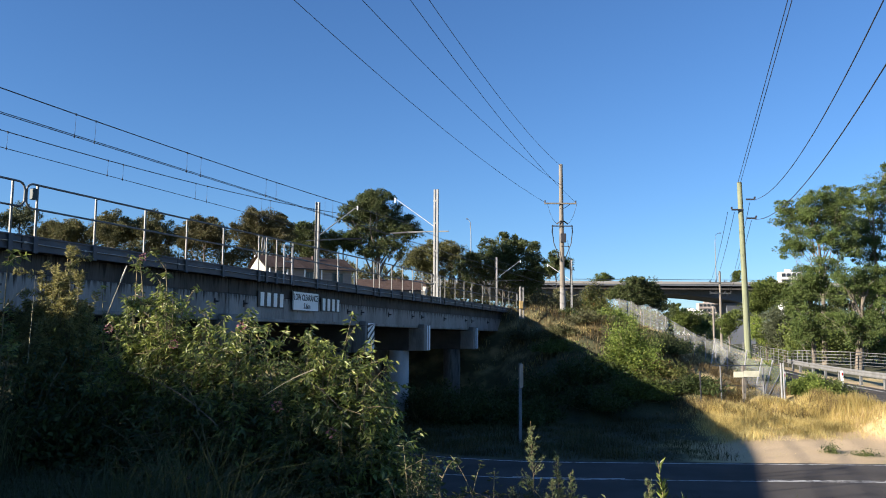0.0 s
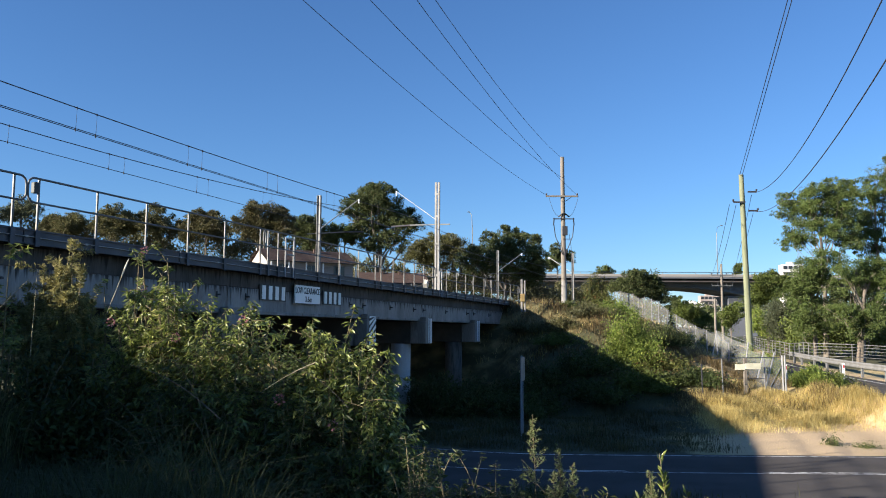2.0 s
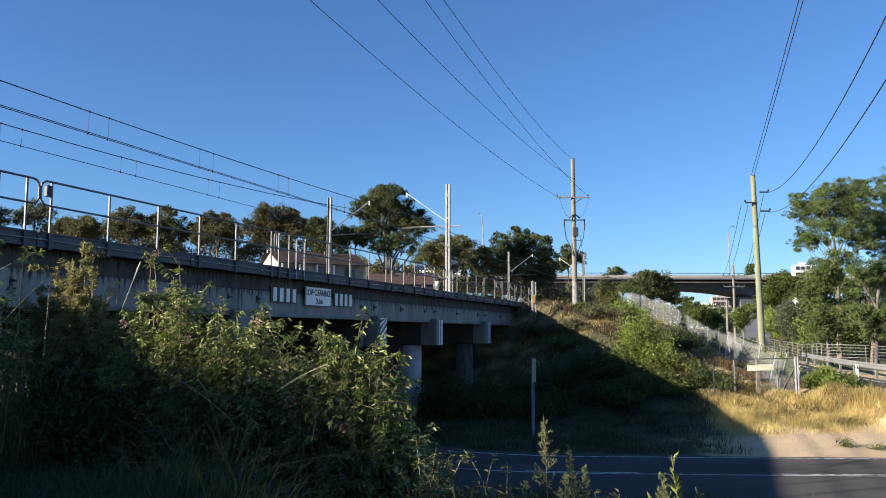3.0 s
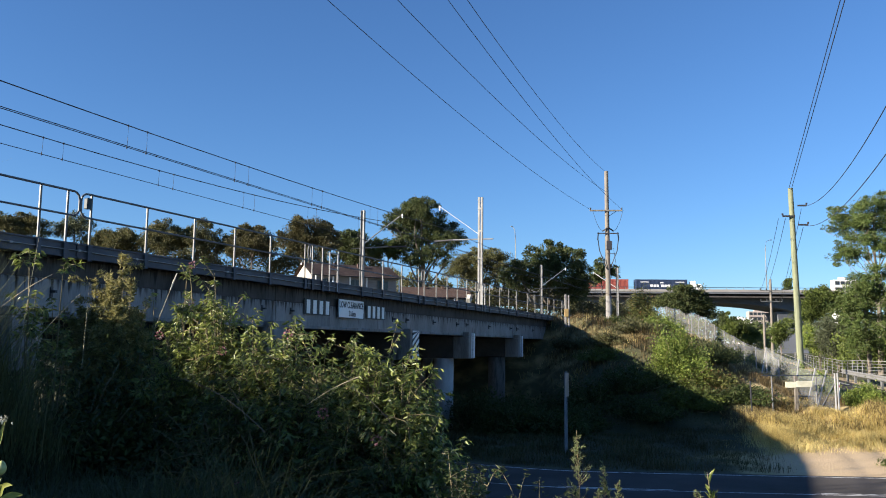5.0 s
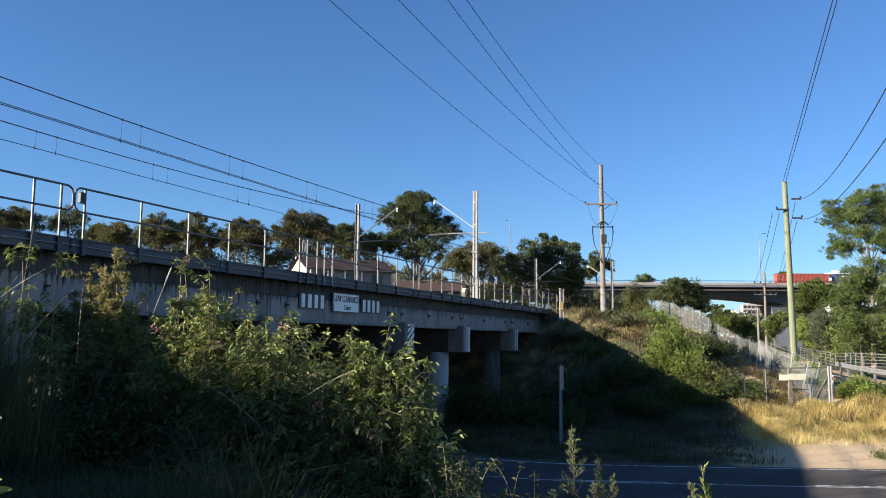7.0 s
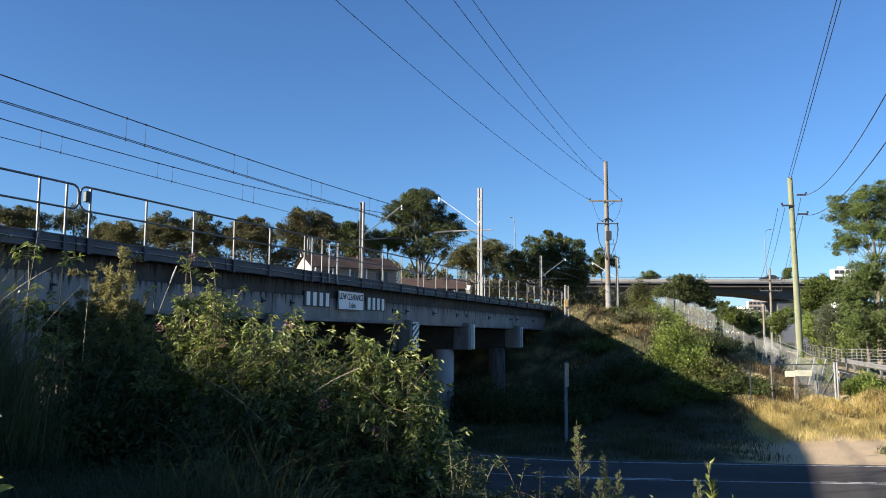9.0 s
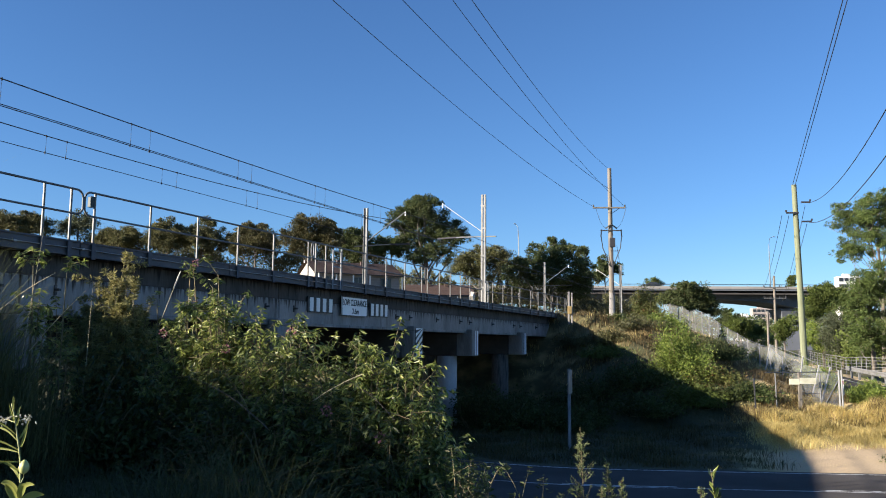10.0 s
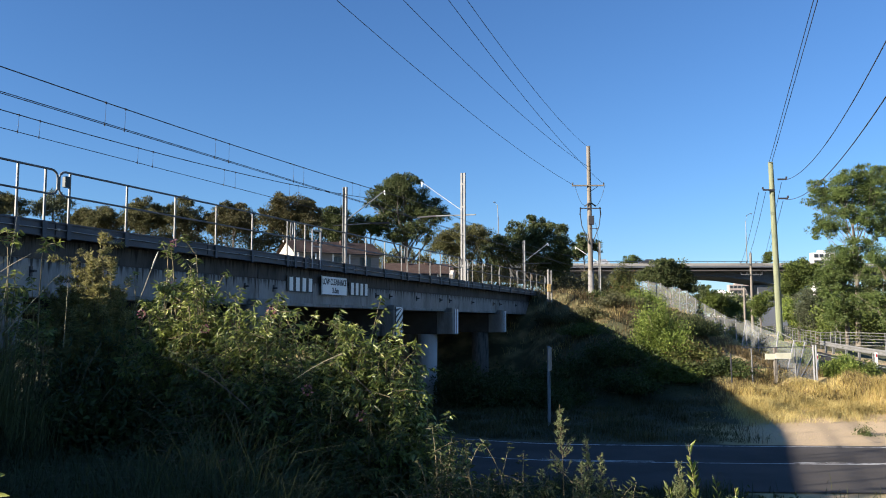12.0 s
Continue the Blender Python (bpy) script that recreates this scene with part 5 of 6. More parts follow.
# Straw grass copied in darker colours to paint the shade on the flat.
GRASS_SHADE = leafy("shade_dark_straw_grass", (0.05, 0.048, 0.018), (0.115, 0.10, 0.038), (0.05, 0.06, 0.02), 0.35, 0.6)


def off_roads(x, y):
    return (near_line(x, y, LANE) > 3.7) & (near_line(x, y, STREET[STREET[:, 1] < 120]) > 2.75)


# Straw blades stop near the shadow edge; darker blades take over inside it.
grass_patch("dry_grass", "tall straw-yellow grass on the sunny verge", GRASS_DRY, (8, 20), (29, 37), 46000, 0.34, 0.0055, 0.9,
            lambda x, y: off_roads(x, y) * step(y - 0.12 * (x - 10), 29.8, 31.4) * step(x - 0.12 * (y - 29), 9.2, 10.8), 301, 0.16)
grass_patch("straw_verge", "dense tall straw grass in front of the street", GRASS_STRAW, (9.8, 21), (30.6, 36.0), 34000, 0.46, 0.007, 0.7,
            lambda x, y: off_roads(x, y) * step(x - 0.2 * (y - 29), 9.2, 10.8) * step(y - 0.08 * (x - 12), 31.3, 32.2), 312, 0.14)
grass_patch("short_dry_grass", "short straw grass on flat ground", GRASS_DRY, (6, 24), (25.6, 36), 26000, 0.13, 0.006, 0.9,
            lambda x, y: off_roads(x, y) * step(x - 0.15 * (y - 26), 7.6, 9.2) * (1 - 0.975 * dirt_at(x, y)), 302, 0.2)
grass_patch("embankment_grass", "dry grass on the railway embankment", GRASS_DRY, (2, 20), (40, 92), 15000, 0.5, 0.014, 0.8,
            lambda x, y: 0.9 * off_roads(x, y) * (along(x, y)[1] > 43), 303, 0.25)
grass_patch("tall_reed_grass", "tall drooping grass at the top of the bank", REED, (-6.4, -4.3), (5.9, 8.4), 5200, 1.95, 0.0055, 0.6,
            lambda x, y: 1.0 + 0 * x, 307, 0.10)
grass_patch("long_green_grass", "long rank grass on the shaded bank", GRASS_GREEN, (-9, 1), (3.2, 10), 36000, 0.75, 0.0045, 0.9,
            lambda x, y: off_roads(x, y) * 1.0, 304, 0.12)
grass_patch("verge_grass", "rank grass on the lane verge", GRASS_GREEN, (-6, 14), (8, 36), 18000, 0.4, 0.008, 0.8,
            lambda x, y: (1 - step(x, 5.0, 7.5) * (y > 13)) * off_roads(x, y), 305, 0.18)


grass_patch("brown_weeds", "dry brown weeds along the old fence", WEED_BROWN, (9.5, 17.2), (34.0, 43), 15000, 0.5, 0.010, 0.9,
            lambda x, y: 0.9 * off_roads(x, y) * (np.sin(x * 2.1) * np.cos(y * 1.7 + x) > -0.2), 306, 0.2)


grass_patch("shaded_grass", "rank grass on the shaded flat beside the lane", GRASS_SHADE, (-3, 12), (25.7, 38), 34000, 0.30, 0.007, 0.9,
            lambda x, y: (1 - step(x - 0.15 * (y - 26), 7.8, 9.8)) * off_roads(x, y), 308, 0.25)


grass_patch("embankment_weeds", "brown weeds and straw on the embankment slope", WEED_BROWN, (4, 15), (41, 62), 22000, 0.55, 0.012, 0.8,
            lambda x, y: off_roads(x, y) * (along(x, y)[1] > 42) * 0.95, 309, 0.3)


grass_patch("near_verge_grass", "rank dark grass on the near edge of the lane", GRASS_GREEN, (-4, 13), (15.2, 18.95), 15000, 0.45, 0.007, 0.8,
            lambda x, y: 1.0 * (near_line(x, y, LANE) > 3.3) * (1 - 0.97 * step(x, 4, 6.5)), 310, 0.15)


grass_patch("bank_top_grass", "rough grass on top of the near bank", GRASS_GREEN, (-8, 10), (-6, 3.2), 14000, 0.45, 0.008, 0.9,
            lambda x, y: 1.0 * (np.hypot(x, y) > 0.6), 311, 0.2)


def far_woods(name, label, runs, seed, leaf, n, size, up=0.5):
    """Undergrowth and far woods along lines (start, end, depth, height)."""
    r = np.random.default_rng(seed)
    pos = []
    for a, b, dp, h, share in runs:
        m = int(n * share)
        u = r.random(m)
        x, y = a[0] + (b[0] - a[0]) * u, a[1] + (b[1] - a[1]) * u + r.normal(size=m) * dp
        hh = h * (0.80 + 0.20 * np.sin(u * 37 + 1.3 * np.sin(u * 91)) * np.sin(u * 17 + 2))
        z = ground_z(x, y) + hh * r.random(m) ** up
        pos.append(np.stack([x, y, z], 1))
    pos = np.concatenate(pos)
    v, f = leaf_arrays(pos, r.normal(size=pos.shape) + [0, 0, 0.2], size, size * 0.55, r=r)
    tagged(from_arrays(name, v, f, leaf), label, "undergrowth", kind="stuff")


far_woods("undergrowth", "dense dark undergrowth behind the railway", [((-80, 114), (-14, 110), 2, 13.6, 0.85), ((-14, 124), (16, 128), 2.5, 10.5, 0.25), ((-14, 121), (19, 127), 2.0, 5.5, 0.12), ((14, 132), (30, 150), 2.5, 7.0, 0.15)], 501, LEAF_OLIVE, 66000, 0.32, 0.2)
far_woods("roadside_undergrowth", "green undergrowth behind the footway railing", [((31.5, 74), (36, 92), 0.8, 3.0, 0.2), ((30, 71), (50, 70), 1.2, 3.6, 0.45), ((40, 122), (52, 150), 2.0, 4.0, 0.15), ((26, 118), (38, 150), 2.5, 4.5, 0.2)], 502, LEAF_GREEN, 26000, 0.26)
far_woods("far_woods", "wooded rise in the far distance", [((-400, 420), (60, 460), 8, 16, 0.4), ((120, 420), (520, 440), 8, 15, 0.35), ((60, 700), (420, 720), 12, 10, 0.2), ((44, 245), (100, 262), 3, 7.5, 0.12)], 503, LEAF_TREE, 30000, 1.3)

# ---- roadside furniture ----


def mesh_material():
    """Chain-link too fine to tell wire from gap: mostly clear, with grey wire."""
    m = bpy.data.materials.new("chain_link_wire")
    m.use_nodes = True
    n, link = m.node_tree.nodes, m.node_tree.links.new
    bsdf, out = n["Principled BSDF"], n["Material Output"]
    bsdf.inputs["Base Color"].default_value = (0.42, 0.43, 0.42, 1)
    bsdf.inputs["Roughness"].default_value = 0.6
    co, mp, ch = n.new("ShaderNodeTexCoord"), n.new("ShaderNodeMapping"), n.new("ShaderNodeTexNoise")
    link(co.outputs["Object"], mp.inputs[0])
    link(mp.outputs[0], ch.inputs["Vector"])
    ch.inputs["Scale"].default_value = 3.0
    mr = n.new("ShaderNodeMapRange")
    mr.inputs["To Min"].default_value, mr.inputs["To Max"].default_value = 0.10, 0.26
    link(ch.outputs[0], mr.inputs[0])
    tr, mix = n.new("ShaderNodeBsdfTransparent"), n.new("ShaderNodeMixShader")
    link(mr.outputs[0], mix.inputs[0])
    link(tr.outputs[0], mix.inputs[1])
    link(bsdf.outputs[0], mix.inputs[2])
    link(mix.outputs[0], out.inputs[0])
    return m


CHAIN = mesh_material()


def sheet_between(name, a, b, za, zb, h, parent, lean=(0, 0)):
    """A slightly wavy upright wire sheet of several columns."""
    n = 7
    vs = []
    for i in range(n):
        u = i / (n - 1)
        x, y, z = a[0] + (b[0] - a[0]) * u, a[1] + (b[1] - a[1]) * u, za + (zb - za) * u
        w = 0.03 * math.sin(u * 9)
        for k in (0, 0.5, 1):
            vs.append((x + lean[0] * k + w * k, y + lean[1] * k + w * k, z + 0.03 + (h - 0.05 * math.sin(u * math.pi)) * k))
    f = [(i * 3 + k, i * 3 + 3 + k, i * 3 + 4 + k, i * 3 + 1 + k) for i in range(n - 1) for k in (0, 1)]
    return from_arrays(name, np.array(vs), np.array(f), CHAIN, parent)


def build_fence():
    line = smooth_line([(15.35, 44), (16.7, 54), (18.0, 68), (19.2, 84), (19.5, 92)], 3.0)
    t = thing("chain_link_fence", "tall galvanised chain-link fence climbing the embankment", "fence")
    pz = [float(ground_z(*p)) for p in line]
    hs = np.linspace(1.55, 3.0, len(line)) - 0.25 * np.sin(np.linspace(0, np.pi, len(line)))
    for (x, y), z, h in zip(line, pz, hs):
        tubes("post", [(np.array([(x, y, z - 0.3), (x, y, z + h)]), 0.034)], GALV, t, "", 6)
    for i in range(len(line) - 1):
        sheet_between("wire_mesh", line[i], line[i + 1], pz[i], pz[i + 1], (hs[i] + hs[i + 1]) / 2 - 0.1, t)
        tubes("top_wire", [(np.array([(*line[i], pz[i] + hs[i] - 0.07), (*line[i + 1], pz[i + 1] + hs[i + 1] - 0.07)]), 0.018)], GALV, t, "", 4)
    # fallen stretch
    t = thing("sagging_fence", "leaning chain-link fence fallen over near the gate", "fence")
    feet = [(14.42, 44.0, 2.2), (15.0, 41.0, 1.5), (14.5, 38.0, 1.5), (14.28, 36.5, 1.2)]
    tops = [(14.74, 44.0, 3.83), (15.25, 40.9, 3.26), (14.82, 37.9, 2.9), (14.75, 36.5, 2.86)]
    for a, b in zip(feet, tops):
        tubes("post", [(np.array([a, b]), 0.035)], GALV_PALE, t, "", 6)
    for i in range(3):
        a, b = feet[i], feet[i + 1]
        sheet_between("wire_mesh", a[:2], b[:2], a[2], b[2], min(tops[i][2] - a[2], tops[i + 1][2] - b[2]) - 0.05, t, (tops[i][0] - a[0], 0))
        tubes("top_wire", [(np.array([tops[i], tops[i + 1]]), 0.01)], GALV, t, "", 4)
    # low front fence with gate post
    t = thing("front_fence", "low rusty wire fence with a thick gate post", "fence")
    y = 36.4
    for x, r, z0, zt in ((11.5, 0.035, 1.2, 2.36), (12.4, 0.03, 1.2, 2.58), (14.27, 0.03, 1.2, 2.58)):
        tubes("post", [(np.array([(x, y, z0 - 0.4), (x - 0.03, y, zt)]), r)], DARK_STEEL if x < 12 else GALV, t, "", 6)
    for x in (15.06, 15.17):
        z = float(ground_z(x, y))
        tubes("gate_post", [(np.array([(x, y, z - 0.3), (x - 0.02, y, 2.74)]), 0.042)], GALV_PALE, t, "thick pale gate post", 8)
    tubes("top_rail", [(np.array([(11.95, y, 2.60), (15.06, y, 2.66)]), 0.02)], GALV, t, "", 6)
    tubes("lower_rail", [(np.array([(12.4, y, 1.75), (14.3, y, 1.72)]), 0.016)], GALV_DULL, t, "", 6)
    sheet_between("wire_mesh", (13.4, y), (15.06, y), 1.2, 1.2, 1.4, t)
    tubes("brace", [(np.array([(14.45, y, 1.3), (15.05, y, 2.35)]), 0.026)], GALV, t, "", 6)
    # notice board
    t = thing("notice_board", "two blank cream notice boards on a brown timber post", "sign", pose(13.33, 36.2, float(ground_z(13.33, 36.2))))
    g = t.location.z
    cream = mixed("faded_cream_board", (0.46, 0.45, 0.33), (0.60, 0.59, 0.46), 3, 0.7, 0.05)
    part("post", box(-0.07, 0.07, -0.02, 0.1, -0.3, 2.62 - g, 0.015), WOOD_POLE, t)
    part("board", box(-0.46, -0.03, -0.045, -0.022, 2.11 - g, 2.36 - g, 0.004), cream, t, "pale cream blank board")
    part("board", box(-0.02, 0.66, -0.06, -0.037, 2.14 - g, 2.40 - g, 0.004), cream, t, "pale cream blank board")


def build_guardrail():
    p = STREET[(STREET[:, 1] > 33) & (STREET[:, 1] < 63)]
    d = unit(np.gradient(p, axis=0))
    off = p + np.stack([d[:, 1], -d[:, 0]], 1) * 2.15
    z = np.interp(off[:, 1], *STREET_Z)
    t = thing("guardrail", "galvanised W-beam guardrail on short posts beside the street", "guardrail", kind="")
    prof = [(0, 0.46), (0.04, 0.50), (0.04, 0.56), (-0.03, 0.60), (0.04, 0.66), (0.04, 0.72), (0, 0.77)]
    vs, fs = [], []
    for i, (q, zz) in enumerate(zip(off, z)):
        nrm = np.array([d[i][1], -d[i][0]])
        vs += [(*(q - nrm * a), zz + b) for a, b in prof]
    k = len(prof)
    fs = [(i * k + j, (i + 1) * k + j, (i + 1) * k + j + 1, i * k + j + 1) for i in range(len(off) - 1) for j in range(k - 1)]
    from_arrays("beam", np.array(vs), np.array(fs), GALV, t)
    for i in range(0, len(off), 2):
        nrm = np.array([d[i][1], -d[i][0]])
        x, y = off[i] + nrm * 0.13
        part("post", box(x - 0.07, x + 0.07, y - 0.06, y + 0.06, z[i] - 0.4, z[i] + 0.72, 0.01), GALV_DULL, t)
        part("spacer", box(x - 0.12, x - 0.07, y - 0.05, y + 0.05, z[i] + 0.48, z[i] + 0.72), WOOD_POLE, t)


def build_footway_railing(pts, label):
    line = smooth_line(pts, 1.9)
    t = thing("footway_railing", label, "railing", group="footway railings")
    z = np.array([float(ground_z(*p)) for p in line]) + 0.12
    for h in (0.22, 0.46, 0.70, 0.94, 1.16):
        tubes("rail", [(np.c_[line, z + h], 0.017 if h < 1 else 0.028)], GALV, t, "", 6)
    for q, zz in zip(line, z):
        tubes("post", [(np.array([(*q, zz - 0.4), (*q, zz + 1.17)]), 0.03)], GALV, t, "", 6)


def build_guide_post(x, y):
    z = float(ground_z(x, y))
    t = thing("guide_post", "white roadside guide post with a red reflector", "guide post", pose(x, y, z))
    part("post", box(-0.06, 0.06, -0.02, 0.02, -0.2, 1.0, 0.008), WHITE, t)
    part("reflector", box(-0.035, 0.035, -0.026, -0.02, 0.78, 0.92), plain("red_reflector", (0.4, 0.02, 0.015), 0.3), t, "red reflector")


def build_lane_sign():
    x, y = 2.95, 30.2
    z = float(ground_z(x, y))
    t = thing("road_sign", "road sign on two thin posts seen nearly edge-on", "sign", pose(x, y, z, 0, 0, 76))
    for k in (-0.18, 0.18):
        tubes("post", [(np.array([(k, 0, -0.3), (k, 0, 2.85)]), 0.03)], GALV, t, "", 8)
    part("board", box(-0.45, 0.45, -0.05, -0.032, 1.95, 2.8, 0.01), GALV, t, "pale sign board")
    part("back_rail", box(-0.4, 0.4, -0.032, -0.02, 2.2, 2.24), GALV_DULL, t)


CREAM_BOX = mixed("cream_metal_box", (0.46, 0.44, 0.38), (0.56, 0.54, 0.47), 4, 0.6, 0.05)


def build_equipment_box():
    t = thing("equipment_box", "white tilted metal equipment box on the bridge walkway", "box", BR @ pose(-0.32, 35.76, 5.70, 0, 0, 8))
    m = pose(0, 0, 0.11, -36, 8, 0)
    part("case", box(-0.10, 0.10, -0.19, 0.19, 0.02, 0.24, 0.02, m=m), CREAM_BOX, t)
    part("lid", box(-0.11, 0.11, -0.20, 0.20, 0.242, 0.262, 0.01, m=m), CREAM_BOX, t)


build_equipment_box()
build_fence()
build_guardrail()
build_footway_railing([(44, 56), (39, 58.5), (33.5, 61.0), (28.9, 64)], "pale metal pedestrian railing beside the street")
build_footway_railing([(28.9, 64), (28.6, 65), (28.3, 66)], "dark metal pedestrian railing beside the street")
build_footway_railing([(28.3, 66), (30.0, 74), (33.4, 87), (38.6, 105)], "pale metal pedestrian railing beside the street")
build_guide_post(18.9, 38.8)
build_guide_post(16.1, 38.6)
build_lane_sign()

# ---- houses and far buildings ----


WALL_SHADE = mixed("shaded_wall_grey", (0.17, 0.168, 0.175), (0.25, 0.247, 0.255), 2, 0.8, 0.2, stretch=(0.4, 1, 4))


def build_house(x, y, yaw, length, half, ridge, eave, base, label, wall=RENDER_WALL):
    """A gabled house: local x runs along the ridge."""
    t = thing("house", label, "house", pose(x, y, base, 0, 0, yaw))
    r, e = ridge - base, eave - base
    bm = bmesh.new()
    prof = [(-half + 0.35, 0), (half - 0.35, 0), (half - 0.35, e), (0, r - 0.18), (-half + 0.35, e)]
    a = [bm.verts.new((0.25, yy, zz)) for yy, zz in prof]
    b = [bm.verts.new((length - 0.25, yy, zz)) for yy, zz in prof]
    bm.faces.new(a[::-1]), bm.faces.new(b)
    for i in range(5):
        j = (i + 1) % 5
        bm.faces.new((a[i], a[j], b[j], b[i]))
    bmesh.ops.recalc_face_normals(bm, faces=bm.faces)
    part("wall", bm, wall, t, "pale walls with a gable end")
    for sg in (-1, 1):
        bm = bmesh.new()
        n, dz, last = 12, r - e + 0.15, None
        for i in range(n):
            for u, lift in ((i / n, 0.06), ((i + 1) / n, 0.02)):
                row = [bm.verts.new((xx, sg * (half + 0.2) * (1 - u), e - 0.15 + dz * u + lift)) for xx in (0, length)]
                if last:
                    bm.faces.new((last[0], last[1], row[1], row[0]))
                last = row
        part("roof", bm, ROOF_TILE, t, "brown tiled roof slope")
        tubes("gutter", [(np.array([(0, sg * (half + 0.25), e - 0.16), (length, sg * (half + 0.25), e - 0.16)]), 0.05)], DARK_STEEL, t)
        for wx in np.arange(0.5, length, 1.55):
            part("verandah_post", box(wx - 0.05, wx + 0.05, sg * (half + 0.1) - 0.05, sg * (half + 0.1) + 0.05, 0, e - 0.2), WHITE, t, "white verandah post")
    part("barge_board", box(-0.03, 0.0, -0.08, 0.08, r - 0.2, r), WHITE, t)
    # Added panel; its bluish grey paints the shade on the long wall.
    if half > 1:
        part("wall_shade_panel", box(0.3, length - 0.3, -half + 0.325, -half + 0.345, 0.2, e - 0.2), WALL_SHADE, t, "grey panel painting shade on the long wall")
    for wx in np.arange(1.6, length - 1, 2.6):
        w = part("window", box(wx - 0.55, wx + 0.55, -half + 0.30, -half + 0.36, e - 1.45, e - 0.35, 0.01), GALV_DULL, t)
        part("pane", box(wx - 0.48, wx - 0.03, -half + 0.285, -half + 0.298, e - 1.38, e - 0.42), GLASS_DARK, w)
        part("pane", box(wx + 0.03, wx + 0.48, -half + 0.285, -half + 0.298, e - 1.38, e - 0.42), GLASS_DARK, w)
    for wx in (length * 0.35, length * 0.62):
        part("vent", box(wx - 0.15, wx + 0.15, -0.7, -0.4, r - 0.45, r + 0.12), ROOF_TILE, t)
    return t


build_house(-16.2, 71.5, 29, 8.4, 2.7, 10.95, 9.85, 5.6, "house with brown tiled roof and pale gable behind the railway")
build_house(-8.6, 83, 10, 7.0, 3.4, 9.7, 8.6, 5.6, "low house with a weathered brown roof behind the railway", ROOF_TILE)


def build_block(name, x, y, w, d, z0, h, storeys, bays, wall, label):
    t = thing(name, label, "building", pose(x, y, z0))
    part("wall", box(0, w, 0, d, 0, h, 0.1), wall, t)
    part("roof", box(w * 0.3, w * 0.6, d * 0.3, d * 0.7, h, h + 1.2, 0.05), wall, t, "plant room on the roof")
    sh = h / storeys
    for i in range(storeys):
        for j in range(bays):
            bw = w / bays
            part("window", box(j * bw + bw * 0.15, (j + 1) * bw - bw * 0.15, -0.25, -0.05, i * sh + sh * 0.35, i * sh + sh * 0.8), GLASS_DARK, t)
        part("slab_edge", box(-0.3, w + 0.3, -0.9, 0.0, i * sh - 0.12, i * sh + 0.18), wall, t)


TAN = mixed("tan_masonry", (0.29, 0.245, 0.215), (0.37, 0.32, 0.285), 0.05, 0.9, 0.0, fine=0.6)
PALE_B = mixed("pale_masonry", (0.62, 0.60, 0.57), (0.74, 0.72, 0.69), 0.05, 0.9, 0.0, fine=0.6)
build_block("apartment_building", 146.2, 350, 9, 4, 5, 28.2, 9, 4, PALE_B, "white apartment tower beyond the trees")
build_block("office_building", 178, 600, 15, 6, 4, 22, 6, 6, PALE_B, "pale low building under the overpass")
build_block("office_building", 196, 620, 15, 6, 4, 28, 7, 5, TAN, "tan brick building under the overpass")
build_block("office_building", 204, 560, 8, 5, 4, 26, 7, 3, PALE_B, "white building under the overpass")


def build_street_lamp(x, y, z0, z1, reach, label):
    t = thing("street_lamp", label, "street lamp", pose(x, y, z0))
    h = z1 - z0
    tubes("pole", [(np.array([(0, 0, 0), (0, 0, h * 0.85), (reach * 0.25, 0, h * 0.97), (reach, 0, h)]), (0.13, 0.08, 0.06, 0.05))], GALV, t, "", 8)
    part("lantern", box(min(reach, reach * 1.6), max(reach, reach * 1.6), -0.18, 0.18, h - 0.08, h + 0.08, 0.03), GALV_DULL, t)


build_street_lamp(69.0, 204, 17.0, 30.6, 1.0, "tall slim street lamp on the overpass")
build_street_lamp(6.0, 158, 5.3, 27.0, -0.6, "tall slim lamp mast beyond the railway")


def build_distant_pole(x, y, top, label):
    z = float(ground_z(x, y))
    t = timber_pole("utility_pole", (x, y, z), (x, y, top), 0.2, 0.14, WOOD_POLE, label)
    for h in (1.6, 3.0):
        part("crossarm", box(-1.4, 1.4, -0.25, -0.15, top - z - h, top - z - h + 0.10), GALV_DULL, t)
        for k in (-1.4, -0.6, 0.6, 1.4):
            part("insulator", box(k - 0.06, k + 0.06, -0.25, -0.13, top - z - h + 0.14, top - z - h + 0.34), DARK_STEEL, t)


build_distant_pole(37.7, 110, 13.0, "distant timber power pole with two crossarms")
timber_pole("utility_pole", (31.7, 95, float(ground_z(31.7, 95))), (31.7, 95, 7.7), 0.15, 0.12, WOOD_POLE, "short dark timber pole beside the street")
for k, z in ((-0.93, 12.9), (-0.45, 12.9), (0.68, 13.6), (0.76, 12.3)):
    line_wire("dark power cable between two timber poles", ((21.6 + k, 58.2, z), (37.7 + k * 1.4, 110, 11.5 if k < 0 else 9.7)), 0.5)

# ---- plants near the camera ----


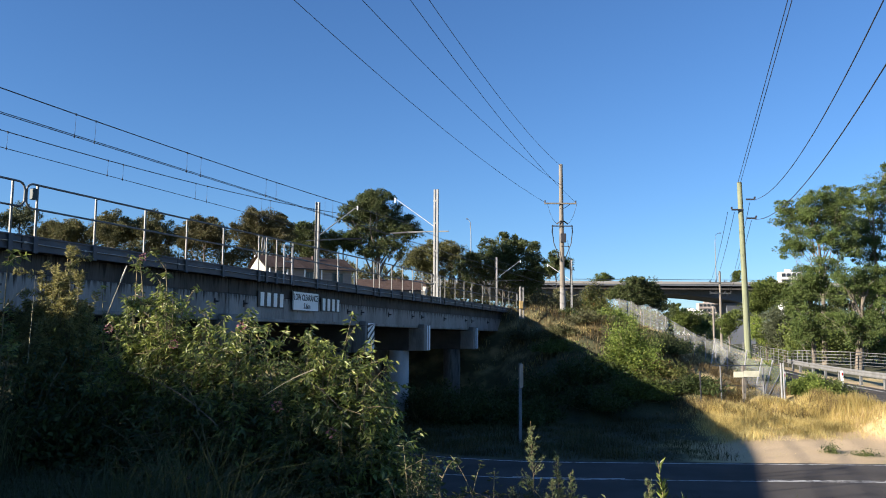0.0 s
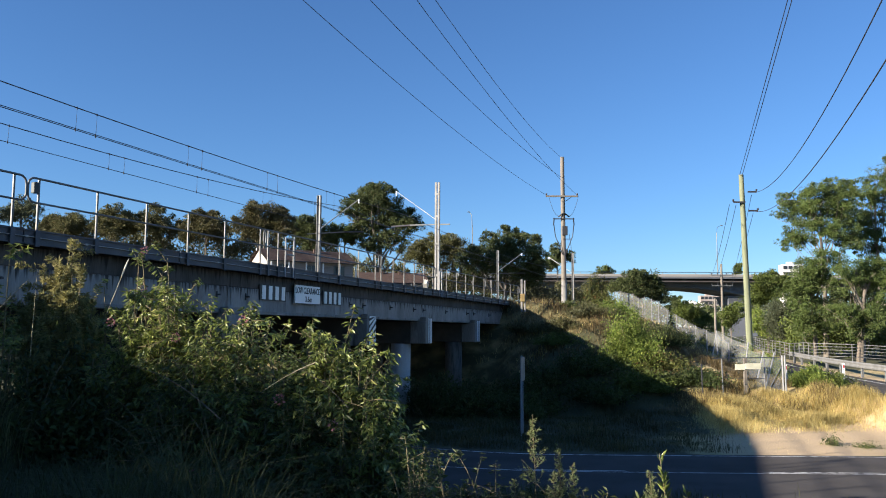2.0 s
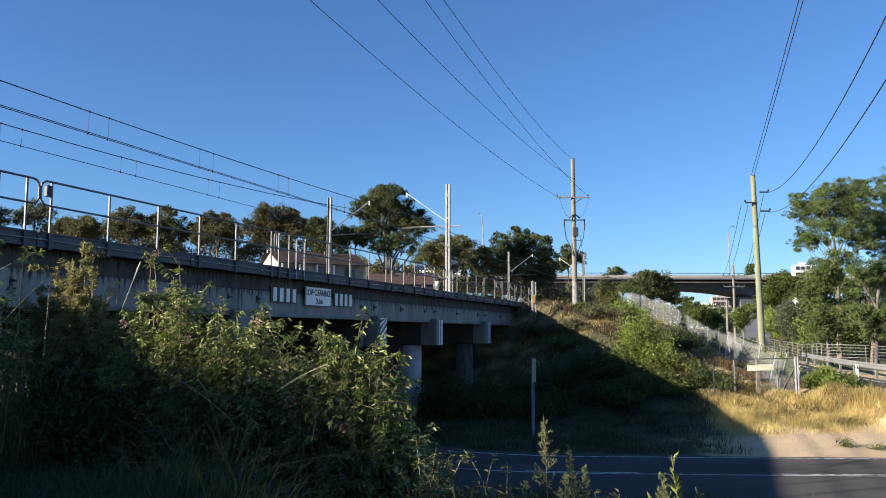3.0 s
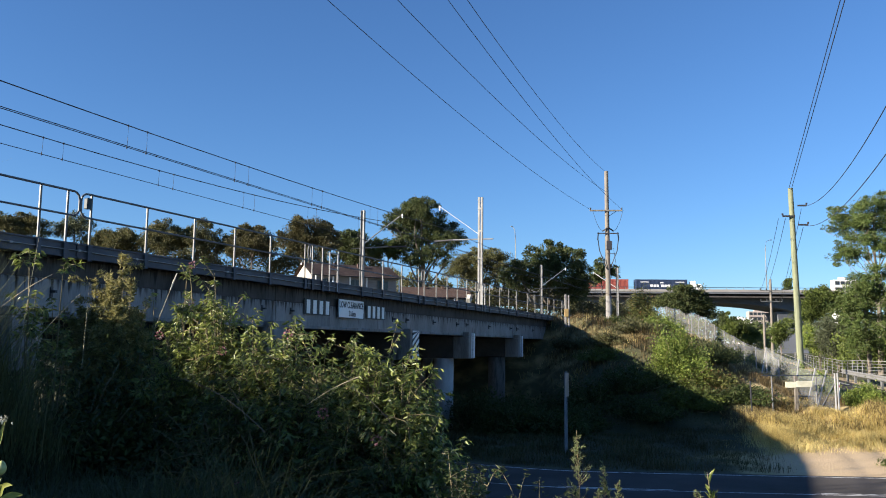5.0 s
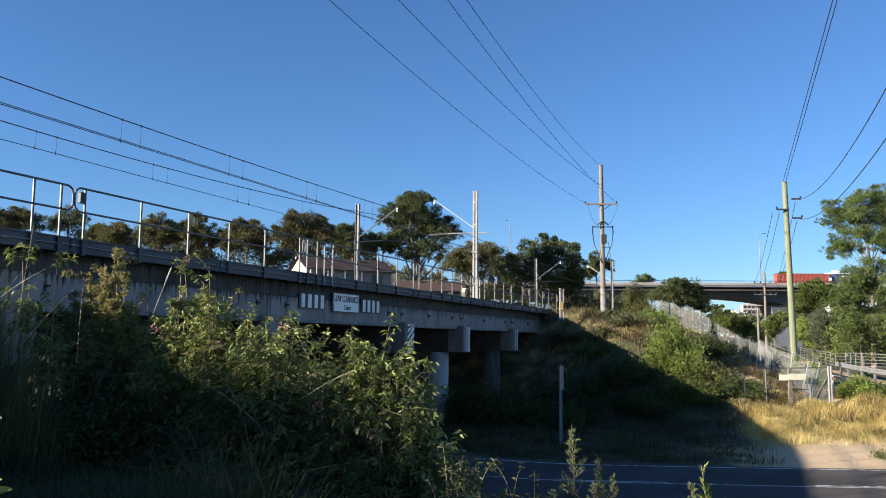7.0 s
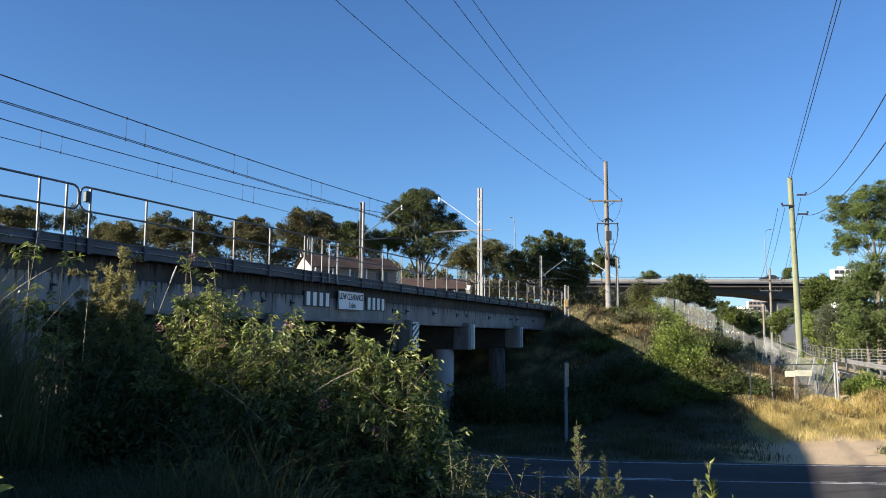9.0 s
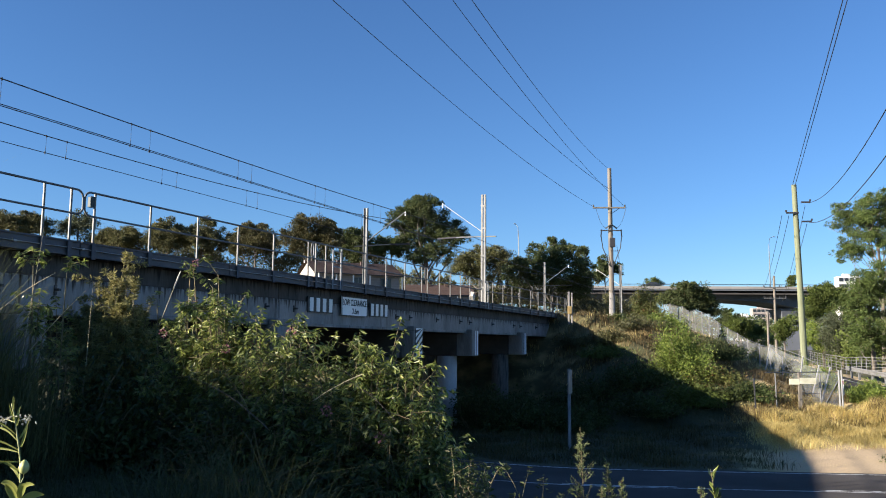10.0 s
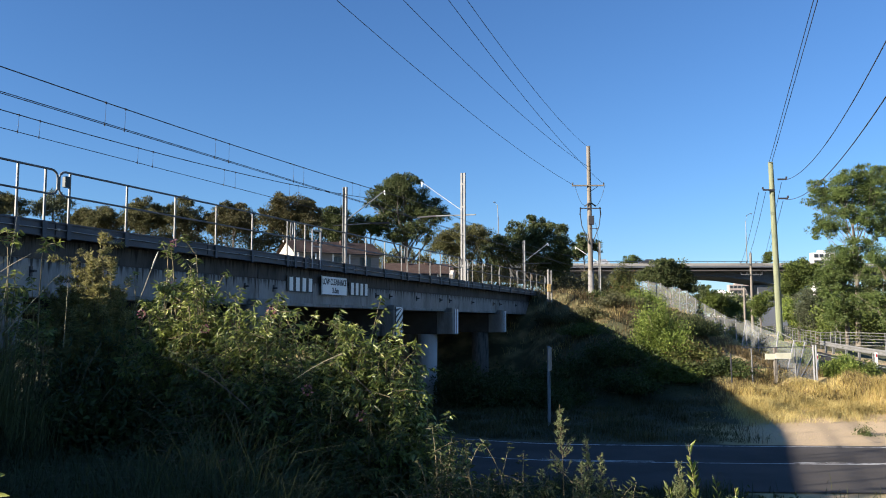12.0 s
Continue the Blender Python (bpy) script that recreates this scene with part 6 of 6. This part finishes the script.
def build_milkweed(x, y, top, tilt, leaves, seed, pods=1, scale=1.0, rise=0.0, label="milkweed plant with narrow leaves and a balloon pod"):
    r = np.random.default_rng(seed)
    g = float(ground_z(x, y))
    t = thing("milkweed", label, "plant", Matrix.Translation((x, y, g)))
    h = top - g
    stem = smooth_line([(0.10 * scale, 0, -0.05), (0.06 * scale, 0, h * 0.5), (0.022 * scale, 0, h * 0.85), (tilt, 0, h)], h / 24)
    tubes("stem", [(stem, np.linspace(0.006, 0.002, len(stem)) * scale)], STEM, t, "", 6)
    n = leaves
    u = r.uniform(1 - 0.30 / h, 0.995, n) if pods else r.uniform(0.35, 0.97, n)
    i = (u * (len(stem) - 1))
    at = np.stack([np.interp(i, np.arange(len(stem)), stem[:, k]) for k in range(3)], 1)
    a = r.uniform(0, 2 * np.pi, n)
    d = np.stack([np.cos(a), np.sin(a), r.uniform(-0.1, 0.6, n) + rise + (u > 0.985) * 1.2 * (pods > 0)], 1)
    v, f = leaf_arrays(at, d, (0.105 - 0.03 * rise - 0.045 * (pods > 0) * (u > 0.97)) * scale, (0.013 + 0.006 * rise - 0.005 * (pods > 0)) * scale, 0.15, r)
    from_arrays("leaves", v, f, LEAF_BUSH, t)
    if pods:
        q = at[:9] * 0 + [stem[-1][0] + 0.012, 0, h - 0.215] + r.normal(size=(9, 3)) * 0.01
        v, f = leaf_arrays(q, r.normal(size=(9, 3)) * [1, 1, 0.5] + [0, 0, 0.35], 0.06, 0.028, 0.2, r)
        from_arrays("lower_leaves", v, f, LEAF_BUSH, t, "broad yellow-green lower leaves")
        q = np.concatenate([stem[-1] + [-0.022, -0.005, -0.022] + r.normal(size=(22, 3)) * 0.006, stem[-1] + [0.024, -0.005, -0.02] + r.normal(size=(18, 3)) * 0.005])
        v, f = leaf_arrays(q, r.normal(size=q.shape), 0.012, 0.006, 0.2, r)
        tagged(from_arrays("flower_head", v, f, CREAM, t, "cream flower head"), kind="stuff")
    for k in range(pods):
        bm = bmesh.new()
        bmesh.ops.create_icosphere(bm, subdivisions=2, radius=0.014 * scale)
        for w in bm.verts:
            w.co.z *= 1.35
            if w.co.z > 0.01 * scale:
                w.co.x *= 0.7
                w.co.y *= 0.7
        o = part("pod", bm, POD, t, "round pale green seed pod", True)
        o.location = (stem[-1][0] + 0.026 + 0.02 * k, -0.012, h - 0.155 - 0.05 * k)


CREAM = leafy("cream_petal", (0.45, 0.44, 0.34), (0.65, 0.64, 0.52), None, 0.3)
POD = mixed("pale_green_pod", (0.36, 0.38, 0.12), (0.50, 0.50, 0.20), 30, 0.5, 0.1, fine=120)


def build_pod_plant(x, y, top):
    """A stalk with cream flower heads, long narrow drooping leaves, one balloon pod and broad lower leaves."""
    r = np.random.default_rng(401)
    g = float(ground_z(x, y))
    h = top - g
    t = thing("milkweed", "milkweed plant with cream flowers, narrow leaves and a balloon pod", "plant", Matrix.Translation((x, y, g)))
    stem = smooth_line([(0.10, 0, -0.05), (0.055, 0, h - 0.40), (0.050, 0, h - 0.22), (0.045, 0, h - 0.15), (0.030, 0, h - 0.08), (0.018, 0, h - 0.03), (0.008, 0, h)], 0.03)
    tubes("stem", [(stem, np.linspace(0.005, 0.002, len(stem)))], PALE_STEM, t, "", 6)
    for (sx, sz), (dx, dz), w, bow, dy in [
            ((0.030, -0.085), (-0.085, 0.035), 0.006, 0.010, -0.03), ((0.034, -0.10), (-0.10, 0.025), 0.006, 0.012, 0.02), ((0.040, -0.125), (-0.12, 0.022), 0.006, 0.010, -0.02),
            ((0.042, -0.13), (-0.13, -0.004), 0.006, 0.006, 0.03), ((0.046, -0.155), (-0.11, -0.03), 0.006, 0.008, -0.04), ((0.042, -0.115), (0.022, 0.062), 0.007, -0.008, -0.01), ((0.036, -0.095), (0.016, 0.06), 0.006, -0.006, 0.02),
            ((0.022, -0.05), (-0.016, 0.052), 0.007, -0.004, -0.01), ((0.018, -0.03), (-0.014, 0.048), 0.007, -0.003, 0.01), ((0.014, -0.02), (0.004, 0.042), 0.006, 0.003, -0.01), ((0.020, -0.045), (0.014, 0.04), 0.007, -0.004, 0.0), ((0.026, -0.06), (0.018, 0.03), 0.006, -0.004, -0.02),
            ((0.046, -0.18), (-0.055, 0.03), 0.009, 0.004, -0.02), ((0.048, -0.20), (-0.036, 0.028), 0.010, 0.006, 0.01), ((0.052, -0.23), (0.05, 0.02), 0.013, 0.006, -0.02), ((0.052, -0.24), (-0.05, 0.03), 0.022, 0.008, -0.01), ((0.052, -0.25), (0.03, 0.045), 0.022, 0.004, -0.03), ((0.05, -0.27), (-0.03, 0.06), 0.024, 0.006, -0.02), ((0.055, -0.26), (0.06, 0.02), 0.02, 0.006, 0.01), ((0.05, -0.30), (-0.09, 0.02), 0.016, 0.01, 0.0), ((0.055, -0.32), (0.09, 0.03), 0.016, 0.01, -0.02)]:
        n = 8
        u = np.linspace(0, 1, n)
        c = np.stack([sx + dx * u, dy * u, h + sz + dz * u + bow * np.sin(u * np.pi) * 1.6], 1)
        d = unit(np.gradient(c, axis=0))
        side = unit(np.cross(d, [0, 1, 0.25]))
        wd = (w * 0.5 * np.sin(np.clip(u * 0.93 + 0.07, 0, 1) * np.pi) ** 0.7)[:, None]
        up = np.array([0, -1, 0]) * wd * 0.5
        v = np.stack([c - side * wd + up, c, c + side * wd + up], 1).reshape(-1, 3)
        i = np.arange(n - 1)[:, None] * 3
        f = np.concatenate([i + [[0, 1, 4, 3]], i + [[1, 2, 5, 4]]])
        from_arrays("leaf", v, f, MILK_LEAF, t)
    for ox, oz in ((-0.012, -0.042), (0.046, -0.038)):
        q = np.array([stem[-1][0] + ox, -0.005, h + oz]) + r.normal(size=(26, 3)) * [0.009, 0.006, 0.006]
        v, f = leaf_arrays(q, r.normal(size=q.shape), 0.011, 0.006, 0.2, r)
        tagged(from_arrays("flower_head", v, f, CREAM, t, "cream flower head"), kind="stuff")
        tubes("flower_stalk", [(np.array([(0.022, 0, h - 0.05), (stem[-1][0] + ox, -0.004, h + oz)]), 0.0012)], PALE_STEM, t, "", 4)
    bm = bmesh.new()
    bmesh.ops.create_uvsphere(bm, u_segments=16, v_segments=10, radius=0.0135)
    for w in bm.verts:
        k = 1 - 0.25 * max(0, w.co.z / 0.0135)
        w.co.x, w.co.y, w.co.z = w.co.x * k, w.co.y * k, w.co.z * 1.4
    o = part("pod", bm, POD, t, "round pale yellow-green seed pod", True)
    o.location = (0.064, -0.012, h - 0.165)
    tubes("pod_stalk", [(np.array([(0.052, 0, h - 0.21), (0.062, -0.008, h - 0.195), (0.064, -0.012, h - 0.18)]), 0.0015)], PALE_STEM, t, "", 4)
    return t


MILK_LEAF = leafy("milkweed_leaf", (0.20, 0.24, 0.05), (0.42, 0.42, 0.12), None, 0.5)
PALE_STEM = mixed("pale_green_stem", (0.24, 0.26, 0.10), (0.36, 0.36, 0.16), 12, 0.6, 0.1)
PLUME = leafy("plume_weed_leaf", (0.10, 0.13, 0.05), (0.26, 0.29, 0.13), None, 0.42)
build_spray_shrub(-5.30, 9.40, 0.22, 0.22, 4.76, LEAF_BUSH, "slender sapling with drooping pale leaves before the girder", 412, 5, 5, 14, 0.10, 0.3, low=0.72, droop=0.9, reach=0.5)
build_spray_shrub(-5.11, 9.60, 0.3, 0.22, 4.65, LEAF_BUSH, "slender sapling with drooping pale leaves before the girder", 413, 3, 4, 12, 0.09, 0.3, low=0.78, droop=0.7, reach=0.5)
milkweed = build_pod_plant(-1.325, 2.2, 3.53)
build_milkweed(1.57, 6.0, 2.84, 0.0, 120, 402, 0, 1.15, 1.3, "tall weed stalk with narrow leaves beside the lane")
build_milkweed(1.78, 6.1, 2.60, 0.0, 80, 403, 0, 1.0, 1.3, "tall weed stalk with narrow leaves beside the lane")
build_milkweed(1.42, 6.0, 2.55, 0.0, 80, 404, 0, 1.0, 1.3, "tall weed stalk with narrow leaves beside the lane")
build_milkweed(1.92, 6.1, 2.52, 0.0, 70, 405, 0, 1.0, 1.3, "tall weed stalk with narrow leaves beside the lane")


def build_plume(x, y, top, length, spread, seed, label):
    """A weed whose short side shoots narrow towards the tip, like a loose cone of small leaves."""
    r = np.random.default_rng(seed)
    g = float(ground_z(x, y))
    h = top - g
    t = thing("plume_weed", label, "plant", Matrix.Translation((x, y, g)), group="plume-shaped weeds beside the lane")
    stem = smooth_line([(0.05, 0, -0.05), (0.03, 0, h * 0.5), (0.012, 0.01, h * 0.85), (0.0, 0.0, h)], 0.05)
    lines = [(stem, np.linspace(0.006, 0.0015, len(stem)))]
    at, d = [], []
    for k in range(46):
        u = r.uniform(0, 1) ** 0.8
        z = h - length * u
        a = r.uniform(0, 2 * np.pi)
        reach = (0.015 + spread * u) * r.uniform(0.5, 1.15)
        e = np.array([np.cos(a), np.sin(a), r.uniform(0.7, 1.3)]) * reach
        base = np.array([np.interp(z, stem[:, 2], stem[:, 0]), 0.0, z])
        w = np.linspace(0, 1, 4)[:, None]
        lines.append((base + w * e, np.linspace(0.0022, 0.0008, 4)))
        m = int(6 + 16 * u)
        q = r.uniform(0.15, 1.0, m)[:, None]
        at.append(base + q * e)
        d.append(unit(e) * 0.8 + r.normal(size=(m, 3)) * 0.6)
    tubes("stem", lines, STEM, t, "", 5)
    v, f = leaf_arrays(np.concatenate(at), np.concatenate(d), 0.026, 0.008, 0.2, r)
    tagged(from_arrays("leaves", v, f, PLUME, t), kind="stuff")
    return t


PLUME_LB = "slender plume-shaped weed beside the lane"
for x, y, top, length, spread, seed in (
        (0.77, 7.0, 3.02, 0.62, 0.12, 408), (0.60, 6.8, 2.52, 0.45, 0.13, 414), (0.90, 6.7, 2.58, 0.45, 0.12, 415), (1.00, 7.1, 2.74, 0.42, 0.05, 416), (1.10, 7.0, 2.60, 0.40, 0.06, 425),
        (0.35, 6.6, 2.42, 0.45, 0.14, 417), (1.50, 6.3, 2.46, 0.40, 0.12, 418), (1.70, 6.2, 2.40, 0.40, 0.13, 419), (1.62, 6.5, 2.62, 0.30, 0.06, 420),
        (1.96, 6.4, 2.38, 0.35, 0.12, 421), (0.10, 6.7, 2.40, 0.45, 0.15, 422), (1.22, 6.4, 2.36, 0.40, 0.13, 423), (2.16, 6.3, 2.36, 0.40, 0.10, 424)):
    build_plume(x, y, top, length, spread, seed, PLUME_LB)
# Tree leaf, darker than shrub leaf, stands in for shade on these sunlit shrubs.
LOW_LB = "low weedy shrub given dark leaf for shade between the thicket and the lane"
for x, y, w, top, seed in ((-0.22, 6.9, 0.9, 2.66, 431), (0.14, 6.7, 0.7, 2.56, 432), (0.45, 6.9, 0.7, 2.46, 433), (0.85, 6.8, 0.6, 2.40, 434), (1.25, 6.7, 0.6, 2.36, 435)):
    build_spray_shrub(x, y, w, 0.5, top, LEAF_TREE, LOW_LB, seed, 22, 6, 14, 0.06, 0.3, low=0.4, droop=0.5, group="low shrubs beside the lane", reach=0.6)


def build_dry_stalk(foot, tip, r0, label, seed_head=0.0, bow=0.0, material=None):
    """A long thin dead stalk, some with a pale seed spike at the end."""
    t = thing("dry_stalk", label, "plant stalk", Matrix.Translation(foot), group="dry stalks in the thicket")
    e = np.array(tip) - np.array(foot)
    u = np.linspace(0, 1, 12)[:, None]
    p = u * e + np.sin(u * np.pi) * np.array([0.0, 0.0, bow])
    tubes("stalk", [(p, np.linspace(r0, r0 * 0.4, 12))], material or DRY_STEM, t, "", 5)
    if seed_head:
        d = e / np.linalg.norm(e)
        q = np.linspace(-seed_head, 0.0, 8)[:, None] * d + e
        tubes("seed_spike", [(q, r0 * np.array([1, 1.6, 2.0, 1.8, 2.0, 1.7, 1.4, 0.7]))], PALE_SPIKE if material is None else material, t, "seed spike", 7)
    return t


DRY_STEM = mixed("dry_straw_stem", (0.26, 0.22, 0.13), (0.42, 0.37, 0.24), 9, 0.8, 0.2)
PALE_SPIKE = mixed("pale_seed_fluff", (0.42, 0.40, 0.33), (0.58, 0.55, 0.47), 40, 0.9, 0.6, fine=160)
STALK_LB = "long dry straw-coloured stalk standing in the thicket"
build_dry_stalk((-4.92, 8.50, 3.55), (-4.77, 8.50, 4.92), 0.004, STALK_LB, 0.00, 0.00)
build_dry_stalk((-5.40, 8.80, 4.02), (-4.77, 8.80, 4.45), 0.006, STALK_LB, 0.00, 0.03)
build_dry_stalk((-4.56, 8.00, 3.60), (-4.02, 8.00, 4.20), 0.006, STALK_LB, 0.00, 0.02)
build_dry_stalk((-4.47, 9.00, 3.42), (-4.44, 9.00, 4.37), 0.004, STALK_LB, 0.00, 0.00)
build_dry_stalk((-4.39, 10.80, 3.92), (-4.13, 10.80, 4.65), 0.006, "dry stalk with a pale seed spike above the thicket", 0.25, 0.00)
build_dry_stalk((-5.58, 9.00, 4.19), (-5.66, 9.00, 5.02), 0.004, STALK_LB, 0.00, 0.00)
TWIG_LB = "bare arching brown branch in the shaded thicket"
build_dry_stalk((-2.01, 7.60, 2.90), (-2.85, 7.60, 3.39), 0.005, TWIG_LB, 0.0, 0.08, BARK)
build_dry_stalk((-1.22, 8.00, 3.40), (-1.71, 8.00, 3.13), 0.006, "pale bare stick among the leaves of the thicket", 0.0, 0.02)
build_dry_stalk((-0.88, 7.90, 2.98), (-1.32, 7.90, 3.33), 0.004, TWIG_LB, 0.0, 0.04, BARK)

# ---- traffic, last of all its motion ----


def wheel(parent, x, y, r=0.5, w=0.28):
    bm = bmesh.new()
    bmesh.ops.create_cone(bm, cap_ends=True, segments=18, radius1=r, radius2=r, depth=w, matrix=pose(x, y, r, 90, 0, 0))
    ob = part("wheel", bm, plain("tyre_rubber", (0.02, 0.02, 0.02), 0.8), parent)
    bm = bmesh.new()
    bmesh.ops.create_cone(bm, cap_ends=True, segments=14, radius1=r * 0.55, radius2=r * 0.5, depth=w + 0.04, matrix=pose(x, y, r, 90, 0, 0))
    part("rim", bm, GALV, ob)


def build_truck():
    """Local x runs forward; the rear of the last trailer is at 0."""
    t = thing("container_truck", "white truck hauling a red and a dark blue shipping container", "truck")
    red = mixed("faded_red_container_paint", (0.24, 0.055, 0.04), (0.31, 0.08, 0.058), 0.8, 0.6, 0.05)
    blue = mixed("dark_blue_container_paint", (0.018, 0.032, 0.075), (0.03, 0.05, 0.10), 0.8, 0.55, 0.05)
    for x0, x1, m, lb in ((0.0, 12.3, red, "ribbed red shipping container"), (14.0, 26.5, blue, "ribbed dark blue shipping container")):
        bm = box(x0, x1, -1.2, 1.2, 1.25, 3.98)
        k = x0 + 0.25
        while k < x1 - 0.2:
            for sg in (-1, 1):
                box(k, k + 0.16, sg * 1.225 - 0.025, sg * 1.225 + 0.025, 1.4, 3.85, bm=bm)
            k += 0.32
        c = part("container", bm, m, t, lb)
        for zz in (1.25, 3.87):
            part("edge_rail", box(x0, x1, -1.27, 1.27, zz, zz + 0.13), m, c)
        part("chassis", box(x0, x1, -0.5, 0.5, 0.85, 1.24), DARK_STEEL, t)
        for xx in (x0 + 1.0, x0 + 2.3, x0 + 3.6):
            for sg in (-1, 1):
                wheel(t, xx, sg * 1.0)
    for a, b, z0, z1 in ((17.6, 18.2, 2.1, 2.75), (18.4, 18.9, 2.1, 2.75), (19.1, 19.6, 2.1, 2.75), (20.2, 20.8, 2.1, 2.75), (21.0, 21.5, 2.1, 2.75), (21.7, 22.3, 2.1, 2.75), (15.2, 17.2, 3.3, 3.45), (20.0, 20.8, 3.1, 3.3), (23.6, 25.8, 3.3, 3.45)):
        part("marking_bar", box(a, b, -1.262, -1.255, z0, z1), WHITE, t, "white painted bar")
    bm = box(27.4, 28.6, -1.2, 1.2, 0.9, 3.7, 0.12)
    box(28.5, 30.1, -1.15, 1.15, 0.9, 2.9, 0.2, bm)
    cab = part("cab", bm, WHITE, t, "white cab")
    part("side_window", box(28.75, 29.6, -1.17, -1.14, 2.1, 2.75), GLASS_DARK, cab)
    part("windscreen", box(30.09, 30.12, -1.0, 1.0, 1.95, 2.75), GLASS_DARK, cab)
    part("chassis", box(26.4, 30.2, -0.6, 0.6, 0.6, 0.9), DARK_STEEL, t)
    for xx in (26.9, 28.2, 29.6):
        for sg in (-1, 1):
            wheel(t, xx, sg * 1.0)
    return t


def build_car(paint, label):
    """Local x runs forward."""
    t = thing("car", label, "car", group="cars on the overpass")
    bm = bmesh.new()
    prof = [(-2.2, 0.3), (-2.25, 0.85), (-1.9, 0.98), (-1.35, 1.48), (0.35, 1.5), (1.05, 1.0), (2.1, 0.82), (2.25, 0.35)]
    a = [bm.verts.new((x, -0.85 if z < 1.1 else -0.68, z)) for x, z in prof]
    b = [bm.verts.new((x, 0.85 if z < 1.1 else 0.68, z)) for x, z in prof]
    bm.faces.new(a), bm.faces.new(b[::-1])
    for i in range(len(prof)):
        j = (i + 1) % len(prof)
        bm.faces.new((a[i], b[i], b[j], a[j]))
    bmesh.ops.recalc_face_normals(bm, faces=bm.faces)
    body = part("body", bm, paint, t)
    for sg in (-1, 1):
        part("side_window", box(-1.25, 0.4, sg * 0.745 - 0.03, sg * 0.745 + 0.03, 1.08, 1.38, 0.01, m=None), GLASS_DARK, body)
    for xx in (-1.35, 1.4):
        for sg in (-1, 1):
            wheel(t, xx, sg * 0.75, 0.32, 0.2)
    return t


truck = build_truck()
cars = [(build_car(plain("dark_car_paint", (0.03, 0.035, 0.04), 0.35), "dark grey car driving over the overpass"), 72.2, 9.0, -30.6),
        (build_car(plain("silver_car_paint", (0.55, 0.56, 0.57), 0.25, 0.4), "silver car driving over the overpass"), 65.2, 11.0, -31.0),
        (build_car(plain("charcoal_car_paint", (0.05, 0.05, 0.055), 0.25), "charcoal car driving over the overpass"), 63.8, 11.4, -29.4)]


def motions():
    x = lambda t: 35.2 + 24.7 * (t - 5.5)
    walk(truck, [(t, pose(x(t), 203.2, 16.52)) for t in (0, 4, 8, 12)])
    base = milkweed.location.copy()
    sway = [(0, -1.8), (3.5, -1.8), (5.5, -1.2), (6.0, -2.9), (6.5, -3.0), (7.0, -1.9), (7.2, -1.5), (8.0, -2.4), (8.8, -3.0), (9.0, -2.7), (9.3, -1.0), (9.6, 0.6), (10.0, 0.9), (10.2, 0.2), (10.6, -1.0), (12.0, -1.4)]
    walk(milkweed, [(t, pose(base.x, base.y, base.z, 0, a, 0)) for t, a in sway])
    for car, x0, t0, v in cars:
        walk(car, [(t, pose(x0 + v * (t - t0), 211.5, 18.38, 0, 0, 180)) for t in (0, 4, 8, 12)])


motions()
